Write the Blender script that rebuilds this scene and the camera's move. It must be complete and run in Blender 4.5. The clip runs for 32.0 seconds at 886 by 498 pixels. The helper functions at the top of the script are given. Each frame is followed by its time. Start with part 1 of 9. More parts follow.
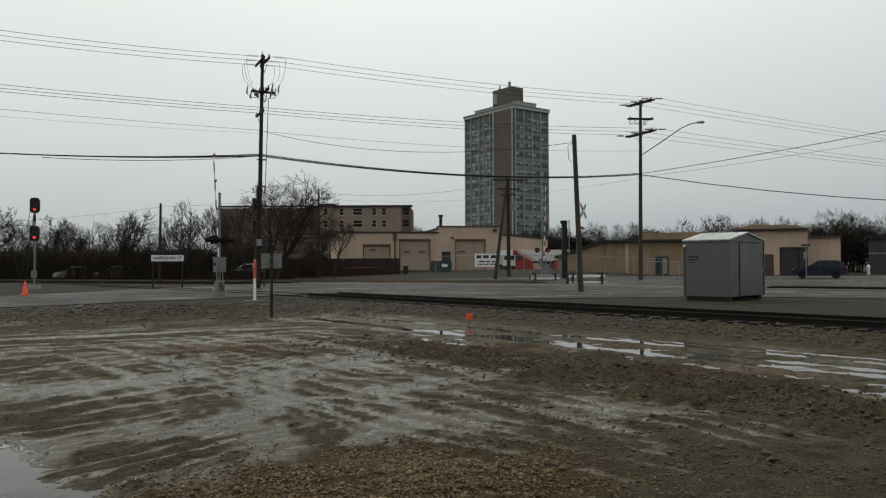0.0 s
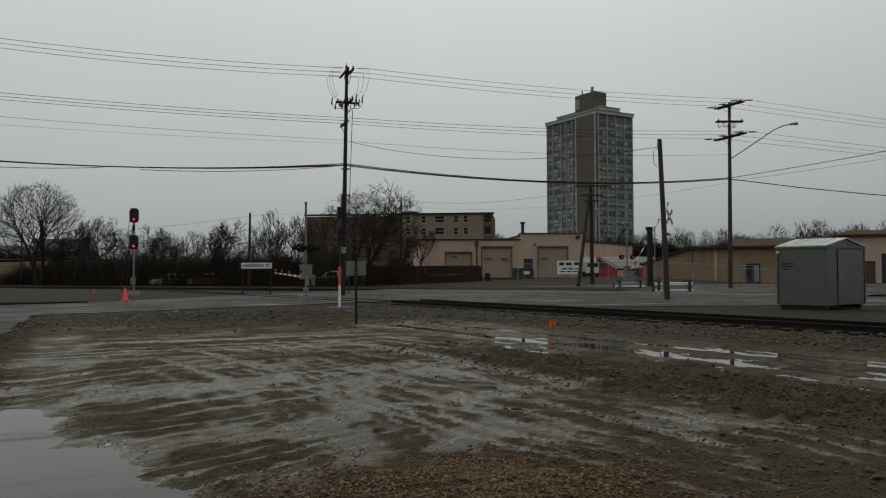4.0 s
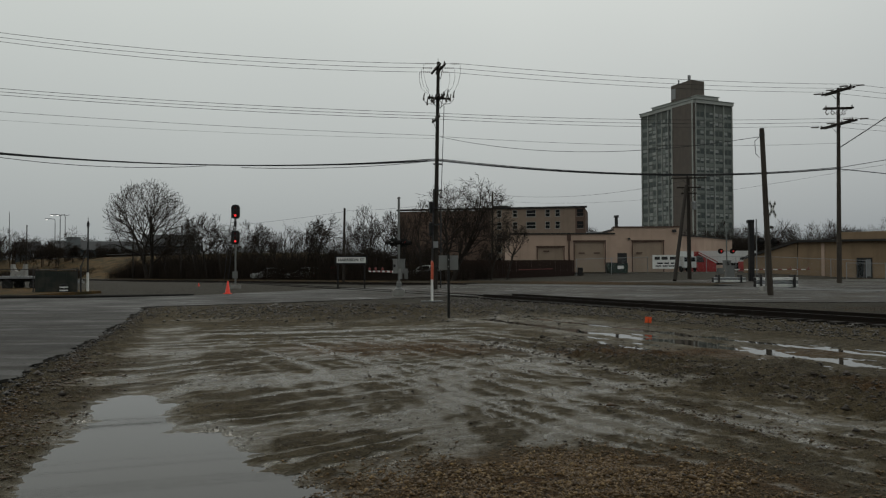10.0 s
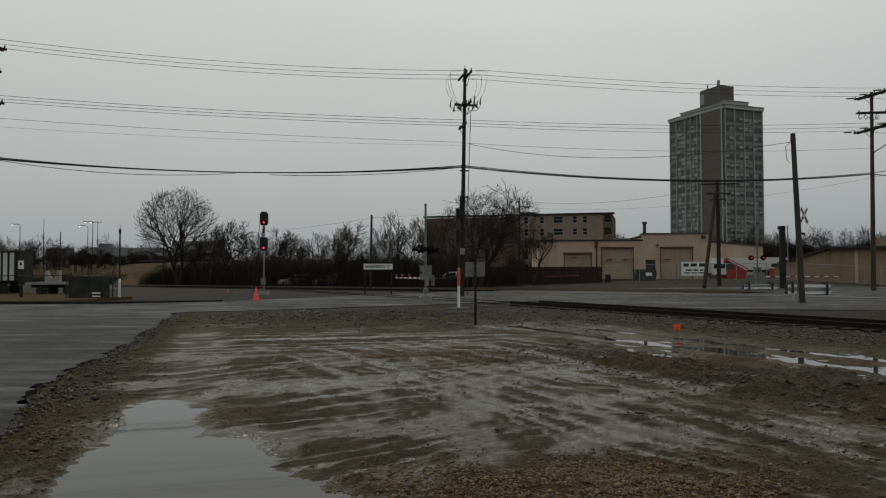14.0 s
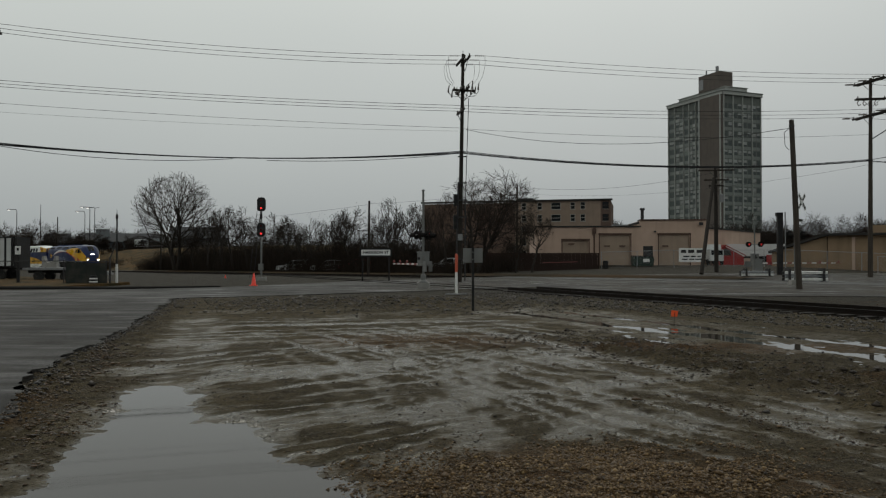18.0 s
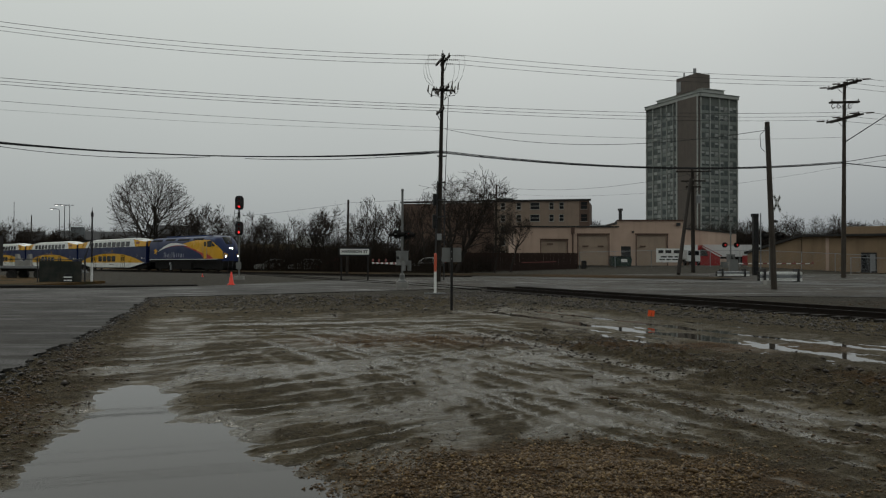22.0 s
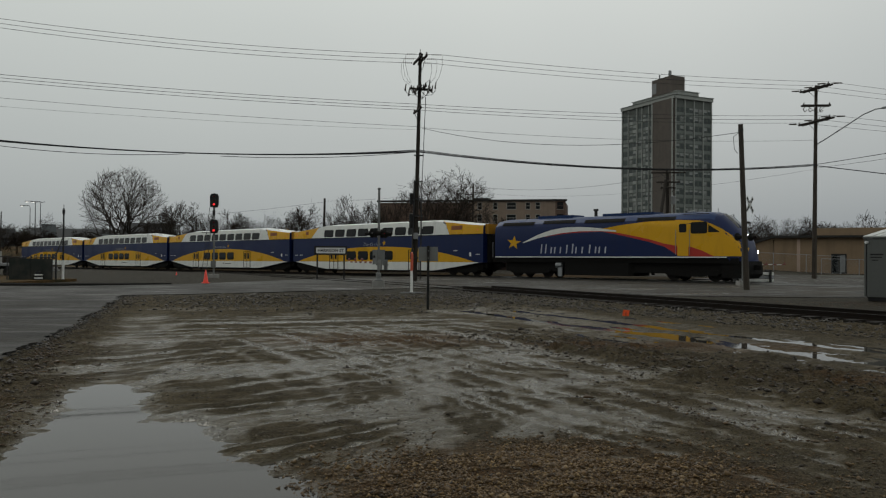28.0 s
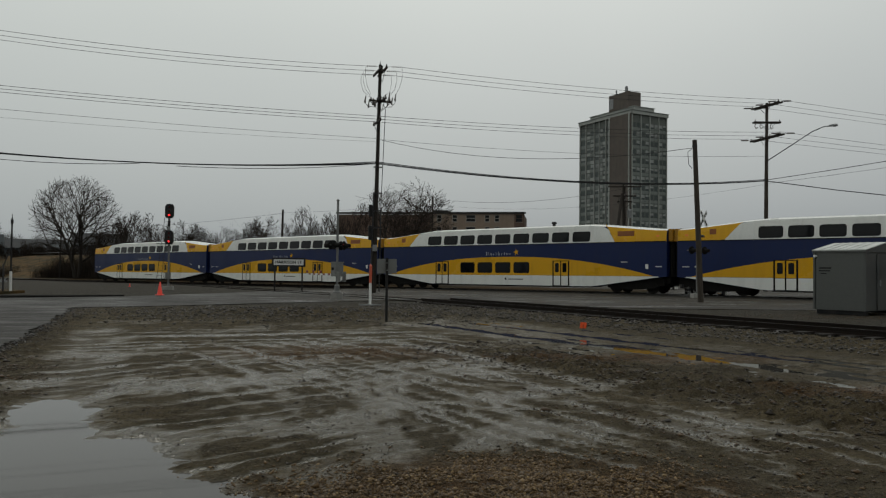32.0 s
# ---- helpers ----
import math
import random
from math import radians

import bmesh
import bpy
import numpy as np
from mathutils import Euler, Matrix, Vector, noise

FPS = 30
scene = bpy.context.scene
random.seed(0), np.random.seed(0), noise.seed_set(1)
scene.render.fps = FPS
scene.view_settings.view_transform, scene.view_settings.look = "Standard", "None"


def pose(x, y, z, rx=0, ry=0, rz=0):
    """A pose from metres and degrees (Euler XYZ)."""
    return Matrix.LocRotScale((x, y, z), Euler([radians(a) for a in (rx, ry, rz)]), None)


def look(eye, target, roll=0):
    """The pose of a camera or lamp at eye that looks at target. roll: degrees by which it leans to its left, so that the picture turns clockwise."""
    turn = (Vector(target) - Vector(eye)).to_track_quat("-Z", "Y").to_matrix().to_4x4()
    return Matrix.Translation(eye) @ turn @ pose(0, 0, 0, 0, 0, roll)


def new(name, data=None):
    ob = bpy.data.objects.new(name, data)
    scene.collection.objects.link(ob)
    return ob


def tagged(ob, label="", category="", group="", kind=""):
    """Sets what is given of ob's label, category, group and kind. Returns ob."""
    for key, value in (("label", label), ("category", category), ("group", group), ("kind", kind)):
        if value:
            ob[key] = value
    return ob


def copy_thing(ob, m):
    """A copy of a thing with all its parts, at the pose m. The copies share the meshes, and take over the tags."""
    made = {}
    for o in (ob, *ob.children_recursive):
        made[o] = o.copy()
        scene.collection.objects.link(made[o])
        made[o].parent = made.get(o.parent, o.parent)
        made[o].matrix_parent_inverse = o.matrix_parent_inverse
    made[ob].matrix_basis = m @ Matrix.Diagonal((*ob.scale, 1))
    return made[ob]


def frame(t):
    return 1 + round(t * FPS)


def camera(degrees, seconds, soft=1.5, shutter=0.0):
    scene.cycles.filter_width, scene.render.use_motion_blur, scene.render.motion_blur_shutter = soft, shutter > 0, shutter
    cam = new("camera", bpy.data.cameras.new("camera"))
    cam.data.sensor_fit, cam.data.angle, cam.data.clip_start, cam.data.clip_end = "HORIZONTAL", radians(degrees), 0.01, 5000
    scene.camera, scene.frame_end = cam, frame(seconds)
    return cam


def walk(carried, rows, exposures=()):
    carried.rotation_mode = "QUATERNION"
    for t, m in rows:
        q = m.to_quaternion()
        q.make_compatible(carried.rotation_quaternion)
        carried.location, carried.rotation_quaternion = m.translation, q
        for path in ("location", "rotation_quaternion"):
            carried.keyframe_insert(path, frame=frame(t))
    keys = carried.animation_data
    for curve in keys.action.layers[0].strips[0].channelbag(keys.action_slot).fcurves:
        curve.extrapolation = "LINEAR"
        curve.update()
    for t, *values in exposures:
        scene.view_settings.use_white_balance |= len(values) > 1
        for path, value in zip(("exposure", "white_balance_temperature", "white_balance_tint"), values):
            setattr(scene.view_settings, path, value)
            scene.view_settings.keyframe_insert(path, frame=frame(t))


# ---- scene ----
cam = camera(59.28, 32.0, soft=1.2)

# ---- the camera: seconds, place, pitch, roll, yaw ----
PATH = [
    (0, 0.039, 0.028, 1.400, 1.18, 0.24, -14.81),
    (0.5, 0.038, 0.019, 1.410, 1.13, 0.34, -14.97),
    (1, 0.040, 0.031, 1.406, 1.04, 0.35, -14.82),
    (1.5, 0.025, 0.024, 1.416, 1.66, 0.28, -13.68),
    (2, 0.020, 0.016, 1.408, 2.28, 0.33, -11.61),
    (2.5, 0.014, 0.008, 1.406, 2.10, 0.36, -9.92),
    (3, 0.024, 0.019, 1.404, 1.81, 0.33, -9.20),
    (3.5, 0.028, 0.031, 1.400, 1.74, 0.27, -8.94),
    (5.5, 0.021, 0.017, 1.403, 1.74, 0.25, -8.65),
    (6, 0.021, 0.015, 1.402, 1.70, 0.24, -8.53),
    (6.5, 0.015, 0.004, 1.405, 1.75, 0.20, -7.95),
    (7, 0.009, -0.001, 1.405, 1.59, 0.23, -6.93),
    (7.5, -0.001, -0.006, 1.402, 1.46, 0.16, -5.67),
    (8, -0.000, 0.003, 1.404, 1.37, 0.06, -4.10),
    (8.5, -0.003, 0.001, 1.404, 1.29, 0.22, -2.72),
    (9, 0.004, -0.001, 1.404, 1.34, 0.31, -2.27),
    (9.5, -0.001, -0.001, 1.405, 1.32, 0.15, -2.35),
    (10, -0.002, 0.001, 1.401, 1.35, 0.18, -2.10),
    (10.5, 0.000, -0.005, 1.404, 1.39, 0.12, -1.55),
    (11, -0.003, -0.014, 1.403, 1.79, 0.34, -0.93),
    (11.5, -0.005, -0.009, 1.405, 1.63, 0.44, -0.37),
    (12, -0.006, -0.009, 1.403, 1.54, 0.35, -0.15),
    (12.5, -0.003, -0.008, 1.403, 1.52, 0.28, 0.02),
    (13, -0.000, -0.000, 1.400, 1.61, 0.35, -0.00),
    (13.5, 0.001, -0.006, 1.405, 1.60, 0.23, -0.14),
    (14, -0.004, -0.013, 1.401, 1.84, 0.11, -0.14),
    (14.5, -0.006, -0.011, 1.404, 1.50, 0.20, -0.31),
    (16.5, -0.003, -0.009, 1.404, 1.01, 0.22, 0.02),
    (17, -0.000, -0.002, 1.402, 0.95, 0.21, -0.00),
    (17.5, -0.005, 0.003, 1.401, 0.91, 0.13, -0.10),
    (18, -0.002, 0.012, 1.403, 0.81, 0.03, -0.31),
    (18.5, 0.001, 0.009, 1.401, 0.92, -0.11, -0.35),
    (19, -0.001, 0.012, 1.397, 0.85, -0.12, -0.48),
    (19.5, 0.003, 0.012, 1.398, 0.81, -0.12, -0.84),
    (20, 0.002, 0.012, 1.399, 0.84, -0.11, -1.08),
    (20.5, 0.001, 0.013, 1.400, 0.90, -0.10, -1.27),
    (21, 0.007, 0.011, 1.399, 0.98, 0.11, -1.58),
    (21.5, 0.008, 0.013, 1.397, 0.78, -0.07, -1.78),
    (22, 0.010, 0.014, 1.398, 0.78, -0.16, -1.84),
    (22.5, 0.006, 0.019, 1.400, 0.71, -0.14, -2.07),
    (23, 0.012, 0.014, 1.400, 0.81, -0.06, -2.58),
    (23.5, 0.015, 0.022, 1.400, 0.67, -0.18, -3.37),
    (24, 0.013, 0.012, 1.397, 0.88, -0.22, -3.46),
    (24.5, 0.009, 0.014, 1.393, 0.74, -0.42, -3.58),
    (25, 0.011, 0.014, 1.395, 0.77, -0.34, -3.51),
    (25.5, 0.013, 0.015, 1.396, 0.83, -0.45, -3.84),
    (27.5, 0.012, 0.013, 1.397, 0.75, -0.37, -3.34),
    (28, 0.009, 0.014, 1.395, 0.74, -0.43, -3.57),
    (28.5, 0.012, 0.010, 1.396, 0.92, -0.57, -3.68),
    (29, 0.013, 0.009, 1.398, 1.18, -0.51, -4.19),
    (29.5, 0.011, 0.002, 1.397, 1.37, -0.46, -4.05),
    (30, 0.015, 0.001, 1.399, 1.44, -0.44, -4.27),
    (30.5, 0.008, 0.008, 1.400, 1.30, -0.30, -4.09),
    (31, 0.016, 0.020, 1.402, 0.79, -0.50, -4.85),
    (31.5, 0.006, 0.025, 1.398, 1.08, -0.22, -4.59),
    (32, 0.026, 0.039, 1.399, 1.66, -0.59, -6.56),
]
walk(cam, [(t, pose(x, y, z, 90 + p, r, w)) for t, x, y, z, p, r, w in PATH],
     exposures=[(0.0, 0.48), (0.5, 0.42), (1.0, 0.32), (1.5, 0.10), (2.0, -0.05), (3.0, 0.0), (32.0, 0.0)])

# ---- overcast daylight ----
world = bpy.data.worlds.new("overcast_sky")
world.use_nodes = True
scene.world = world
wt = world.node_tree
wt.nodes.clear()
w_out = wt.nodes.new("ShaderNodeOutputWorld")
w_bg = wt.nodes.new("ShaderNodeBackground")
w_sky = wt.nodes.new("ShaderNodeTexSky")
w_sky.sky_type = "NISHITA"
w_sky.sun_disc = False
w_sky.sun_elevation, w_sky.sun_rotation = radians(50), radians(20)
w_sky.dust_density, w_sky.air_density = 6.0, 1.5
w_bg2 = wt.nodes.new("ShaderNodeBackground")
w_add = wt.nodes.new("ShaderNodeAddShader")
w_hsv = wt.nodes.new("ShaderNodeHueSaturation")
w_hsv.inputs["Saturation"].default_value = 0.25
wt.links.new(w_sky.outputs["Color"], w_hsv.inputs["Color"])
wt.links.new(w_hsv.outputs["Color"], w_bg.inputs["Color"])
w_bg.inputs["Strength"].default_value = 0.012
w_co = wt.nodes.new("ShaderNodeTexCoord")
w_sep = wt.nodes.new("ShaderNodeSeparateXYZ")
w_ramp = wt.nodes.new("ShaderNodeValToRGB")
wt.links.new(w_co.outputs["Generated"], w_sep.inputs["Vector"])
w_noise = wt.nodes.new("ShaderNodeTexNoise")
w_noise.inputs["Scale"].default_value = 1.6
w_noise.inputs["Detail"].default_value = 3
wt.links.new(w_co.outputs["Generated"], w_noise.inputs["Vector"])
w_mul = wt.nodes.new("ShaderNodeMath")
w_mul.operation = "MULTIPLY_ADD"
w_mul.inputs[1].default_value, w_mul.inputs[2].default_value = 0.14, -0.06
wt.links.new(w_noise.outputs["Fac"], w_mul.inputs[0])
w_sum = wt.nodes.new("ShaderNodeMath")
wt.links.new(w_sep.outputs["Z"], w_sum.inputs[0])
wt.links.new(w_mul.outputs[0], w_sum.inputs[1])
w_side = wt.nodes.new("ShaderNodeMath")
w_side.operation = "MULTIPLY_ADD"
w_side.inputs[1].default_value = -0.10
wt.links.new(w_sep.outputs["X"], w_side.inputs[0])
wt.links.new(w_sum.outputs[0], w_side.inputs[2])
wt.links.new(w_side.outputs[0], w_ramp.inputs["Fac"])
w_ramp.color_ramp.elements[0].position, w_ramp.color_ramp.elements[0].color = 0.0, (0.34, 0.372, 0.385, 1)
w_ramp.color_ramp.elements[1].position, w_ramp.color_ramp.elements[1].color = 0.40, (0.66, 0.70, 0.665, 1)
wt.links.new(w_ramp.outputs["Color"], w_bg2.inputs["Color"])
w_bg2.inputs["Strength"].default_value = 0.80
wt.links.new(w_bg.outputs[0], w_add.inputs[0])
wt.links.new(w_bg2.outputs[0], w_add.inputs[1])
wt.links.new(w_add.outputs[0], w_out.inputs["Surface"])

sun = new("sun", bpy.data.lights.new("sun", "SUN"))
sun.data.energy, sun.data.angle, sun.data.color = 0.4, radians(25), (1.0, 0.97, 0.92)
sun.matrix_world = look((0, 0, 60), (30, -55, 0))

# ---- materials ----
class Nodes:
    """A short way to write node materials."""

    def __init__(self, name, rough=0.6, metal=0.0, spec=0.5):
        self.mat = bpy.data.materials.new(name)
        self.mat.use_nodes = True
        self.t = self.mat.node_tree
        self.b = self.t.nodes["Principled BSDF"]
        self.b.inputs["Roughness"].default_value = rough
        self.b.inputs["Metallic"].default_value = metal
        self.b.inputs["Specular IOR Level"].default_value = spec
        self.co = self.t.nodes.new("ShaderNodeTexCoord").outputs["Object"]

    def plug(self, sock, value):
        if isinstance(value, bpy.types.NodeSocket):
            self.t.links.new(value, sock)
        elif sock.type == "RGBA":
            sock.default_value = (*value, 1) if len(value) == 3 else value
        else:
            sock.default_value = value

    def noise(self, scale, detail=4, rough=0.55, co=None, stretch=None):
        n = self.t.nodes.new("ShaderNodeTexNoise")
        n.inputs["Scale"].default_value, n.inputs["Detail"].default_value = scale, detail
        n.inputs["Roughness"].default_value = rough
        c = co or self.co
        if stretch:
            m = self.t.nodes.new("ShaderNodeMapping")
            m.inputs["Scale"].default_value = stretch
            self.t.links.new(c, m.inputs["Vector"])
            c = m.outputs["Vector"]
        self.t.links.new(c, n.inputs["Vector"])
        return n.outputs["Fac"]

    def voronoi(self, scale, out="Distance", feature="F1", co=None):
        n = self.t.nodes.new("ShaderNodeTexVoronoi")
        n.feature = feature
        n.inputs["Scale"].default_value = scale
        self.t.links.new(co or self.co, n.inputs["Vector"])
        return n.outputs[out]

    def ramp(self, fac, *stops):
        n = self.t.nodes.new("ShaderNodeValToRGB")
        e = n.color_ramp.elements
        while len(e) < len(stops):
            e.new(0.5)
        for el, (p, c) in zip(e, stops):
            el.position = p
            el.color = (*c, 1) if hasattr(c, "__len__") else (c, c, c, 1)
        self.t.links.new(fac, n.inputs["Fac"])
        return n.outputs["Color"]

    def mix(self, fac, a, b, kind="MIX"):
        n = self.t.nodes.new("ShaderNodeMix")
        n.data_type, n.blend_type = "RGBA", kind
        self.plug(n.inputs[0], fac)
        self.plug(n.inputs[6], a)
        self.plug(n.inputs[7], b)
        return n.outputs[2]

    def math(self, op, a, b=0.0, c=0.0):
        n = self.t.nodes.new("ShaderNodeMath")
        n.operation = op
        for i, v in enumerate((a, b, c)):
            self.plug(n.inputs[i], v)
        return n.outputs[0]

    def random(self):
        return self.t.nodes.new("ShaderNodeObjectInfo").outputs["Random"]

    def island(self):
        return self.t.nodes.new("ShaderNodeNewGeometry").outputs["Random Per Island"]

    def xyz(self, co=None):
        n = self.t.nodes.new("ShaderNodeSeparateXYZ")
        self.t.links.new(co or self.co, n.inputs[0])
        return n.outputs

    def colour(self, v):
        self.plug(self.b.inputs["Base Color"], v)
        return self

    def gloss(self, v):
        self.plug(self.b.inputs["Roughness"], v)
        return self

    def bump(self, h, strength=0.4, dist=0.02):
        n = self.t.nodes.new("ShaderNodeBump")
        n.inputs["Strength"].default_value, n.inputs["Distance"].default_value = strength, dist
        self.t.links.new(h, n.inputs["Height"])
        self.t.links.new(n.outputs[0], self.b.inputs["Normal"])
        return self


def painted(name, colour, rough=0.45, worn=0.25, scale=2.5, metal=0.0, bump=0.08, dirt=(0.10, 0.085, 0.07)):
    """Paint or metal with blotches, fine grain and grime."""
    n = Nodes(name, rough, metal, 0.18 if max(colour) < 0.05 else 0.5)
    big, fine = n.noise(scale, 5), n.noise(scale * 14, 3)
    c = n.mix(n.ramp(big, (0.42, 0.0), (0.75, worn)), colour, dirt)
    c = n.mix(n.ramp(fine, (0.35, 0.0), (0.7, 0.16)), c, tuple(v * 0.6 for v in colour))
    n.colour(c).gloss(n.ramp(big, (0.3, max(rough - 0.12, 0.05)), (0.8, min(rough + 0.2, 1.0)))).bump(fine, bump, 0.01)
    return n.mat


def glowing(name, colour, strength):
    n = Nodes(name, 0.3)
    n.colour(tuple(v * 0.6 for v in colour))
    n.b.inputs["Emission Color"].default_value = (*colour, 1)
    n.b.inputs["Emission Strength"].default_value = strength
    return n.mat


def wooden(name, dark, light, rough=0.75, stretch=(9, 9, 0.5)):
    n = Nodes(name, rough, 0.0, 0.2)
    g = n.noise(2.2, 6, 0.65, stretch=stretch)
    b = n.noise(0.8, 3)
    n.colour(n.mix(n.ramp(b, (0.35, 0.0), (0.7, 0.5)), n.ramp(g, (0.3, dark), (0.7, light)), dark)).bump(g, 0.5, 0.015)
    return n.mat


def walling(name, a, b, rough=0.85, scale=0.6, stain=0.3, fine=30):
    """Rendered or painted wall with stains that run down."""
    n = Nodes(name, rough, 0.0, 0.25)
    big = n.noise(scale, 5)
    run = n.noise(1.0, 5, 0.6, stretch=(1.6, 1.6, 0.15))
    gr = n.noise(fine, 2)
    c = n.mix(n.ramp(big, (0.35, 0.0), (0.7, 1.0)), a, b)
    c = n.mix(n.ramp(run, (0.5, 0.0), (0.75, stain)), c, tuple(v * 0.45 for v in a))
    n.colour(n.mix(n.ramp(gr, (0.3, 0.0), (0.7, 0.18)), c, tuple(v * 0.55 for v in a))).bump(gr, 0.25, 0.01)
    return n.mat


POLE_GREY = wooden("pole_grey_wood", (0.026, 0.021, 0.017), (0.085, 0.070, 0.056))
POLE_WOOD = wooden("pole_wood", (0.014, 0.011, 0.009), (0.045, 0.037, 0.030))
BOARD_WOOD = wooden("board_wood", (0.014, 0.008, 0.0065), (0.046, 0.026, 0.020))
TIE_WOOD = wooden("tie_wood", (0.009, 0.0075, 0.006), (0.028, 0.023, 0.019), stretch=(0.6, 8, 8))
MATT_BLACK = painted("matt_black", (0.006, 0.006, 0.006), 0.9, 0.15)
BLACK_METAL = painted("black_metal", (0.012, 0.012, 0.013), 0.5, 0.3)
DARK_METAL = painted("dark_metal", (0.03, 0.03, 0.032), 0.5, 0.4)
GREY_METAL = painted("grey_metal", (0.22, 0.225, 0.23), 0.45, 0.35, 3.0, 0.3)
GALVANISED = painted("galvanised", (0.30, 0.31, 0.32), 0.4, 0.3, 4.0, 0.7)
SILVER_PAINT = painted("silver_paint", (0.14, 0.143, 0.138), 0.6, 0.35)
WHITE_PAINT = painted("white_paint", (0.72, 0.72, 0.70), 0.45, 0.25)
# rail colours taken near black: the shadow along the rails is put into them
RUSTY_RAIL = painted("rusty_rail", (0.012, 0.009, 0.007), 0.8, 0.4, 6.0, 0.0, 0.08, (0.03, 0.018, 0.012))
RAIL_HEAD = painted("rail_head", (0.020, 0.017, 0.015), 0.7, 0.3, 3.0, 0.0, 0.08, (0.02, 0.016, 0.013))
PORCELAIN = painted("porcelain", (0.10, 0.085, 0.075), 0.25, 0.1)
ORANGE_PLASTIC = painted("orange_plastic", (0.88, 0.062, 0.035), 0.4, 0.06, 5.0, 0.0, 0.02, (0.5, 0.08, 0.04))
SLEEVE_ORANGE = painted("sleeve_orange", (0.55, 0.085, 0.035), 0.45, 0.3)
RED_PAINT = painted("red_paint", (0.42, 0.035, 0.03), 0.45, 0.2)
ARM_RED = painted("arm_red", (0.20, 0.035, 0.03), 0.5, 0.3)
WIRE = painted("wire", (0.018, 0.018, 0.02), 0.6, 0.1)
CONCRETE = walling("concrete", (0.30, 0.29, 0.27), (0.22, 0.215, 0.20), 0.8, 1.2, 0.3)
LAMP_RED = glowing("lamp_red", (1.0, 0.03, 0.03), 1.1)
LAMP_RED_DIM = glowing("lamp_red_dim", (1.0, 0.04, 0.04), 0.28)
LAMP_WHITE = glowing("lamp_white", (1.0, 0.93, 0.78), 14.0)
LAMP_STREET = glowing("lamp_street", (1.0, 0.97, 0.9), 1.6)
LENS_DARK = painted("lens_dark", (0.05, 0.006, 0.006), 0.15, 0.0)


def glass_mat(name, tint, rough=0.06):
    n = Nodes(name, rough, 0.0, 0.18)
    n.colour(n.mix(n.ramp(n.noise(1.5, 2), (0.3, 0.0), (0.7, 0.5)), tint, tuple(v * 0.5 for v in tint)))
    return n.mat


DARK_GLASS = glass_mat("dark_glass", (0.006, 0.007, 0.008))

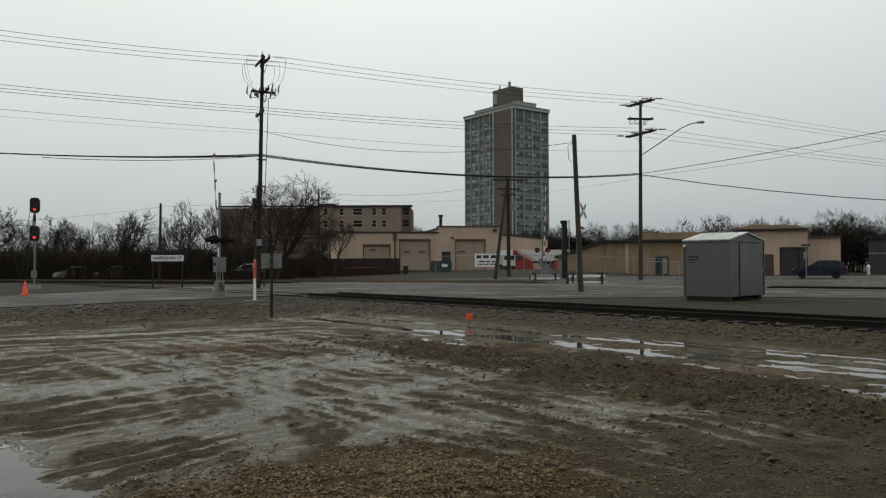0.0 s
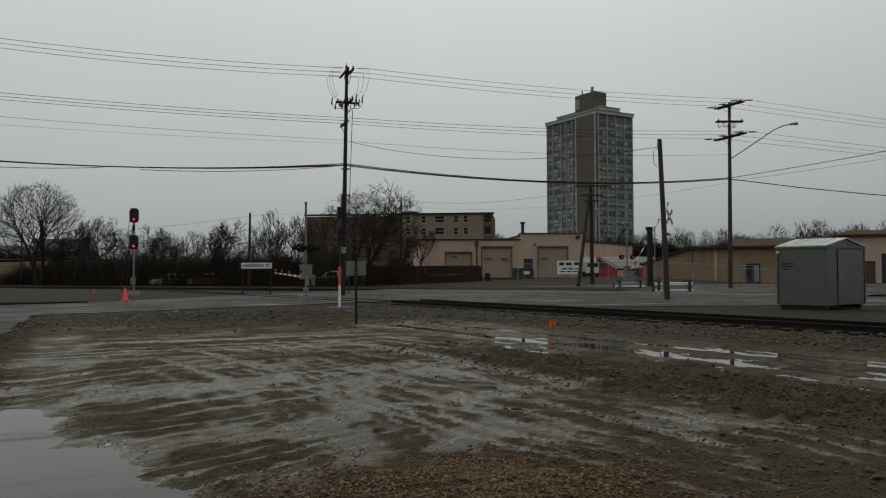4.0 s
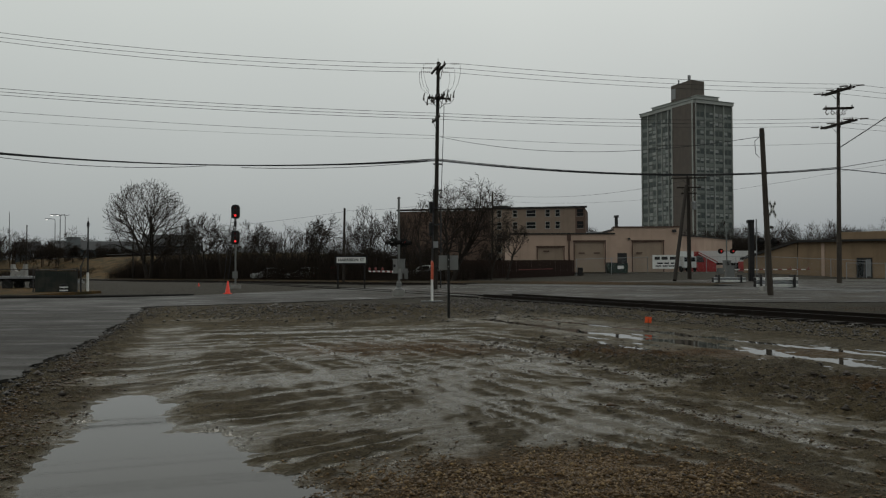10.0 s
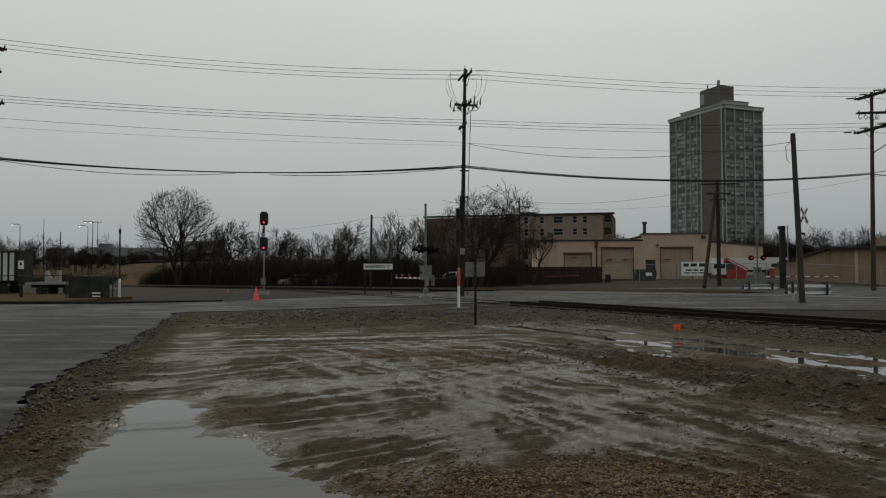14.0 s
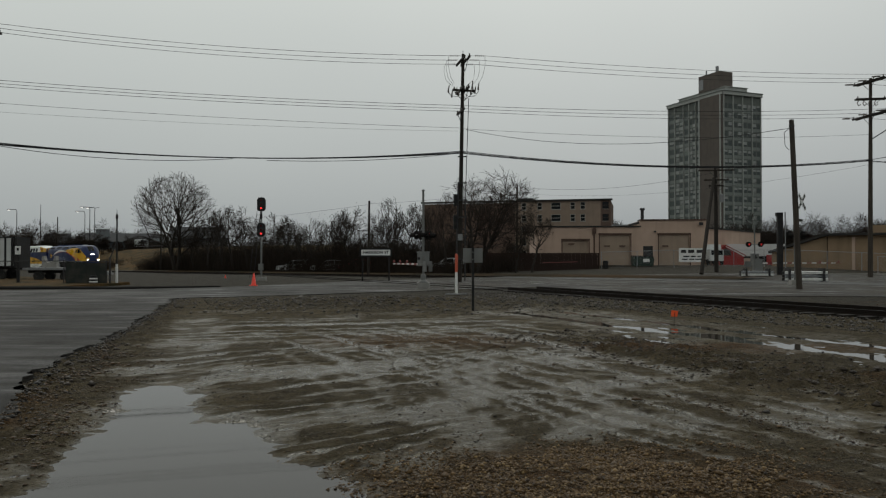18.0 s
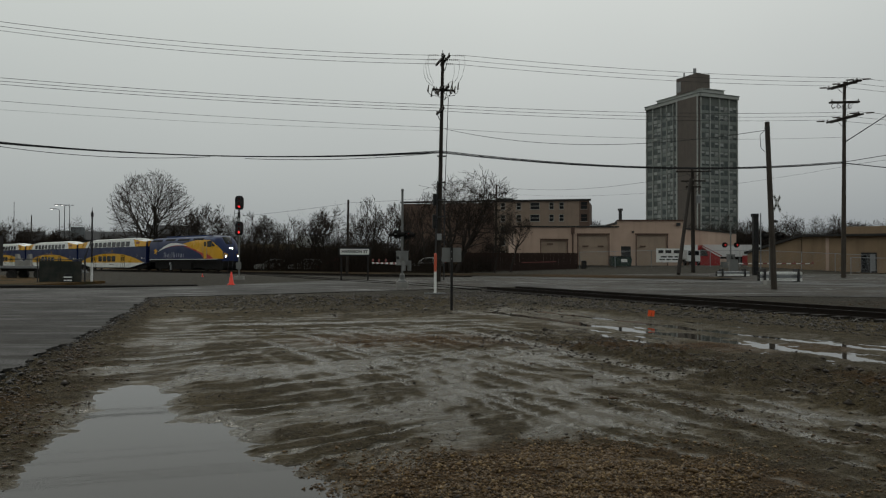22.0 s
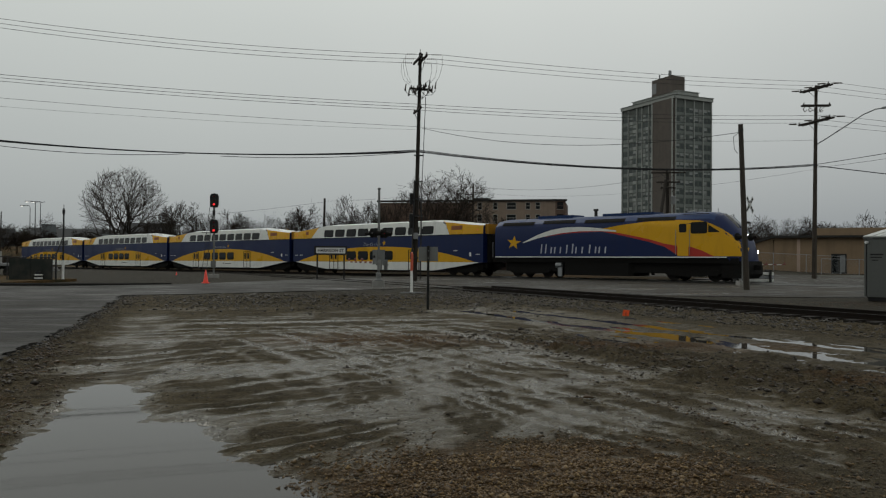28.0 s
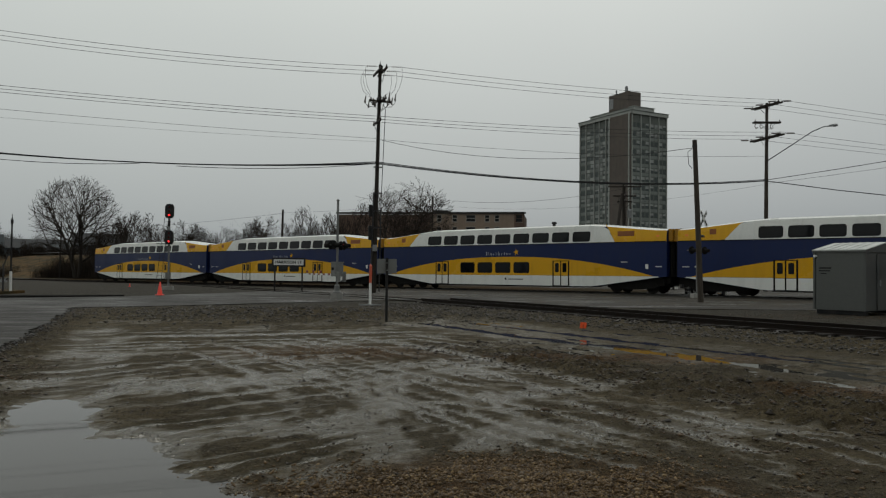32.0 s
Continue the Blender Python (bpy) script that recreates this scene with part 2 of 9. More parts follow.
# ---- small modelling kit ----
class Shape:
    """Gathers vertices and faces for one mesh."""

    def __init__(self):
        self.v, self.f, self.m = [], [], Matrix.Identity(4)

    def add(self, verts, faces):
        o = len(self.v)
        self.v += [tuple(self.m @ Vector(p)) for p in verts]
        self.f += [tuple(i + o for i in f) for f in faces]
        return self

    def box(self, c, s, rz=0.0, bevel=0.0):
        """A box by centre and size, turned by rz degrees, its upright edges cut by bevel."""
        hx, hy, hz = s[0] / 2, s[1] / 2, s[2] / 2
        b = min(bevel, hx * 0.9, hy * 0.9)
        if b > 0:
            ring = [(-hx + b, -hy), (hx - b, -hy), (hx, -hy + b), (hx, hy - b), (hx - b, hy), (-hx + b, hy), (-hx, hy - b), (-hx, -hy + b)]
        else:
            ring = [(-hx, -hy), (hx, -hy), (hx, hy), (-hx, hy)]
        ca, sa = math.cos(radians(rz)), math.sin(radians(rz))
        ring = [(x * ca - y * sa + c[0], x * sa + y * ca + c[1]) for x, y in ring]
        n = len(ring)
        vs = [(x, y, c[2] - hz) for x, y in ring] + [(x, y, c[2] + hz) for x, y in ring]
        fs = [tuple(range(n - 1, -1, -1)), tuple(range(n, 2 * n))]
        fs += [(i, (i + 1) % n, n + (i + 1) % n, n + i) for i in range(n)]
        return self.add(vs, fs)

    def tube(self, p0, p1, r0, r1=None, seg=8, caps=True):
        r1 = r0 if r1 is None else r1
        p0, p1 = Vector(p0), Vector(p1)
        d = (p1 - p0).normalized()
        a = d.orthogonal().normalized()
        b = d.cross(a)
        vs = []
        for p, r in ((p0, r0), (p1, r1)):
            vs += [tuple(p + a * r * math.cos(2 * math.pi * i / seg) + b * r * math.sin(2 * math.pi * i / seg)) for i in range(seg)]
        fs = [(i, (i + 1) % seg, seg + (i + 1) % seg, seg + i) for i in range(seg)]
        if caps:
            fs += [tuple(range(seg - 1, -1, -1)), tuple(range(seg, 2 * seg))]
        return self.add(vs, fs)

    def path(self, pts, radii, seg=6):
        """A tube along points."""
        if not hasattr(radii, "__len__"):
            radii = [radii] * len(pts)
        pts = [Vector(p) for p in pts]
        vs, fs = [], []
        a = None
        for i, p in enumerate(pts):
            d = (pts[min(i + 1, len(pts) - 1)] - pts[max(i - 1, 0)]).normalized()
            a = d.orthogonal().normalized() if a is None else (a - d * a.dot(d)).normalized()
            b = d.cross(a)
            vs += [tuple(p + (a * math.cos(2 * math.pi * k / seg) + b * math.sin(2 * math.pi * k / seg)) * radii[i]) for k in range(seg)]
        for i in range(len(pts) - 1):
            fs += [(i * seg + k, i * seg + (k + 1) % seg, (i + 1) * seg + (k + 1) % seg, (i + 1) * seg + k) for k in range(seg)]
        fs += [tuple(range(seg - 1, -1, -1)), tuple(range((len(pts) - 1) * seg, len(pts) * seg))]
        return self.add(vs, fs)

    def lathe(self, prof, seg=14, c=(0, 0, 0)):
        """A turned body about z from (radius, height) pairs."""
        vs = [(c[0] + r * math.cos(2 * math.pi * k / seg), c[1] + r * math.sin(2 * math.pi * k / seg), c[2] + z) for r, z in prof for k in range(seg)]
        n = len(prof)
        fs = [(i * seg + k, i * seg + (k + 1) % seg, (i + 1) * seg + (k + 1) % seg, (i + 1) * seg + k) for i in range(n - 1) for k in range(seg)]
        fs += [tuple(range(seg - 1, -1, -1)), tuple(range((n - 1) * seg, n * seg))]
        return self.add(vs, fs)

    def prism(self, outline, y0, y1):
        """An outline in x and z, drawn out along y."""
        n = len(outline)
        vs = [(x, y0, z) for x, z in outline] + [(x, y1, z) for x, z in outline]
        fs = [tuple(range(n)), tuple(range(2 * n - 1, n - 1, -1))]
        fs += [(i, n + i, n + (i + 1) % n, (i + 1) % n) for i in range(n)]
        return self.add(vs, fs)

    def slab(self, outline, z0, z1):
        """An outline in x and y, drawn up along z."""
        n = len(outline)
        vs = [(x, y, z0) for x, y in outline] + [(x, y, z1) for x, y in outline]
        fs = [tuple(range(n - 1, -1, -1)), tuple(range(n, 2 * n))]
        fs += [(i, (i + 1) % n, n + (i + 1) % n, n + i) for i in range(n)]
        return self.add(vs, fs)

    def mesh(self, name, mat, smooth=False):
        me = bpy.data.meshes.new(name)
        me.from_pydata(self.v, [], self.f)
        me.materials.append(mat)
        if smooth:
            me.shade_smooth()
            me.set_sharp_from_angle(angle=radians(40))
        me.update()
        return me


def part(name, shape, mat, parent, label="", smooth=False, at=None):
    """One mesh object under a thing or a part."""
    ob = new(name, shape.mesh(name, mat, smooth) if isinstance(shape, Shape) else shape)
    ob.parent = parent
    if at is not None:
        ob.matrix_basis = at
    if label:
        ob["label"] = label
    return ob


def thing(name, m, label, category, group="", kind=""):
    """An empty at a thing's base."""
    ob = new(name)
    ob.empty_display_size = 0.2
    ob.matrix_basis = m
    return tagged(ob, label, category, group, kind)


def solid(name, shape, mat, label, category="", group="", kind="", at=None, smooth=False):
    """A thing of one mesh."""
    ob = new(name, shape.mesh(name, mat, smooth))
    if at is not None:
        ob.matrix_basis = at
    return tagged(ob, label, category, group, kind)


def sag_line(a, b, sag, n=14):
    a, b = Vector(a), Vector(b)
    return [a.lerp(b, i / n) - Vector((0, 0, sag * 4 * (i / n) * (1 - i / n))) for i in range(n + 1)]


# the main line's heading: metres along it (s) and across it (q)
HEAD = radians(137.03)
DV, NV = (math.sin(HEAD), math.cos(HEAD)), (-math.cos(HEAD), math.sin(HEAD))


def sq(s, q):
    return DV[0] * s + NV[0] * q, DV[1] * s + NV[1] * q


def step01(a, b, v):
    t = np.clip((v - a) / (b - a), 0, 1)
    return t * t * (3 - 2 * t)


def lie(x, y):
    """The large lie of the land: a slight fall along the line, a rise to the old garages and to the bank."""
    s, q = DV[0] * x + DV[1] * y, NV[0] * x + NV[1] * y
    z = 0.0045 * np.minimum(0, s + 28) * step01(10, 40, y) - 0.0045 * np.minimum(0, s + 140) * step01(10, 40, y)
    z = z + 0.85 * step01(56, 84, q) * step01(-20, -42, s)
    return z

# ---- the ground: a muddy wet gravel lot that runs out to the horizon ----
H2 = radians(155.8)
DV2, NV2 = (math.sin(H2), math.cos(H2)), (-math.cos(H2), math.sin(H2))


def sq2(s, q):
    return DV2[0] * s + NV2[0] * q, DV2[1] * s + NV2[1] * q


class Waves:
    """Cheap smooth noise: a sum of tilted sines, from a seed."""

    def __init__(self, seed, size, octaves=4, gain=0.55):
        r = np.random.RandomState(seed)
        self.w = []
        for o in range(octaves):
            for _ in range(7):
                k = 2 * math.pi / size * 2 ** o * r.uniform(0.6, 1.5)
                a = r.uniform(0, 2 * math.pi)
                self.w.append((k * math.cos(a), k * math.sin(a), r.uniform(0, 6.28), gain ** o / 2.6))

    def __call__(self, x, y):
        return sum(g * np.sin(kx * x + ky * y + p) for kx, ky, p, g in self.w)


W_BIG, W_MID, W_FINE, W_EDGE, W_SHEEN = Waves(3, 6.0), Waves(5, 0.9), Waves(8, 0.26, 3), Waves(11, 2.2), Waves(29, 1.9)
# wheel tracks over the lot: heading in degrees, spacing, bend, and the zone they cross (x, y, reach)
TRACKS = [(40, 0.30, 0.04, -0.9, 6.5, 1.6, 1.3), (-67, 0.31, 0.02, 0.1, 9.4, 3.0, 1.2), (-62, 0.40, 0.02, 1.4, 9.2, 3.0, 1.7), (-30, 0.55, 0.02, 2.9, 8.2, 2.6, 1.1), (-58, 0.36, 0.03, 1.7, 5.9, 1.5, 1.1),
          (-70, 0.40, 0.02, 3.6, 7.2, 1.8, 1.1), (38, 0.48, 0.03, -1.0, 11.2, 3.0, 2.2), (-66, 0.62, 0.02, 0.6, 13.0, 4.0, 3.0), (12, 0.85, 0.02, -1.0, 16.6, 4.0, 3.0), (-40, 0.7, 0.02, 4.2, 11.0, 3.0, 1.6)]


def wheel_tracks(x, y):
    """Pressed wheel lines: 1 in a line's bed, 0 between."""
    t = np.zeros_like(x)
    for i, (hd, gap, bend, cx, cy, reach, side) in enumerate(TRACKS):
        c, sn = math.cos(radians(hd)), math.sin(radians(hd))
        u, v = (x - cx) * c + (y - cy) * sn, -(x - cx) * sn + (y - cy) * c
        v = v + bend * u * u + 0.05 * W_EDGE(x + 3 * i, y)
        turn = v / gap + 0.35 * np.sin(v * 1.9 + i)
        line = step01(0.30, 0.85, np.cos(2 * math.pi * turn)) * (0.2 + 0.8 * np.abs(np.sin(np.round(turn) * 12.99 + i)))
        zone = np.exp(-(u / reach) ** 4 - (v / side) ** 4) * (0.30 + 0.70 * step01(-0.6, 0.2, W_EDGE(x * 0.9 + 9 * i, y * 0.9)))
        t = np.maximum(t, line * np.clip(zone * 1.3, 0, 1))
    return t


# the pool beside the road: its two banks, by y
POOL_Y = [0.0, 4.4, 4.8, 5.35, 6.0, 6.6, 7.4, 8.1, 8.8, 11.5, 16.0, 21.0]
POOL_L = [-2.6, -2.78, -2.74, -2.70, -2.78, -2.90, -3.12, -3.30, -3.5, -4.15, -5.5, -6.6]
POOL_R = [-0.2, -0.45, -0.62, -0.98, -1.26, -1.72, -2.2, -2.45, -2.7, -3.2, -4.5, -6.0]
WATER_Z = -0.030


def lot(x, y):
    """Height of the lot near the camera, and how wet it lies."""
    s2, q2 = DV2[0] * x + DV2[1] * y, NV2[0] * x + NV2[1] * y
    edge = W_EDGE(x, y)
    inside = step01(13.8, 12.4, q2) * step01(27, 22, y)
    tr = wheel_tracks(x, y) * inside * step01(9.4, 8.0, q2)
    rough = 0.4 + 0.6 * step01(-0.5, 0.7, edge)
    z = 0.006 * W_BIG(x, y) + (0.005 * W_MID(x, y) + 0.008 * W_FINE(x, y)) * rough * (1 - 0.75 * tr) - 0.016 * tr
    # the pool beside the road
    lb, rb_ = np.interp(y, POOL_Y, POOL_L), np.interp(y, POOL_Y, POOL_R)
    rag = 0.10 * edge + 0.07 * W_MID(x * 0.8, y * 1.6) + 0.04 * W_FINE(x, y * 1.5)
    bank_in = np.minimum(x - lb, rb_ - x) + rag - 0.25 * tr * step01(6.0, 7.4, y)
    pool = step01(-0.40, 0.22, bank_in) * step01(22, 19, y)
    z = z * (1 - 0.72 * pool) - 0.050 * pool * (0.40 + 0.60 * step01(9.6, 8.0, y))
    # the long puddle along the siding, with wheel ridges through it
    strip = step01(8.8, 9.9, q2 + 0.30 * edge) * step01(13.9, 12.4, q2 + 0.25 * edge) * step01(-25, -18, s2)
    ridge = np.sin(q2 * 4.6 + 0.7 * np.sin(s2 * 0.35) + 0.5 * edge) + 0.8 * np.sin(q2 * 9.5 + 0.5 * np.sin(s2 * 0.5 + 1.0)) + 0.5 * W_MID(x, y)
    z = z * (1 - 0.7 * strip) + strip * (-0.027 + 0.014 * ridge + 0.006 * step01(10.6, 12.6, q2))
    # low berm of churned mud beside it
    berm = np.exp(-((q2 - 7.9 + 0.5 * edge) / 0.75) ** 2) * step01(-14, -9, s2)
    z = z + berm * (0.035 + 0.028 * W_MID(x * 1.3, y) + 0.022 * W_FINE(x, y))
    # heap of ballast by the crossing, ballast shoulder of the siding
    heap = np.exp(-((x + 1.6) / 4.4) ** 2 - ((y - 25.5) / 3.4) ** 2)
    z = z + heap * (0.07 + 0.04 * W_MID(x, y) + 0.035 * W_FINE(x * 1.5, y * 1.5))
    bank = step01(14.2, 15.4, q2) * step01(21.4, 20.0, q2) * step01(-31, -27, s2) * step01(120, 100, np.hypot(x, y))
    z = z + bank * (0.0 + 0.025 * W_FINE(x * 1.4, y * 1.4))
    shoulder = step01(1.5, 0.3, np.abs(x - np.interp(y, [0, 6.9, 13.2, 28.4], [-3.0, -4.1, -5.9, -9.5]))) * step01(30, 26, y)
    z = z + shoulder * (0.012 + 0.012 * W_FINE(x, y))
    soft = step01(-0.1, 0.9, W_SHEEN(x, y * 0.55)) * (0.15 + 0.42 * step01(4.5, 5.6, y) * np.maximum(step01(4.5, 1.5, x), 0.8 * step01(8.5, 6.5, y))) * (1 - 0.5 * step01(9, 14, y))
    wet = np.clip(tr * 1.2 + (soft + 0.17 * step01(5.6, 8.5, y) * step01(4.5, 1.0, x - 0.15 * y)) * inside + (0.22 + 0.73 * step01(9.5, 7.5, y)) * pool + 0.32 * strip, 0, 1)
    wet = wet * (1 - 0.9 * np.clip(berm * 1.3 + heap + 0.8 * bank + 0.7 * shoulder, 0, 1))
    return z, wet


def spaced(knots):
    """Coordinates with a spacing that changes from knot to knot: (start, step)."""
    out = []
    for (a, st), (b, st2) in zip(knots, knots[1:]):
        v = a
        while v < b - 1e-6:
            out.append(v)
            v += st + (st2 - st) * (v - a) / (b - a)
    out.append(knots[-1][0])
    return np.array(out)


GX = spaced([(-3000, 500), (-300, 30), (-60, 2.0), (-12, 0.3), (-5.5, 0.06), (9.5, 0.06), (18, 0.3), (60, 2.0), (300, 30), (3000, 500)])
GY = spaced([(-3000, 600), (-60, 12), (0, 0.4), (3.6, 0.035), (9, 0.06), (26, 0.16), (48, 0.5), (130, 3.0), (400, 40), (3500, 600)])


def build_ground():
    X, Y = np.meshgrid(GX, GY)
    Zl, wet = lot(X, Y)
    fade = step01(120, 60, np.hypot(X, Y))
    Z = Zl * fade + lie(X, Y)
    road = on_road(X, Y)
    q = NV[0] * X + NV[1] * Y
    # the main line lies in a shallow cutting clear of the street
    Z = Z - 0.045 * road - 0.22 * (1 - road) * step01(43.6, 45.4, q) * step01(56, 52, q) * step01(3.0, -6.0, X)
    nx, ny = len(GX), len(GY)
    co = np.stack([X, Y, Z], -1).reshape(-1, 3).astype(np.float32)
    i = (np.arange(ny - 1)[:, None] * nx + np.arange(nx - 1)[None, :]).ravel()
    quads = np.stack([i, i + 1, i + nx + 1, i + nx], -1).astype(np.int32)
    me = bpy.data.meshes.new("ground")
    me.vertices.add(len(co))
    me.vertices.foreach_set("co", co.ravel())
    me.loops.add(quads.size)
    me.loops.foreach_set("vertex_index", quads.ravel())
    me.polygons.add(len(quads))
    me.polygons.foreach_set("loop_start", np.arange(0, quads.size, 4, dtype=np.int32))
    me.update(calc_edges=True)
    att = me.attributes.new("wet", "FLOAT", "POINT")
    att.data.foreach_set("value", (wet * fade).ravel().astype(np.float32))
    me.shade_smooth()
    n = Nodes("wet_mud", 0.7)
    a = n.t.nodes.new("ShaderNodeAttribute")
    a.attribute_name = "wet"
    big, mid, fine, grit, sand = n.noise(0.22, 5), n.noise(1.7, 6, 0.65), n.noise(9, 6, 0.72), n.noise(42, 4, 0.75), n.noise(130, 2, 0.7)
    film = n.noise(3.4, 8, 0.66, stretch=(0.6, 1.7, 1))
    # water lies where the ground is low and the fine relief leaves room for it
    level = n.math("ADD", a.outputs["Fac"], n.math("MULTIPLY_ADD", n.mix(0.5, film, fine), 1.8, -0.95))
    wetn = n.math("MULTIPLY", n.ramp(level, (0.20, 0.0), (0.86, 1.0)), n.math("MULTIPLY_ADD", n.ramp(grit, (0.36, 0.0), (0.50, 1.0)), 0.2, 0.8))
    mud = n.ramp(mid, (0.30, (0.043, 0.033, 0.017)), (0.55, (0.114, 0.089, 0.050)), (0.75, (0.178, 0.143, 0.086)))
    grey = n.ramp(fine, (0.3, (0.035, 0.029, 0.017)), (0.7, (0.142, 0.119, 0.081)))
    c = n.mix(n.ramp(big, (0.40, 0.15), (0.62, 0.85)), mud, grey)
    pos = n.xyz()
    # warm pea gravel near the camera, tawny sand further on
    def blob(cx, cy, rx, ry, soft):
        u = n.math("DIVIDE", n.math("SUBTRACT", pos[0], cx), rx)
        v = n.math("DIVIDE", n.math("SUBTRACT", pos[1], cy), ry)
        d = n.math("ADD", n.math("MULTIPLY", u, u), n.math("MULTIPLY", v, v))
        d = n.math("ADD", d, n.math("MULTIPLY_ADD", mid, 1.8, -0.9))
        return n.ramp(d, (max(1 - soft, 0.0), 1.0), (1.0, 0.0))
    warm = n.ramp(grit, (0.32, (0.026, 0.015, 0.007)), (0.68, (0.16, 0.095, 0.045)))
    for cx, cy, rx, ry in ((0.9, 4.9, 1.9, 1.25), (-0.3, 13.6, 2.4, 1.7), (-4.3, 6.4, 0.9, 2.2), (4.6, 12.6, 3.4, 0.9), (6.5, 8.8, 2.0, 0.8)):
        c = n.mix(blob(cx, cy, rx, ry, 0.8), c, warm)
    c = n.mix(n.ramp(grit, (0.38, 0.72), (0.50, 0.0)), c, (0.012, 0.009, 0.006))
    c = n.mix(n.ramp(grit, (0.60, 0.0), (0.72, 0.45)), c, (0.16, 0.135, 0.105))
    c = n.mix(n.ramp(sand, (0.4, 0.28), (0.6, 0.0)), c, (0.015, 0.012, 0.010))
    lump = n.noise(4.5, 5, 0.6)
    c = n.mix(n.ramp(lump, (0.52, 0.0), (0.62, 0.42)), c, (0.014, 0.011, 0.007))
    c = n.mix(n.ramp(lump, (0.30, 0.45), (0.42, 0.0)), c, (0.13, 0.105, 0.072))
    c = n.mix(n.math("MULTIPLY", wetn, 0.6), c, (0.113, 0.098, 0.066))
    # beyond the lot the soil is dark wet cinder and gravel
    cinder = n.ramp(fine, (0.3, (0.014, 0.0132, 0.0115)), (0.7, (0.066, 0.062, 0.054)))
    far = n.ramp(n.math("ADD", n.math("MULTIPLY", pos[1], 0.01), n.math("MULTIPLY_ADD", mid, 0.10, -0.05)), (0.27, 0.0), (0.33, 0.8))
    across = n.math("ADD", n.math("MULTIPLY", pos[0], 0.00912), n.math("MULTIPLY", pos[1], 0.0041))
    side = n.ramp(n.math("ADD", across, n.math("MULTIPLY_ADD", mid, 0.03, -0.015)), (0.180, 0.0), (0.205, 0.75))
    c = n.mix(n.math("MAXIMUM", far, side), c, cinder)
    n.colour(c)
    r = n.math("SUBTRACT", n.math("MULTIPLY_ADD", fine, 0.2, 0.84), n.math("MULTIPLY", wetn, 0.74))
    n.gloss(n.math("MAXIMUM", r, 0.19))
    n.plug(n.b.inputs["Specular IOR Level"], n.math("MULTIPLY_ADD", wetn, 0.42, 0.10))
    dry = n.math("SUBTRACT", 1.0, n.math("MULTIPLY", wetn, 0.93))
    h = n.math("ADD", n.math("MULTIPLY", fine, 1.2), n.math("ADD", n.math("MULTIPLY", grit, 0.7), n.math("MULTIPLY", sand, 0.25)))
    n.bump(n.math("MULTIPLY", h, dry), 1.0, 0.05)
    me.materials.append(n.mat)
    return tagged(new("ground", me), "wet brown mud and gravel lot with tyre ruts and puddles", "ground", kind="structure")


# asphalt street: comes past the lot, turns over the crossing and on to the far buildings
ROAD = [(-3.0, 1.0), (-3.9, 6.9), (-5.1, 10.1), (-5.7, 13.2), (-7.0, 18.5), (-9.66, 28.4), (-6.5, 30.4), (-1.5, 34.5), (4.5, 39.2), (14, 46.0), (23, 49.5),
        (40, 43.5), (70, 24), (120, -10), (150, 30), (96, 52), (66, 62), (45, 68.5), (33, 69.5), (23.5, 71), (15, 71.5), (3, 67), (-4, 57), (-8, 48.5),
        (-11.5, 41.2), (-15.9, 38.2), (-21.8, 38.3), (-60, 46), (-140, 62), (-140, -30), (-30, -30), (-4, -30)]

# the apron this side of it, towards the silver hut
APRON = [(4.6, 39.4), (6.9, 34.9), (10.6, 30.2), (14.6, 29.6), (20.4, 29.2), (27, 22.5), (42, 8), (70, -12), (69.9, 23.9), (40, 43.3), (23, 49.3), (14, 45.8)]


def on_road(X, Y):
    """1 inside the street's outlines, 0 outside."""
    return np.maximum(within(ROAD, X, Y), within(APRON, X, Y))


def within(ring, X, Y):
    inside = np.zeros(X.shape, bool)
    px, py = zip(*ring)
    j = len(px) - 1
    for i in range(len(px)):
        cross = (py[i] > Y) != (py[j] > Y)
        with np.errstate(divide="ignore", invalid="ignore"):
            inside ^= cross & (X < (px[j] - px[i]) * (Y - py[i]) / (py[j] - py[i]) + px[i])
        j = i
    return inside.astype(float)


def paving(name, outline, up):
    """A sheet of asphalt with a ragged edge."""
    r = random.Random(4)
    ring = []
    for k, (a, b) in enumerate(zip(outline, outline[1:] + outline[:1])):
        near = max(a[1], b[1]) < 46 and min(a[0], b[0]) > -24 and min(a[1], b[1]) > 0.5
        n = max(1, int(math.hypot(b[0] - a[0], b[1] - a[1]) / (0.16 if near else 4.0)))
        for i in range(n):
            j = r.uniform(-1, 1) * (0.07 if near else 0.0) + (0.10 * math.sin(i * 0.23 + k) if near else 0)
            t = i / n
            ring.append((a[0] + (b[0] - a[0]) * t + j, a[1] + (b[1] - a[1]) * t + j * 0.5))
    bm = bmesh.new()
    vs = [bm.verts.new((x, y, 0)) for x, y in ring]
    f = bm.faces.new(vs)
    bmesh.ops.triangulate(bm, faces=[f])
    bmesh.ops.subdivide_edges(bm, edges=[e for e in bm.edges if e.calc_length() > 12], cuts=2)
    bmesh.ops.triangulate(bm, faces=bm.faces[:])
    geo = bmesh.ops.extrude_face_region(bm, geom=bm.faces[:])
    for v in geo["geom"]:
        if isinstance(v, bmesh.types.BMVert):
            v.co.z = 1.0
    for v in bm.verts:
        v.co.z = float(lie(v.co.x, v.co.y)) + (up if v.co.z > 0.5 else -0.10)
    bmesh.ops.recalc_face_normals(bm, faces=bm.faces[:])
    me = bpy.data.meshes.new(name)
    bm.to_mesh(me)
    bm.free()
    return me


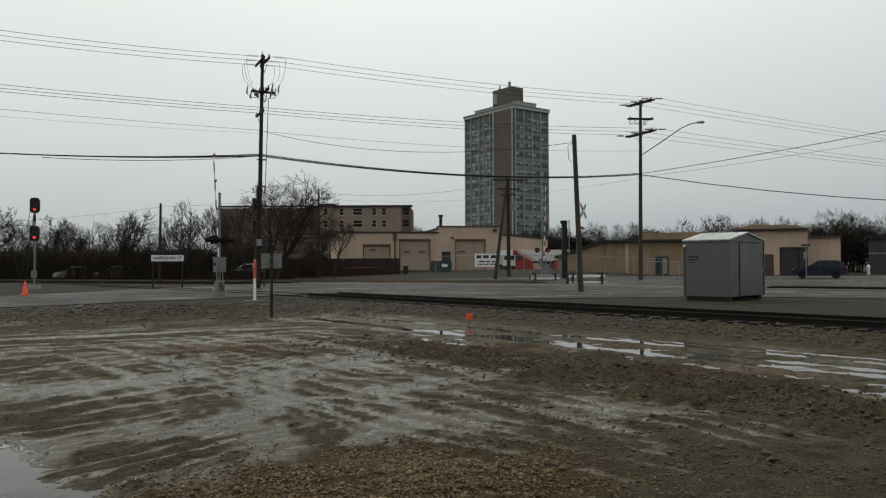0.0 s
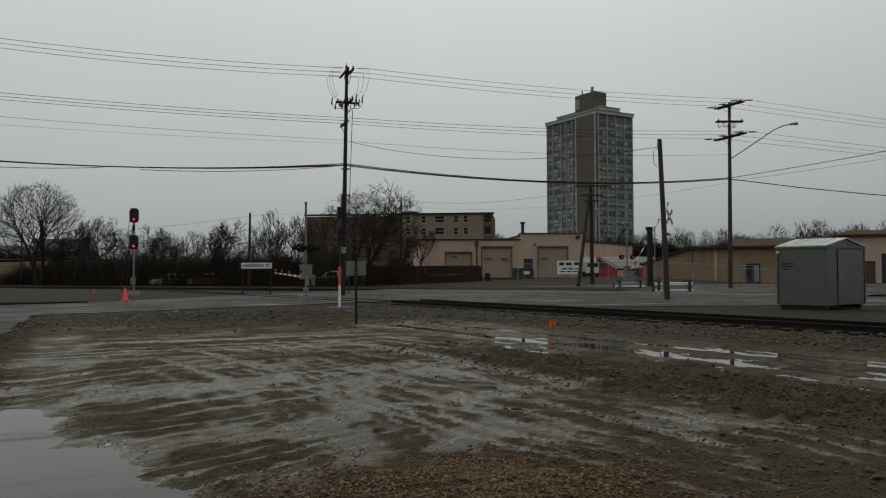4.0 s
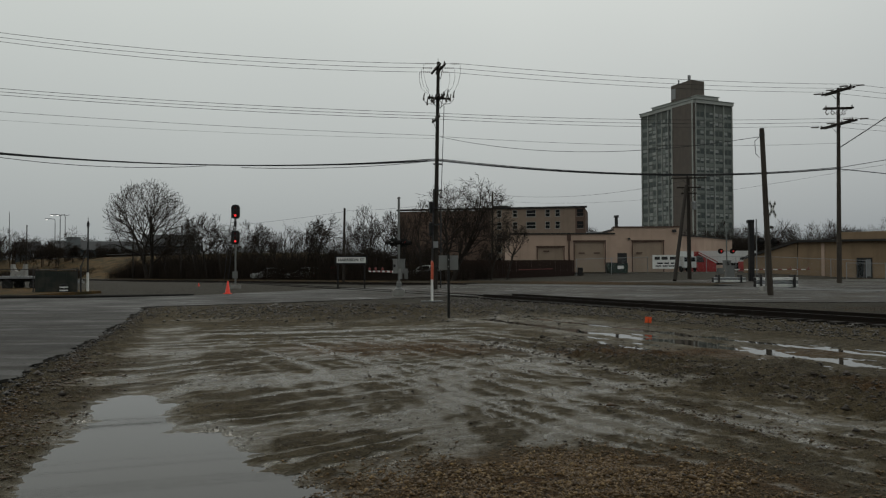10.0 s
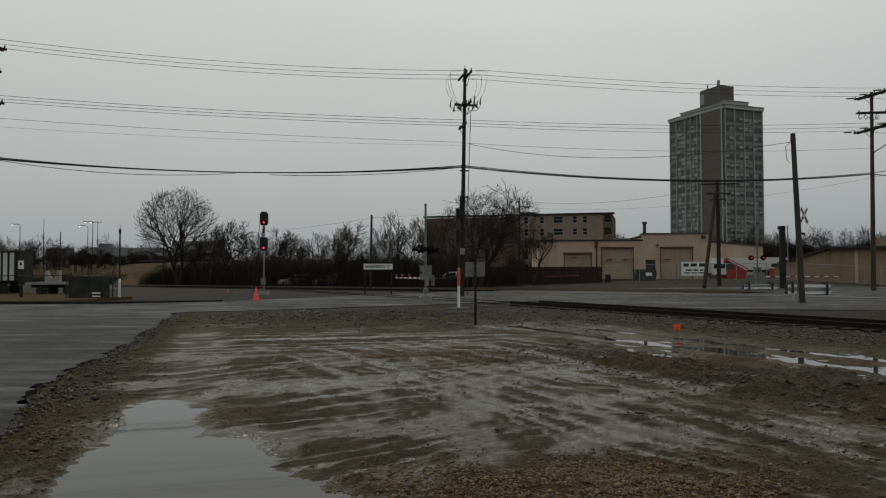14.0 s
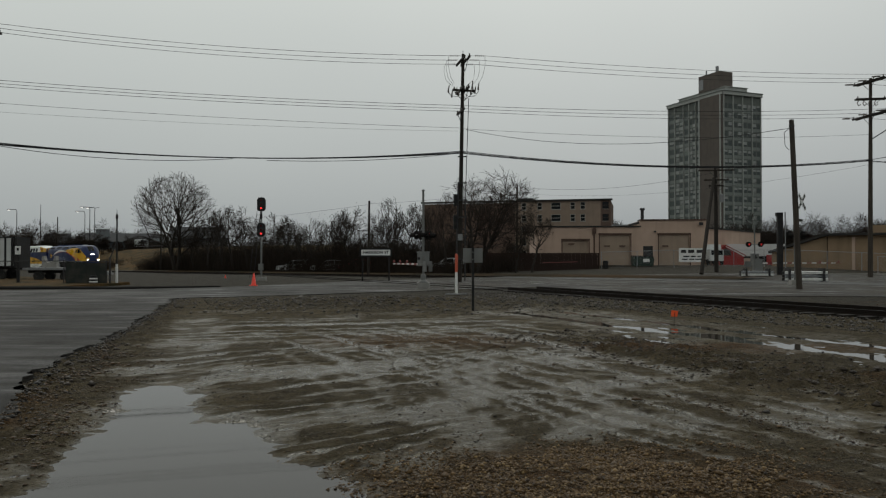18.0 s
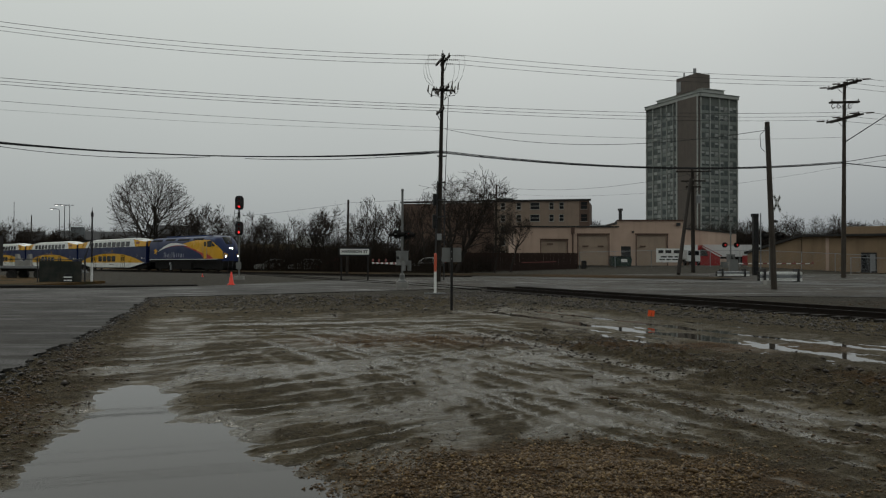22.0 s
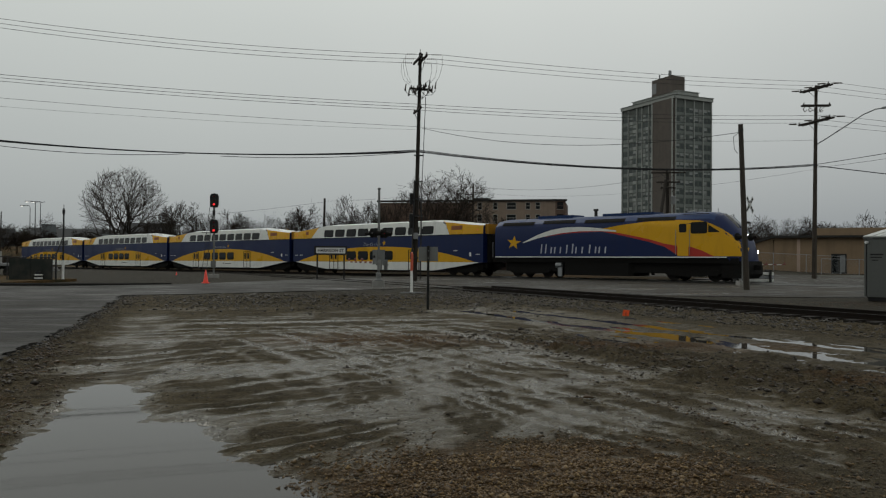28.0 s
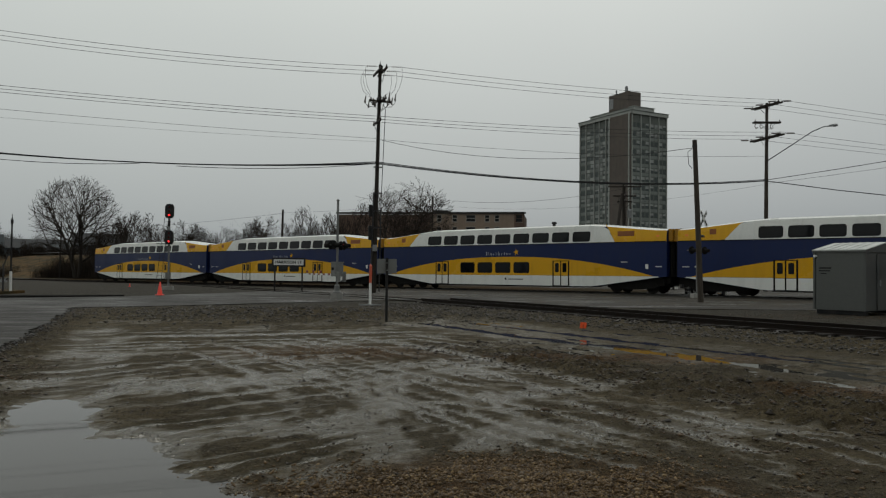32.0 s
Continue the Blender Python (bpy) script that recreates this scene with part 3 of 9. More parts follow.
def build_road():
    me = paving("road", ROAD, 0.022)
    apron = paving("road_apron", APRON, 0.017)
    n = Nodes("wet_asphalt", 0.6, 0.0, 0.24)
    big, mid, fine, grit = n.noise(0.16, 4), n.noise(0.8, 6, 0.6, stretch=(0.5, 2.2, 1)), n.noise(22, 5, 0.75), n.noise(90, 3, 0.7)
    base = n.ramp(fine, (0.3, (0.010, 0.0095, 0.0085)), (0.72, (0.040, 0.038, 0.034)))
    c = n.mix(n.ramp(mid, (0.44, 0.0), (0.66, 0.6)), base, (0.038, 0.036, 0.032))
    c = n.mix(n.ramp(grit, (0.4, 0.5), (0.6, 0.0)), c, (0.016, 0.015, 0.013))
    patch = n.noise(0.33, 7, 0.68)
    c = n.mix(n.ramp(patch, (0.50, 0.0), (0.55, 0.75)), c, (0.014, 0.013, 0.011))
    c = n.mix(n.ramp(patch, (0.36, 0.5), (0.41, 0.0)), c, (0.050, 0.047, 0.041))
    # mud dragged over the street by tyres, thick past the end of the lot
    smear = n.noise(0.55, 8, 0.7, stretch=(0.45, 1.9, 1))
    px_, py_ = n.xyz()[0], n.xyz()[1]
    zone = n.math("MULTIPLY", n.ramp(n.math("MULTIPLY_ADD", px_, 0.02, 0.5), (0.34, 0.0), (0.50, 1.0)), n.ramp(n.math("MULTIPLY", py_, 0.01), (0.24, 0.0), (0.34, 1.0)))
    mud = n.math("MULTIPLY", n.ramp(smear, (0.47, 0.0), (0.56, 1.0)), n.math("MULTIPLY_ADD", zone, 0.75, 0.12))
    c = n.mix(mud, c, n.ramp(fine, (0.3, (0.022, 0.017, 0.011)), (0.7, (0.075, 0.060, 0.042))))
    crack = n.voronoi(0.22, "Distance", "DISTANCE_TO_EDGE", None)
    c = n.mix(n.ramp(crack, (0.0, 0.75), (0.012, 0.0)), c, (0.010, 0.010, 0.010))
    n.colour(c)
    gl = n.ramp(n.mix(0.6, big, mid), (0.34, 0.36), (0.56, 0.85))
    wetspot = n.ramp(n.noise(0.42, 7, 0.66, stretch=(0.5, 1.6, 1)), (0.38, 1.0), (0.47, 0.0))
    gl = n.mix(n.math("MULTIPLY", wetspot, zone), gl, (0.12, 0.12, 0.12))
    n.gloss(n.mix(mud, gl, (0.85, 0.85, 0.85))).bump(n.math("ADD", n.math("ADD", fine, grit), n.math("MULTIPLY", mud, 1.5)), 0.6, 0.015)
    me.materials.append(n.mat)
    apron.materials.append(n.mat)
    tagged(new("pavement", apron), "wet grey asphalt apron beside the street", "pavement", kind="structure")
    return tagged(new("road", me), "wet grey asphalt street with a broken edge", "road", kind="structure")


road = build_road()
ground = build_ground()

n_water = Nodes("puddle_water", 0.03, 0.0, 0.17)
n_water.colour((0.035, 0.031, 0.026)).bump(n_water.noise(5, 3), 0.015, 0.01)
w_shape = Shape().add([(-5.2, 2.0, WATER_Z), (-0.2, 2.0, WATER_Z), (-0.9, 10, WATER_Z), (-2.6, 13.5, WATER_Z), (-5.2, 13.5, WATER_Z), (-5.0, 10, WATER_Z)], [(0, 1, 2, 3, 4, 5)])
solid("water", w_shape, n_water.mat, "still shallow puddle beside the road edge", "puddle", kind="structure")
w_shape = Shape()
pts = [sq2(s, q) for s, q in ((-26, 8.2), (6, 8.2), (6, 14.2), (-26, 14.2))]
w_shape.add([(x, y, WATER_Z) for x, y in pts], [(0, 1, 2, 3)])
solid("water", w_shape, n_water.mat, "long shallow puddle in wheel ruts beside the siding", "puddle", kind="structure")

# ---- loose stones ----
def stones(name, seed, centres, size, mat, label, flat=0.7):
    """Many small angular stones in one mesh; centres give x, y."""
    r = np.random.RandomState(seed)
    centres = centres[on_road(centres[:, 0], centres[:, 1]) < 0.5]
    n = len(centres)
    base = np.array([(1, 0, 0), (-0.5, 0.87, 0), (-0.5, -0.87, 0), (0.3, 0.2, 0.85), (0, 0, -0.6)], float)
    tri = np.array([(0, 1, 3), (1, 2, 3), (2, 0, 3), (1, 0, 4), (2, 1, 4), (0, 2, 4)])
    v = base[None] * r.uniform(0.65, 1.3, (n, 5, 3))
    a = r.uniform(0, 6.28, n)
    c, sn = np.cos(a)[:, None], np.sin(a)[:, None]
    x, y = v[..., 0] * c - v[..., 1] * sn, v[..., 0] * sn + v[..., 1] * c
    k = (size * r.lognormal(0, 0.42, n))[:, None]
    X, Y = centres[:, 0], centres[:, 1]
    Z = lot(X, Y)[0] + lie(X, Y)
    P = np.stack([x * k + X[:, None], y * k + Y[:, None], v[..., 2] * k * flat + (Z + k[:, 0] * 0.25)[:, None]], -1)
    fs = (np.arange(n)[:, None, None] * 5 + tri[None]).reshape(-1, 3)
    me = bpy.data.meshes.new(name)
    me.vertices.add(n * 5)
    me.vertices.foreach_set("co", P.reshape(-1).astype(np.float32))
    me.loops.add(fs.size)
    me.loops.foreach_set("vertex_index", fs.astype(np.int32).ravel())
    me.polygons.add(len(fs))
    me.polygons.foreach_set("loop_start", np.arange(0, fs.size, 3, dtype=np.int32))
    me.update(calc_edges=True)
    me.materials.append(mat)
    return tagged(new(name, me), label, "stones", kind="stuff")


def stone_mat(name, *cols):
    n = Nodes(name, 0.5)
    k = n.island()
    n.colour(n.mix(n.ramp(n.noise(60, 3), (0.35, 0.0), (0.7, 0.5)), n.ramp(k, *[(i / (len(cols) - 1), c) for i, c in enumerate(cols)]), (0.02, 0.016, 0.012)))
    n.b.inputs["Specular IOR Level"].default_value = 0.25
    return n.mat


PEA = stone_mat("pea_gravel", (0.030, 0.017, 0.007), (0.15, 0.088, 0.034), (0.07, 0.043, 0.020), (0.26, 0.17, 0.075))
LITTER = stone_mat("leaf_litter", (0.020, 0.011, 0.005), (0.085, 0.045, 0.016), (0.04, 0.024, 0.010), (0.13, 0.075, 0.028))
CLOD = stone_mat("dark_clods", (0.018, 0.014, 0.011), (0.055, 0.042, 0.032), (0.03, 0.023, 0.017), (0.085, 0.07, 0.055))
BALLAST_STONE = stone_mat("ballast_stones", (0.02, 0.018, 0.015), (0.075, 0.066, 0.056), (0.04, 0.034, 0.028), (0.12, 0.108, 0.092))
rs = np.random.RandomState(6)
pea = np.concatenate([rs.normal(0, 1, (15000, 2)) * (0.85, 0.42) + (0.9, 4.95), rs.normal(0, 1, (6000, 2)) * (0.55, 0.3) + (1.4, 5.5), rs.normal(0, 1, (2600, 2)) * (0.9, 0.6) + (-0.3, 13.6), rs.normal(0, 1, (2600, 2)) * (0.25, 1.3) + (-4.15, 6.2)])
pea = pea[(W_EDGE(pea[:, 0] * 0.9 + 4, pea[:, 1] * 0.9) + 0.5 * W_MID(pea[:, 0], pea[:, 1]) > -0.9) | (pea[:, 1] < 4.8)]
stones("pea_gravel", 1, pea, 0.0095, PEA, "patch of tan pea gravel in the mud")
t_ = rs.uniform(-13, 6, 5200)
q_ = rs.normal(7.9, 0.75, 5200)
berm_xy = np.c_[DV2[0] * t_ + NV2[0] * q_, DV2[1] * t_ + NV2[1] * q_]
edge_y = rs.uniform(4, 28, 2600)
edge_xy = np.c_[np.interp(edge_y, [0, 6.9, 13.2, 28.4], [-3.0, -4.05, -5.75, -9.4]) + np.abs(rs.normal(0.05, 0.30, 2600)), edge_y]
scat = np.c_[rs.uniform(-4.5, 9, 30000), rs.uniform(4.2, 24, 30000)]
scat = scat[(W_EDGE(scat[:, 0] * 1.3 + 7, scat[:, 1] * 1.3) + 0.5 * W_MID(scat[:, 0], scat[:, 1]) > 0.05) & (lot(scat[:, 0], scat[:, 1])[0] > -0.024)]
stones("scattered_stones", 4, scat, 0.0088, CLOD, "small dark stones strewn over the mud")
GRIT = stone_mat("grit", (0.018, 0.013, 0.008), (0.11, 0.085, 0.055), (0.05, 0.038, 0.024), (0.20, 0.165, 0.12))
fine_xy = np.c_[rs.uniform(-4.2, 7.0, 60000), 4.0 + 9.0 * rs.random(60000) ** 1.5]
fine_z, fine_w = lot(fine_xy[:, 0], fine_xy[:, 1])
fine_xy = fine_xy[(fine_w + 0.15 * rs.normal(0, 1, 60000) < 0.38) & (fine_z > -0.02)]
stones("grit", 14, fine_xy, 0.0058, GRIT, "fine brown grit and crumbs over the mud", 0.6)
stones("mud_clods", 2, np.concatenate([berm_xy, edge_xy]), 0.018, CLOD, "dark clods and stones strewn over the mud")
t_ = np.concatenate([rs.uniform(-12, 5, 5200), rs.uniform(-9, 4, 1800)])
q_ = np.concatenate([rs.normal(7.85, 0.55, 5200), rs.normal(5.4, 0.35, 1800)])
lit = np.c_[DV2[0] * t_ + NV2[0] * q_, DV2[1] * t_ + NV2[1] * q_]
lit = lit[W_EDGE(lit[:, 0], lit[:, 1] * 1.2) > -0.25]
sh_y = rs.uniform(4.0, 13.0, 5200)
sh_x = np.interp(sh_y, [0, 6.9, 13.2], [-2.95, -4.0, -5.7]) + np.abs(rs.normal(0.1, 0.5, 5200)) + 0.1
sh_xy = np.c_[sh_x, sh_y]
sh_xy = sh_xy[(W_EDGE(sh_x * 1.6, sh_y * 1.6) > -0.1) & (lot(sh_x, sh_y)[0] > -0.02)]
hut_xy = np.c_[rs.normal(18.0, 3.2, 2600), rs.normal(24.6, 1.0, 2600)]
lit = np.concatenate([lit, sh_xy, hut_xy])
stones("leaf_litter", 12, lit, 0.017, LITTER, "rust-brown dead leaves and clods along the puddle", 0.4)
crumb_y = rs.uniform(4, 28.5, 2200)
crumb_xy = np.c_[np.interp(crumb_y, [1, 6.9, 10.1, 13.2, 18.5, 28.4], [-3.0, -3.9, -5.1, -5.7, -7.0, -9.66]) + rs.normal(0.08, 0.07, 2200), crumb_y]
stones("asphalt_crumbs", 9, crumb_xy, 0.017, stone_mat("asphalt_crumb", (0.008, 0.008, 0.007), (0.022, 0.02, 0.018)), "black crumbs of broken asphalt along the edge")
hp = np.concatenate([rs.normal(0, 1, (8000, 2)) * (3.4, 2.2) + (-1.6, 25.5)])
t_ = rs.uniform(-30, 12, 9000)
q_ = rs.uniform(13.6, 16.9, 9000)
stones("loose_ballast", 3, np.concatenate([hp, np.c_[DV2[0] * t_ + NV2[0] * q_, DV2[1] * t_ + NV2[1] * q_]]), 0.028, BALLAST_STONE, "loose grey ballast stones along the siding")

# ---- the railway ----
n_bal = Nodes("ballast", 0.9, 0.0, 0.15)
v_b = n_bal.voronoi(16, "Color")
n_bal.colour(n_bal.mix(n_bal.ramp(n_bal.noise(0.7, 4), (0.35, 0.2), (0.65, 0.8)), n_bal.ramp(n_bal.xyz(v_b)[0], (0.1, (0.016, 0.014, 0.012)), (0.9, (0.075, 0.068, 0.06))), (0.022, 0.018, 0.015)))
n_bal.bump(n_bal.voronoi(16), 0.9, 0.03)
BALLAST = n_bal.mat
RAIL_PROFILE = [(-0.07, 0.0), (0.07, 0.0), (0.07, 0.012), (0.012, 0.03), (0.010, 0.115), (0.036, 0.125), (0.036, 0.155), (-0.036, 0.155), (-0.036, 0.125), (-0.010, 0.115), (-0.012, 0.03), (-0.07, 0.012)]


def rail_track(name, at, s0, s1, q, lift, label, step=4.0, ties=True, bed=None):
    """Two rails on ties in a ballast bed, along s at the offset q; at(s, q) gives x, y."""
    top = thing(name, pose(0, 0, 0), label, "railway track", kind="structure")
    ss = np.arange(s0, s1 + 0.01, step)

    def z(s, off=0.0):
        x, y = at(s, q)
        return float(lie(x, y)) + lift + off

    for g in (-0.7525, 0.7525):
        sh = Shape()
        n = len(RAIL_PROFILE)
        vs = [(*at(s, q + g + a), z(s) + b) for s in ss for a, b in RAIL_PROFILE]
        fs = [(i * n + k, i * n + (k + 1) % n, (i + 1) * n + (k + 1) % n, (i + 1) * n + k) for i in range(len(ss) - 1) for k in range(n)]
        fs += [tuple(range(n)), tuple(range((len(ss) - 1) * n, len(ss) * n))]
        part("rail", sh.add(vs, fs), RUSTY_RAIL, top)
        sh = Shape()
        vs = [(*at(s, q + g + a), z(s) + 0.158) for s in ss for a in (-0.03, 0.03)]
        part("rail_head", sh.add(vs, [(2 * i, 2 * i + 1, 2 * i + 3, 2 * i + 2) for i in range(len(ss) - 1)]), RAIL_HEAD, top, "near-black running surface")
    if ties:
        tie = Shape().box((0, 0, -0.05), (0.23, 2.6, 0.16), bevel=0.015).mesh("tie", TIE_WOOD)
        a = math.degrees(math.atan2(at(1, 0)[1] - at(0, 0)[1], at(1, 0)[0] - at(0, 0)[0]))
        r = random.Random(7)
        k = 0
        for s in np.arange(ties[0], ties[1], 0.56):
            if k >= 290:
                break
            x, y = at(s, q)
            part("tie", tie, TIE_WOOD, top, at=pose(x, y, z(s) - 0.01 + r.uniform(-0.01, 0.01), 0, 0, a + r.uniform(-1, 1)))
            k += 1
    if bed:
        sh = Shape()
        prof = [(-bed, -0.30), (-1.75, -0.09), (-0.3, -0.06), (0.3, -0.06), (1.75, -0.09), (bed, -0.30)]
        vs = [(*at(s, q + a), z(s, b)) for s in ss for a, b in prof]
        n = len(prof)
        part("ballast_bed", sh.add(vs, [(i * n + k, i * n + k + 1, (i + 1) * n + k + 1, (i + 1) * n + k) for i in range(len(ss) - 1) for k in range(n - 1)]), BALLAST, top)
    return top


# the main line is sunk in the street at the crossing; the siding stands proud beside the lot
MAIN_Q, SIDING_Q = 48.25, 17.85
rail_track("main_track", sq, -200, 110, MAIN_Q, -0.06, "main line of two steel rails on dark ties", ties=(-110, 40), bed=3.0)
rail_track("siding_track", sq2, -30.5, 60, SIDING_Q, 0.04, "rusty siding rails on dark ties in ballast", ties=(-30, 30), bed=2.7)
rail_track("crossing_rails", sq2, -95, -30.5, SIDING_Q, -0.10, "rails let into the street at the crossing", ties=None)

# panels that fill the crossing flush with the rail heads
cross_mat = walling("crossing_rubber", (0.035, 0.033, 0.030), (0.022, 0.021, 0.019), 0.55, 1.5)
deck = thing("crossing_deck", pose(0, 0, 0), "dark wet crossing panels between the main line rails", "crossing deck", kind="structure")
for s in np.arange(-44.0, -9.0, 2.4):
    for q0, q1, h0, h1 in ((-0.66, 0.66, 0.092, 0.092), (-1.75, -0.84, 0.028, 0.088), (0.84, 1.75, 0.088, 0.028)):
        vs = []
        for ds in (0.0, 2.38):
            for q, h in ((q0, h0), (q1, h1)):
                x, y = sq(s + ds, MAIN_Q + q)
                z = float(lie(x, y))
                vs += [(x, y, z - 0.1), (x, y, z + h)]
        part("crossing_panel", Shape().add(vs, [(1, 5, 7, 3), (0, 2, 6, 4), (0, 1, 3, 2), (4, 6, 7, 5), (0, 4, 5, 1), (2, 3, 7, 6)]), cross_mat, deck)

# ---- buildings ----
TAN_WALL = walling("tan_wall", (0.46, 0.335, 0.262), (0.40, 0.29, 0.228))
TAN_WALL_DULL = walling("tan_wall_dull", (0.27, 0.19, 0.12), (0.22, 0.155, 0.098), stain=0.4)
ROLL_DOOR = walling("roll_door", (0.33, 0.25, 0.19), (0.29, 0.22, 0.165), 0.6)
BRICK_BROWN = walling("brick_brown", (0.13, 0.085, 0.065), (0.10, 0.068, 0.055))
BRICK_TAN = walling("brick_tan", (0.26, 0.195, 0.15), (0.22, 0.165, 0.13))
TOWER_DARK = walling("tower_dark", (0.13, 0.142, 0.128), (0.105, 0.116, 0.106), 0.6)
TOWER_PALE = walling("tower_pale", (0.37, 0.385, 0.36), (0.31, 0.32, 0.305), 0.7)
TOWER_SHAFT = walling("tower_shaft", (0.125, 0.105, 0.09), (0.105, 0.09, 0.08), 0.8)
WINDOW_CREAM = painted("window_cream", (0.30, 0.285, 0.26), 0.5, 0.2)
ROOF_DARK = painted("roof_dark", (0.03, 0.029, 0.028), 0.8, 0.3, 1.0)
ROOF_BROWN = walling("roof_brown", (0.10, 0.06, 0.045), (0.08, 0.05, 0.04))


def wall_frame(p0, p1, z):
    """A pose whose x runs from p0 to p1 along a wall and whose -y faces the camera's side; and the wall's length."""
    a = math.degrees(math.atan2(p1[1] - p0[1], p1[0] - p0[0]))
    return pose(p0[0], p0[1], z, 0, 0, a), math.hypot(p1[0] - p0[0], p1[1] - p0[1])


def holed_wall(length, height, depth, holes, sh=None, x0=0.0):
    """A wall along x with its face at y = 0, with rectangular holes (x0, z0, x1, z1) right through."""
    sh = sh or Shape()
    xs = sorted({x0, x0 + length, *[h[0] for h in holes], *[h[2] for h in holes]})
    zs = sorted({0.0, height, *[h[1] for h in holes], *[h[3] for h in holes]})
    nx, nz = len(xs), len(zs)

    def full(i, k):
        if not (0 <= i < nx - 1 and 0 <= k < nz - 1):
            return False
        mx, mz = (xs[i] + xs[i + 1]) / 2, (zs[k] + zs[k + 1]) / 2
        return not any(h[0] < mx < h[2] and h[1] < mz < h[3] for h in holes)

    at = lambda i, k, back: (i * nz + k) * 2 + back
    fs = []
    for i in range(nx - 1):
        for k in range(nz - 1):
            if not full(i, k):
                continue
            fs += [(at(i, k, 0), at(i + 1, k, 0), at(i + 1, k + 1, 0), at(i, k + 1, 0)), (at(i, k + 1, 1), at(i + 1, k + 1, 1), at(i + 1, k, 1), at(i, k, 1))]
            for di, dk, p, q in ((-1, 0, (i, k + 1), (i, k)), (1, 0, (i + 1, k), (i + 1, k + 1)), (0, -1, (i, k), (i + 1, k)), (0, 1, (i + 1, k + 1), (i, k + 1))):
                if not full(i + di, k + dk):
                    fs.append((at(*q, 0), at(*p, 0), at(*p, 1), at(*q, 1)))
    return sh.add([(x, y, z) for x in xs for z in zs for y in (0.0, depth)], fs)


def window(parent, x, z, w, h, mat=None, frame_mat=None, bar=True, deep=0.12, sill=True, t=0.06):
    """A window in a wall's frame: frame, pane, bar and sill."""
    win = part("window", Shape().add([(x, deep + 0.06, z), (x + w, deep + 0.06, z), (x + w, deep + 0.06, z + h), (x, deep + 0.06, z + h)], [(0, 1, 2, 3)]), mat or DARK_GLASS, parent)
    fr = Shape()
    fr.box((x + w / 2, deep, z + t / 2), (w, 0.08, t)).box((x + w / 2, deep, z + h - t / 2), (w, 0.08, t))
    fr.box((x + t / 2, deep, z + h / 2), (t, 0.08, h - 2 * t)).box((x + w - t / 2, deep, z + h / 2), (t, 0.08, h - 2 * t))
    if bar:
        fr.box((x + w / 2, deep, z + h / 2), (w - 2 * t, 0.06, t))
    part("window_frame", fr, frame_mat or WHITE_PAINT, win)
    if sill:
        part("window_sill", Shape().box((x + w / 2, 0.0, z - 0.06), (w + 0.2, 0.24, 0.10)), CONCRETE, win)
    return win


def roller_door(parent, x, w, h, z=0.0):
    """A sectional garage door set back in the wall, in ribs."""
    d = part("garage_door", Shape().box((x + w / 2, 0.26, z + h / 2), (w, 0.05, h)), ROLL_DOOR, parent)
    n = int(h / 0.5)
    for i in range(n):
        part("door_panel", Shape().box((x + w / 2, 0.215, z + (i + 0.5) * h / n), (w - 0.06, 0.03, h / n - 0.03)), ROLL_DOOR, d)
    tr = Shape().box((x + w / 2, -0.01, z + h + 0.09), (w + 0.4, 0.08, 0.18)).box((x - 0.1, -0.01, z + h / 2), (0.12, 0.06, h)).box((x + w + 0.1, -0.01, z + h / 2), (0.12, 0.06, h))
    part("door_trim", tr, ROOF_BROWN, d)
    return d


def plain_door(parent, x, w, h, mat, z=0.0):
    d = part("door", Shape().box((x + w / 2, 0.12, z + h / 2), (w - 0.1, 0.06, h - 0.05)), mat, parent)
    part("door_frame", Shape().box((x + 0.02, 0.06, z + h / 2), (0.08, 0.14, h)).box((x + w - 0.02, 0.06, z + h / 2), (0.08, 0.14, h)).box((x + w / 2, 0.06, z + h), (w + 0.04, 0.14, 0.08)), mat, d)
    part("handle", Shape().tube((x + w * 0.8, 0.06, z + 1.0), (x + w * 0.8, -0.02, z + 1.0), 0.03), GALVANISED, d)
    return d


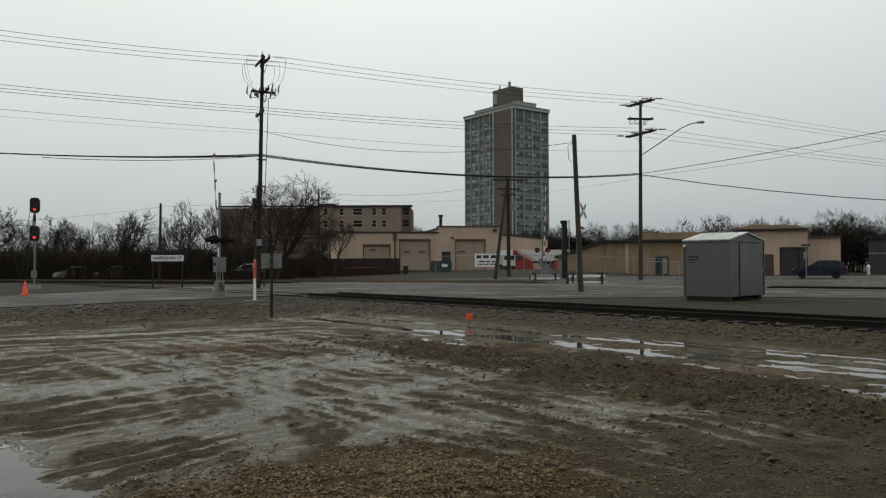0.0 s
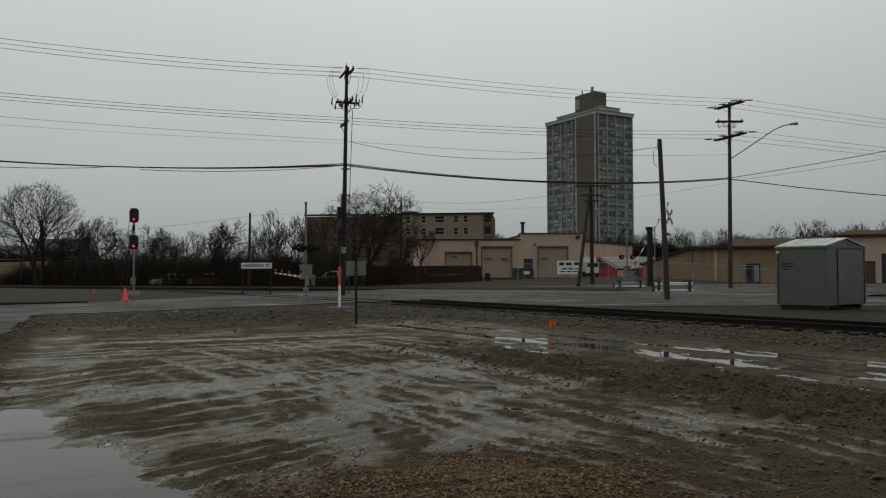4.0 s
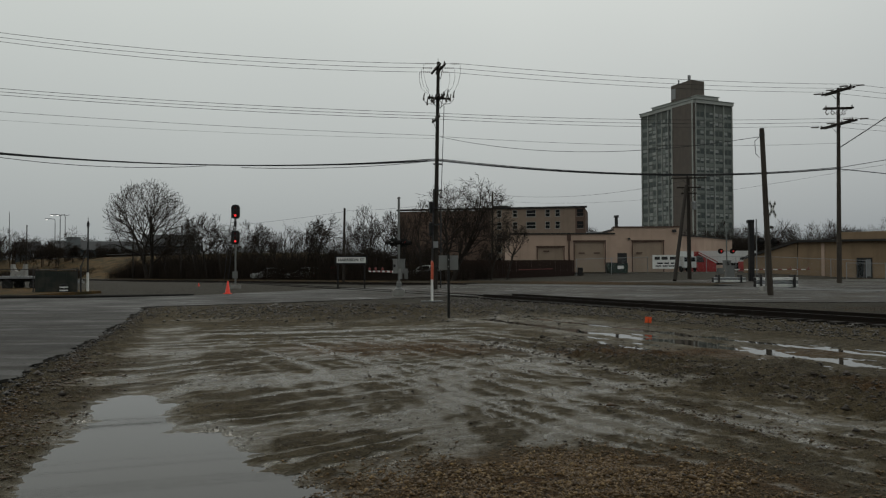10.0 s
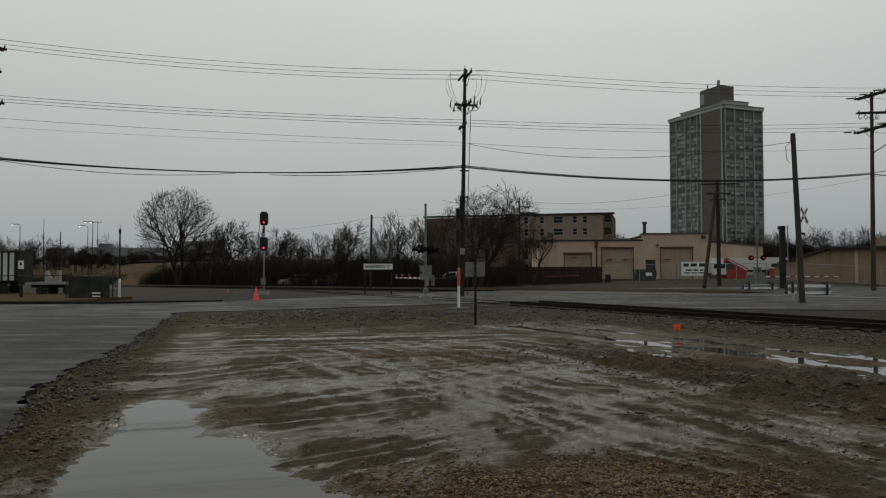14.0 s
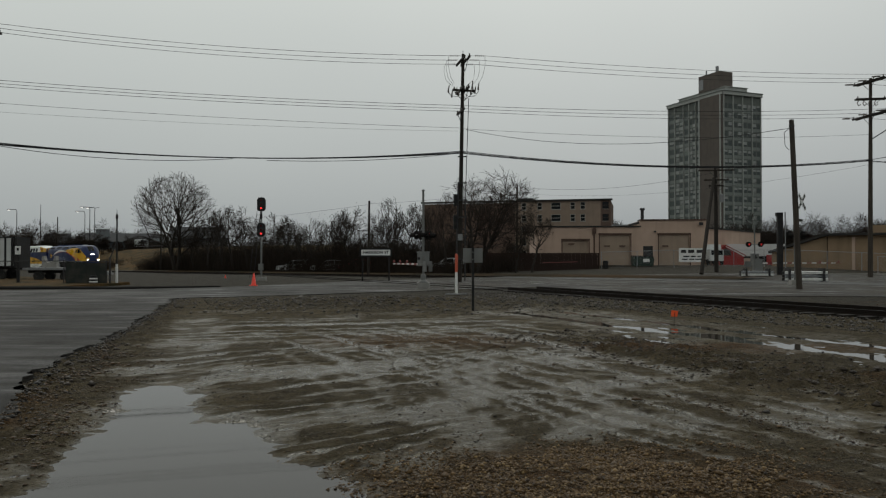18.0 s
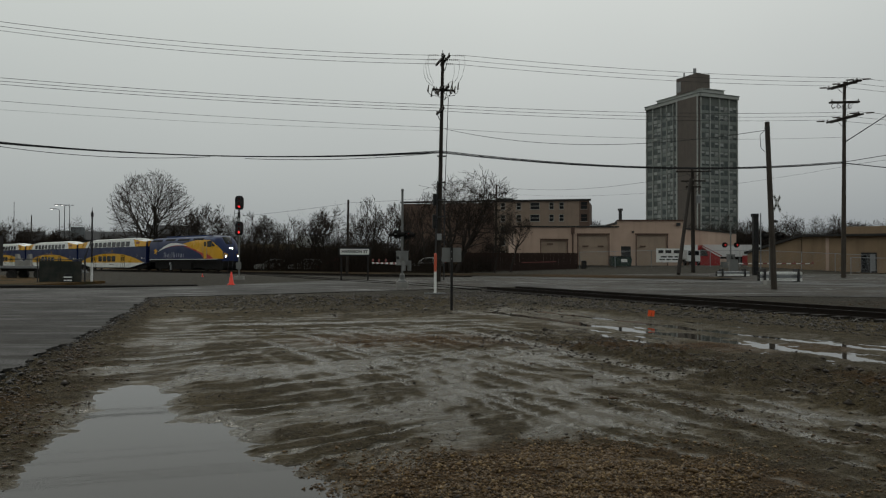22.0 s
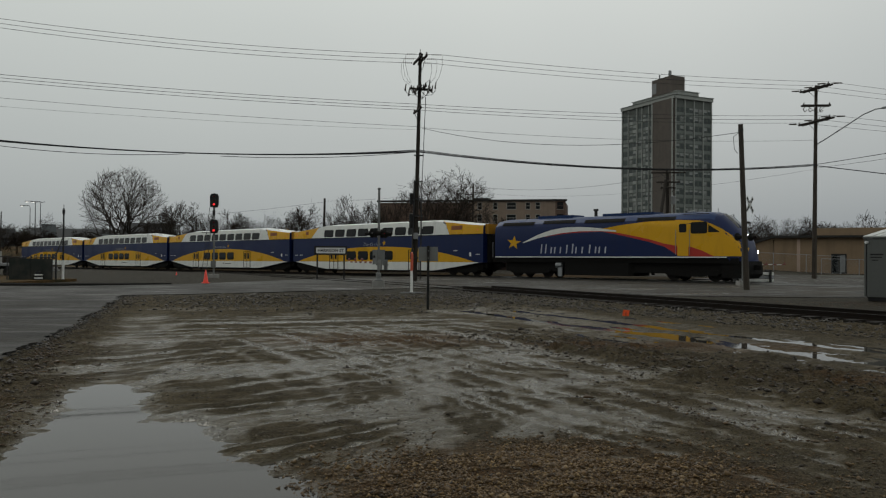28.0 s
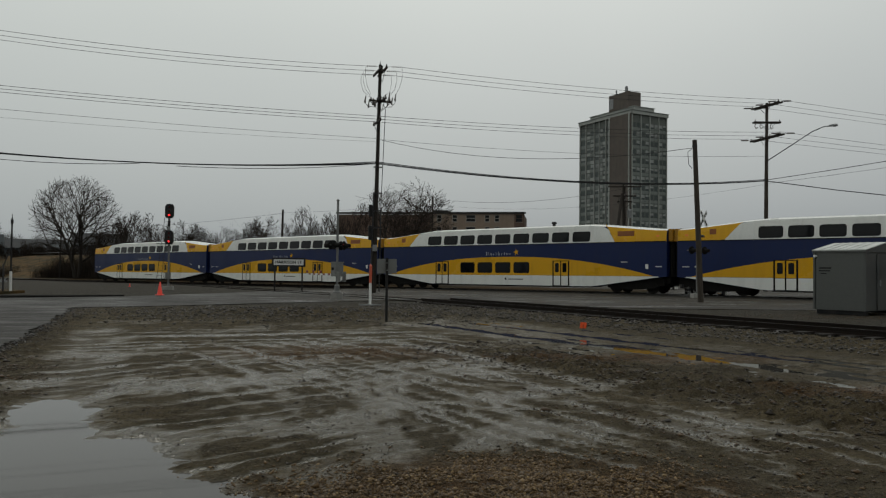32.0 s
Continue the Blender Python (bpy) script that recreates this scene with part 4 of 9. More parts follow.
def garage_building():
    """The long tan block with roller doors across the street."""
    m, ln = wall_frame((11.6, 93.0), (31.6, 91.5), 0.75)
    top = thing("garage_building", m, "low tan garage building with three roller doors", "building")
    d1, d2, d3 = (3.2, 0.0, 6.2, 3.0), (7.6, 0.0, 11.1, 3.65), (14.5, 0.0, 18.0, 3.65)
    dp, wx = (12.65, 0, 13.75, 2.25), 12.0
    part("wall", holed_wall(12.25, 4.55, 0.3, [d1, d2]), TAN_WALL, top)
    part("wall", holed_wall(ln - 12.25, 5.32, 0.3, [dp, d3], x0=12.25), TAN_WALL, top)
    for d in (d1, d2, d3):
        roller_door(top, d[0], d[2] - d[0], d[3])
    plain_door(top, dp[0], dp[2] - dp[0], dp[3], DARK_METAL)
    part("parapet_cap", Shape().box((6.1, 0.12, 4.63), (12.5, 0.5, 0.16)), ROOF_DARK, top)
    part("parapet_cap", Shape().box((12.25 + (ln - 12.25) / 2, 0.12, 5.39), (ln - 12.1, 0.5, 0.14)), ROOF_BROWN, top)
    part("roof", Shape().box((6.1, 9, 4.35), (12.2, 17.4, 0.2)).box((16, 9, 5.1), (7.7, 17.4, 0.2)), ROOF_DARK, top)
    part("wall", Shape().box((0.15, 9.2, 2.2), (0.3, 17.8, 4.4)).box((ln / 2, 18, 2.2), (ln, 0.3, 4.4)), TAN_WALL, top)
    part("wall", Shape().box((12.4, 9, 4.8), (0.3, 17.4, 0.9)).box((ln - 0.15, 9.2, 2.6), (0.3, 17.8, 5.2)), TAN_WALL, top)
    part("downpipe", Shape().tube((6.9, -0.1, 0.2), (6.9, -0.1, 4.1), 0.09).box((6.9, -0.12, 4.15), (0.4, 0.3, 0.7)), ROOF_BROWN, top)
    part("chimney", Shape().tube((13.0, 2.5, 5.0), (13.0, 2.5, 6.7), 0.22, 0.2, 10).tube((13.0, 2.5, 6.7), (13.0, 2.5, 6.95), 0.34, 0.30, 10), DARK_METAL, top)
    part("roof_unit", Shape().box((10.5, 4, 4.7), (1.8, 1.4, 0.6), bevel=0.05), GREY_METAL, top)
    part("roof_unit", Shape().box((16.5, 5, 5.45), (7.0, 2.0, 0.35), bevel=0.05), ROOF_DARK, top)
    for x in (4.2, 8.4, 10.2, 15.2):
        part("vent", Shape().box((x, -0.02, 0.0 + 2.55 if x == 4.2 else 2.3), (0.7, 0.08, 0.14)), ROOF_BROWN, top)
    part("wall_light", Shape().box((14.0, -0.12, 4.0), (0.25, 0.25, 0.2), bevel=0.04), DARK_METAL, top)
    part("floodlight", Shape().box((19.3, -0.3, 4.9), (0.45, 0.35, 0.35), bevel=0.05).tube((19.3, 0, 4.9), (19.3, -0.3, 4.9), 0.04), DARK_METAL, top)
    # the wing that runs back from the corner
    m2, l2 = wall_frame((31.7, 91.7), (44.5, 107.5), 0.75)
    wing = thing("garage_wing", m2, "tan rendered rear wing of the garage building", "building")
    part("wall", holed_wall(l2, 4.35, 0.3, []), TAN_WALL, wing)
    part("parapet_cap", Shape().box((l2 / 2, 0.12, 4.43), (l2, 0.5, 0.14)), ROOF_DARK, wing)
    part("roof", Shape().box((l2 / 2, 4.3, 4.15), (l2, 8, 0.2)), ROOF_DARK, wing)
    part("wall", Shape().box((l2 - 0.15, 4.3, 2.1), (0.3, 8.0, 4.2)), TAN_WALL, wing)


def brick_apartments():
    """The four-storey brick block behind."""
    m, ln = wall_frame((-4.4, 213.0), (44.3, 200.0), 1.0)
    top = thing("brick_building", m, "old five-storey brick block with paired sash windows", "building")
    split = 25.5
    cols = [(27.2, 1.3), (31.4, 1.3), (35.0, 2.6), (41.2 - 1.2, 1.3), (43.8 - 1.2, 1.3)]
    holes, wins = [], []
    for fl in range(5):
        for x, w in cols:
            z = 1.0 + fl * 3.15
            wins.append((x, z, w, 1.9))
            holes.append((x, z, x + w, z + 1.9))
    part("wall", holed_wall(split, 15.6, 0.4, []), BRICK_BROWN, top, "plain dark brown brick")
    part("wall", holed_wall(ln - split - 2.6, 15.8, 0.4, holes, x0=split), BRICK_TAN, top)
    for x, z, w, h in wins:
        window(top, x, z, w, h, frame_mat=WINDOW_CREAM, t=0.13)
    corner = [(ln - 2.2, 1.0 + f * 3.15, ln - 0.5, 1.0 + f * 3.15 + 1.9) for f in range(5)]
    part("wall", holed_wall(2.6, 15.8, 0.4, corner, x0=ln - 2.6), BRICK_BROWN, top)
    for a, b, c, d in corner:
        window(top, a, b, c - a, d - b, frame_mat=BRICK_BROWN)
    part("roof", Shape().box((ln / 2, 8.1, 15.5), (ln - 0.1, 15.3, 0.2)), ROOF_DARK, top)
    part("cornice", Shape().box((ln / 2, 0.1, 16.0), (ln + 0.8, 1.0, 0.45)), ROOF_DARK, top)
    part("wall", Shape().box((0.2, 8, 7.8), (0.4, 15, 15.4)).box((ln - 0.2, 8, 7.8), (0.4, 15, 15.4)).box((ln / 2, 15.8, 7.8), (ln, 0.4, 15.4)), BRICK_BROWN, top)
    part("roof_unit", Shape().box((27.5, 5, 16.3), (4.5, 3, 1.4), bevel=0.1), ROOF_DARK, top)
    part("roof_unit", Shape().box((23.4, 3, 16.8), (0.25, 0.25, 2.4)).box((24.6, 3, 17.9), (2.6, 0.25, 0.3)), DARK_METAL, top)
    part("floor_band", Shape().box((split / 2, -0.03, 11.2), (split, 0.08, 0.25)), ROOF_BROWN, top)


def tower_block():
    """The tall grey tower with a plain brown lift shaft at its corner."""
    zb = 0.5
    corner, left, right = (88.0, 240.0), (78.4, 264.4), (102.0, 245.6)
    top = thing("tower_block", pose(corner[0], corner[1], zb), "tall grey apartment tower with a plain brown shaft", "building")
    H, fl = 52.4, 2.90
    n_fl = int((H - 1.5) / fl)

    tall_pane = Shape().add([(0, 0, 0), (1, 0, 0), (1, 0, 1.55), (0, 0, 1.55)], [(0, 1, 2, 3)]).mesh("window", TOWER_GLASS)
    blinds = [Shape().box((0.5, -0.02, 1.52 - d / 2), (0.94, 0.03, d)).mesh("blind", m) for d, m in ((0.55, TOWER_BLIND), (0.95, TOWER_BLIND), (1.45, TOWER_CURTAIN), (0.75, TOWER_CURTAIN))]
    spandrel = Shape().box((0.5, 0.02, 0.42), (1.0, 0.16, 0.98)).mesh("spandrel", TOWER_SPAN)
    light_span = Shape().box((0.5, -0.04, 0.42), (1.0, 0.24, 1.0)).mesh("spandrel", TOWER_PALE)

    def face(p0, p1, bays, shaft, seed):
        """A facade in bays: (width share, kind); p is plain glazed, s has pale panels that swap sides, d lies deep."""
        m, ln = wall_frame(p0, p1, 0)
        m = pose(-corner[0], -corner[1], 0) @ m
        end = ln - shaft
        f = part("facade", Shape().box((end / 2, 0.5, H / 2), (end, 0.9, H)), TOWER_DARK, top, at=m)
        r = random.Random(seed)
        total, x = sum(b for b, _ in bays), 0.0
        for k, (b, kind) in enumerate(bays):
            w = b / total * end
            part("pier", Shape().box((max(x, 0.12), -0.14, H / 2), (0.24, 0.5, H)), TOWER_PALE, f)
            halves = 1 if kind == "d" else 2
            for fk in range(n_fl):
                z = 1.6 + fk * fl
                for h in range(halves):
                    hx, hw = x + 0.2 + h * (w - 0.3) / halves, (w - 0.4) / halves
                    pale = kind == "s" and (fk + h) % 2 == 0
                    part("spandrel", light_span if pale else spandrel, TOWER_PALE if pale else TOWER_SPAN, f, at=pose(hx, 0, z - 0.95) @ Matrix.Diagonal((hw, 1, 1, 1)))
                    part("window", tall_pane, TOWER_GLASS, f, at=pose(hx + 0.08 * hw, -0.02, z) @ Matrix.Diagonal((hw * 0.84, 1, 1, 1)))
                    if r.random() < (0.30 if kind == "d" else 0.62):
                        bl = r.choice(blinds)
                        part("blind", bl, bl.materials[0], f, at=pose(hx + 0.08 * hw, -0.02, z) @ Matrix.Diagonal((hw * 0.84, 1, 1, 1)))
            x += w
        part("pier", Shape().box((end - 0.15, -0.14, H / 2), (0.3, 0.5, H)), TOWER_PALE, f)
        part("parapet", Shape().box((ln / 2, 0.2, H + 0.3), (ln + 0.5, 1.7, 1.0)), TOWER_PALE, f)
        part("parapet_cap", Shape().box((ln / 2, 0.2, H + 0.9), (ln + 0.8, 2.0, 0.22)), TOWER_DARK, f)
        if shaft:
            part("shaft", Shape().box((ln - shaft / 2, 0.0, H / 2), (shaft - 0.1, 1.6, H - 0.1)), TOWER_SHAFT, f, "plain brown brick shaft")
            part("pier", Shape().box((ln - shaft + 0.3, -0.75, H / 2), (0.55, 0.4, H - 0.2)), TOWER_PALE, f)
            part("pier", Shape().box((ln - 0.3, -0.75, H / 2), (0.5, 0.4, H - 0.2)), TOWER_PALE, f)

    face(left, corner, [(1.2, "d"), (1.55, "s"), (0.95, "d"), (1.15, "s"), (0.75, "d")], 10.2, 3)
    face(corner, right, [(1, "p"), (1, "p"), (1, "p"), (0.95, "p")], 0.0, 8)
    ang = math.degrees(math.atan2(right[1] - corner[1], right[0] - corner[0]))
    core = Shape()
    core.m = pose(0, 0, 0, 0, 0, ang)
    core.box((7.5, 13.5, H / 2), (13.8, 24, H - 0.6)).box((7.5, 13, H + 0.2), (15, 26, 0.3))
    part("core", core, TOWER_DARK, top)
    pent = Shape()
    pent.m = pose(0, 0, 0, 0, 0, ang)
    pent.box((6.6, 12.4, H + 1.7), (8.8, 22.0, 1.9))
    pent.box((6.6, 12.4, H + 2.75), (9.3, 22.5, 0.2))
    part("plant_deck", pent, TOWER_PALE, top)
    ph = Shape()
    ph.m = pose(0, 0, 0, 0, 0, ang)
    ph.box((4.6, 8.5, H + 5.4), (5.4, 9.5, 5.4))
    part("plant_room", ph, TOWER_SHAFT, top)
    fl_ = Shape()
    fl_.m = pose(0, 0, 0, 0, 0, ang)
    fl_.tube((4.5, 7.5, H + 8), (4.5, 7.5, H + 10.6), 0.55, 0.5, 10).tube((1.9, 9.5, H + 8), (1.9, 9.5, H + 9.3), 0.25)
    part("flue", fl_, GREY_METAL, top)
    sl = Shape()
    sl.m = pose(0, 0, 0, 0, 0, ang)
    sl.box((1.9, 12.0, H + 5.2), (0.15, 2.0, 3.4))
    part("plant_opening", sl, GREY_METAL, top)


TOWER_GLASS = glass_mat("tower_glass", (0.085, 0.10, 0.096), 0.12)
TOWER_BLIND = walling("tower_blind", (0.34, 0.355, 0.34), (0.26, 0.275, 0.265), 0.7)
TOWER_CURTAIN = walling("tower_curtain", (0.12, 0.13, 0.125), (0.42, 0.43, 0.41), 0.7)
TOWER_SPAN = walling("tower_span", (0.20, 0.22, 0.205), (0.165, 0.18, 0.168), 0.6)


def corner_block():
    """The tan brick block beyond the street on the far corner."""
    a0, d0 = radians(34), 91.0
    mid = Vector((math.sin(a0) * d0, math.cos(a0) * d0))
    al = Vector((math.cos(a0), -math.sin(a0)))

    def at_az(az):
        k = d0 * math.tan(radians(az) - a0)
        return mid + al * k

    zb = 0.06
    pa, pb, pc, pd = at_az(26.6), at_az(35.6), at_az(39.9), at_az(42.0)
    m, ln = wall_frame(pa, pb, zb)
    top = thing("tan_building", m, "low tan brick building with a glazed double door", "building")
    dd = (ln * 0.385, 0.0, ln * 0.385 + 1.5, 2.2)
    part("wall", holed_wall(ln, 3.9, 0.3, [dd]), TAN_WALL_DULL, top)
    for i in range(2):
        leaf = part("door", Shape().box((dd[0] + 0.39 + i * 0.72, 0.14, 1.1), (0.70, 0.05, 2.16)), DARK_METAL, top)
        part("pane", Shape().box((dd[0] + 0.39 + i * 0.72, 0.10, 1.15), (0.46, 0.03, 1.75)), DARK_GLASS if i == 0 else GREY_METAL, leaf)
    part("roof_edge", Shape().box((ln / 2, -0.2, 4.0), (ln + 0.4, 0.9, 0.22)), ROOF_DARK, top)
    part("parapet", Shape().box((ln * 0.62, 0.5, 4.5), (ln * 0.7, 0.4, 0.8)), TAN_WALL_DULL, top)
    part("roof", Shape().box((ln / 2, 8, 3.8), (ln, 15.5, 0.2)), ROOF_DARK, top)
    part("wall", Shape().box((0.15, 8, 1.9), (0.3, 15.4, 3.8)).box((ln / 2, 15.8, 1.9), (ln, 0.3, 3.8)), TAN_WALL_DULL, top)
    part("pilaster", Shape().box((ln * 0.17, -0.06, 1.9), (0.3, 0.14, 3.7)), TAN_WALL, top)
    part("downpipe", Shape().tube((ln * 0.97, -0.1, 0.1), (ln * 0.97, -0.1, 3.8), 0.07), ROOF_BROWN, top)
    # gabled lean-to at its end
    m, l3 = wall_frame(at_az(23.2), at_az(26.55), zb)
    shed = thing("tan_shed", m, "tan gabled end shed with a dark sloping roof", "building")
    part("wall", Shape().prism([(0, 0), (l3, 0), (l3, 3.85), (0, 2.1)], 0, 0.3), TAN_WALL_DULL, shed)
    sh = Shape().prism([(-0.3, 2.05), (l3, 3.9), (l3, 4.15), (-0.3, 2.3)], -0.4, 9)
    part("roof", sh, ROOF_DARK, shed)
    part("wall", Shape().box((0.15, 4.5, 1.0), (0.3, 8.6, 2.0)), TAN_WALL_DULL, shed)
    m, l2 = wall_frame(pb + al * 0.05, pc, zb)
    blk = thing("tan_building", m, "taller tan brick building with dark garage doors", "building")
    do = [(l2 * 0.36, 0, l2 * 0.36 + 1.1, 2.35), (l2 * 0.60, 0, l2 * 0.60 + 2.0, 3.1), (l2 * 0.92 - 0.4, 0, l2 * 0.92 + 1.0 - 0.4, 3.1)]
    part("wall", holed_wall(l2, 4.9, 0.3, do), TAN_WALL, blk)
    part("door", Shape().box((do[0][0] + 0.55, 0.15, 1.17), (1.0, 0.06, 2.3)), ROOF_BROWN, blk)
    for d in do[1:]:
        part("garage_door", Shape().box(((d[0] + d[2]) / 2, 0.2, 1.55), (d[2] - d[0], 0.06, 3.1)), DARK_METAL, blk)
    eave = part("eave", Shape().box((l2 / 2, -0.1, 5.0), (l2 + 0.3, 0.7, 0.16)), ROOF_DARK, blk)
    part("roof", Shape().prism([(-0.2, 5.12), (l2 + 0.2, 5.12), (l2 * 0.85, 5.45), (l2 * 0.2, 5.6)], 0.0, 12), TAN_WALL_DULL, blk)
    part("wall", Shape().box((l2 - 0.15, 6, 2.4), (0.3, 11.4, 4.8)).box((0.15, 6, 2.4), (0.3, 11.4, 4.8)), TAN_WALL, blk)
    part("wall_light", Shape().box((l2 * 0.22, -0.12, 2.3), (0.45, 0.25, 0.25), bevel=0.05), DARK_METAL, blk)
    m, l4 = wall_frame(pc + al * 0.05 + Vector((0.9, 1.3)), pd + Vector((0.9, 1.3)), zb)
    side = thing("tan_building", m, "lower tan end of the corner building", "building")
    part("wall", holed_wall(l4, 4.1, 0.3, []), TAN_WALL, side)
    part("roof", Shape().box((l4 / 2, 4, 4.2), (l4 + 0.2, 8.6, 0.2)), ROOF_BROWN, side)
    part("wall", Shape().box((l4 - 0.15, 4.2, 2.05), (0.3, 7.8, 4.1)), TAN_WALL, side)
    return pd


garage_building()
brick_apartments()
tower_block()
corner_block()

# ---- the commuter train ----
def livery(name, colour, rough=0.28):
    """Gloss train paint, wet and a little grimy."""
    n = Nodes(name, rough, 0.0, 0.25)
    big, run, fine = n.noise(0.5, 4), n.noise(1.2, 5, 0.6, stretch=(1.5, 1.5, 0.25)), n.noise(25, 3)
    c = n.mix(n.ramp(run, (0.5, 0.0), (0.8, 0.35)), colour, tuple(v * 0.45 + 0.012 for v in colour))
    c = n.mix(n.ramp(fine, (0.4, 0.0), (0.8, 0.12)), c, (0.03, 0.027, 0.024))
    n.colour(c).gloss(n.ramp(big, (0.3, rough - 0.08), (0.75, rough + 0.2)))
    return n.mat


BLUE, YELLOW, WHITE = livery("train_blue", (0.0025, 0.012, 0.066), 0.36), livery("train_yellow", (0.66, 0.345, 0.008)), livery("train_white", (0.72, 0.72, 0.69))
LOCO_RED, LOCO_ROOF = livery("train_red", (0.42, 0.035, 0.025)), livery("train_roof_blue", (0.004, 0.026, 0.10), 0.36)
END_OCHRE = livery("train_ochre", (0.34, 0.16, 0.010))
WHITE_DIM = livery("train_mark_grey", (0.42, 0.44, 0.50))
UNDER = painted("underframe", (0.006, 0.0055, 0.005), 0.85, 0.3, 3.0, 0.0, 0.08, (0.02, 0.016, 0.013))
STEEL = painted("wheel_steel", (0.014, 0.012, 0.011), 0.8, 0.4, 4.0, 0.0, 0.08, (0.03, 0.022, 0.016))
VENT_RED = painted("vent_red", (0.28, 0.09, 0.02), 0.6, 0.3)
AMBER = glowing("marker_amber", (1.0, 0.30, 0.04), 0.12)


def surface(sh, xs, rows, fy, side, off):
    """A sheet on a car's side: for each x a list of heights; fy(x, z) is the half width."""
    n = len(rows(xs[0]))
    vs = [(x, side * (fy(x, z) + off), z) for x in xs for z in rows(x)]
    fs = []
    for i in range(len(xs) - 1):
        for k in range(n - 1):
            q = (i * n + k, (i + 1) * n + k, (i + 1) * n + k + 1, i * n + k + 1)
            fs.append(q if side < 0 else q[::-1])
    return sh.add(vs, fs)


def span(x0, x1, n):
    return [x0 + (x1 - x0) * i / n for i in range(n + 1)]


def band(lo, hi, n=4):
    return lambda x: [lo(x) + (hi(x) - lo(x)) * k / n for k in range(n + 1)]


def rounded(x0, z0, x1, z1, r, fy, side, off):
    """A sheet with rounded corners on the side."""
    rows = [(z0 + r * (1 - math.sin(radians(a))), r * (1 - math.cos(radians(a)))) for a in (90, 60, 30, 0)]
    rows += [(z0 + (z1 - z0) * 0.5, 0.0)] + [(z0 + z1 - z, d) for z, d in rows[::-1]]
    vs = [(x0 + d + (x1 - x0 - 2 * d) * k / 6, z) for z, d in rows for k in range(7)]
    vs = [(x, side * (fy(x, z) + off), z) for x, z in vs]
    fs = [(i * 7 + k, i * 7 + k + 1, i * 7 + k + 8, i * 7 + k + 7) for i in range(len(rows) - 1) for k in range(6)]
    return Shape().add(vs, [f if side < 0 else f[::-1] for f in fs])


def star(cx, cz, r, fy, side, off, turn=10, stretch=1.0):
    pts = []
    for k in range(10):
        a = radians(90 + turn + k * 36)
        rr = r if k % 2 == 0 else r * 0.40
        pts.append((cx + rr * math.cos(a) * stretch, cz + rr * math.sin(a)))
    sh = Shape()
    vs = [(x, side * (fy(x, z) + off), z) for x, z in pts] + [(cx, side * (fy(cx, cz) + off), cz)]
    fs = [(10, k, (k + 1) % 10) if side > 0 else (10, (k + 1) % 10, k) for k in range(10)]
    return sh.add(vs, fs)


def word_bars(parent, x0, z0, length, h, fy, side, off):
    """A name drawn as a row of plain slanting bars, tall and short, thin and wide apart."""
    cells = ((1.25, 1, 2), (1.0, 0.68, 2), (0.62, 0.68, 1), (0.6, 0.9, 1), (0.95, 1.0, 2), (0.8, 0.68, 1), (0.6, 0.9, 1), (0.95, 0.68, 2), (0.6, 0.68, 1))
    u = length / (sum(c[0] for c in cells) + 8 * 0.35)
    x = x0
    for w, t, k in cells:
        for b_ in range(k):
            a = x + (0.14 + (0.56 * b_ if k == 2 else 0.22)) * w * u
            b = a + 0.20 * u
            tt = t if b_ == 0 or w > 1.1 else min(t, 0.68)
            lean = 0.12 * h * tt
            vs = [(p, side * (fy(p, z) + off), z) for p, z in ((a, z0), (b, z0), (b + lean, z0 + h * tt), (a + lean, z0 + h * tt))]
            part("name_bar", Shape().add(vs, [(0, 1, 2, 3) if side < 0 else (3, 2, 1, 0)]), WHITE_DIM, parent)
        x += (w + 0.35) * u


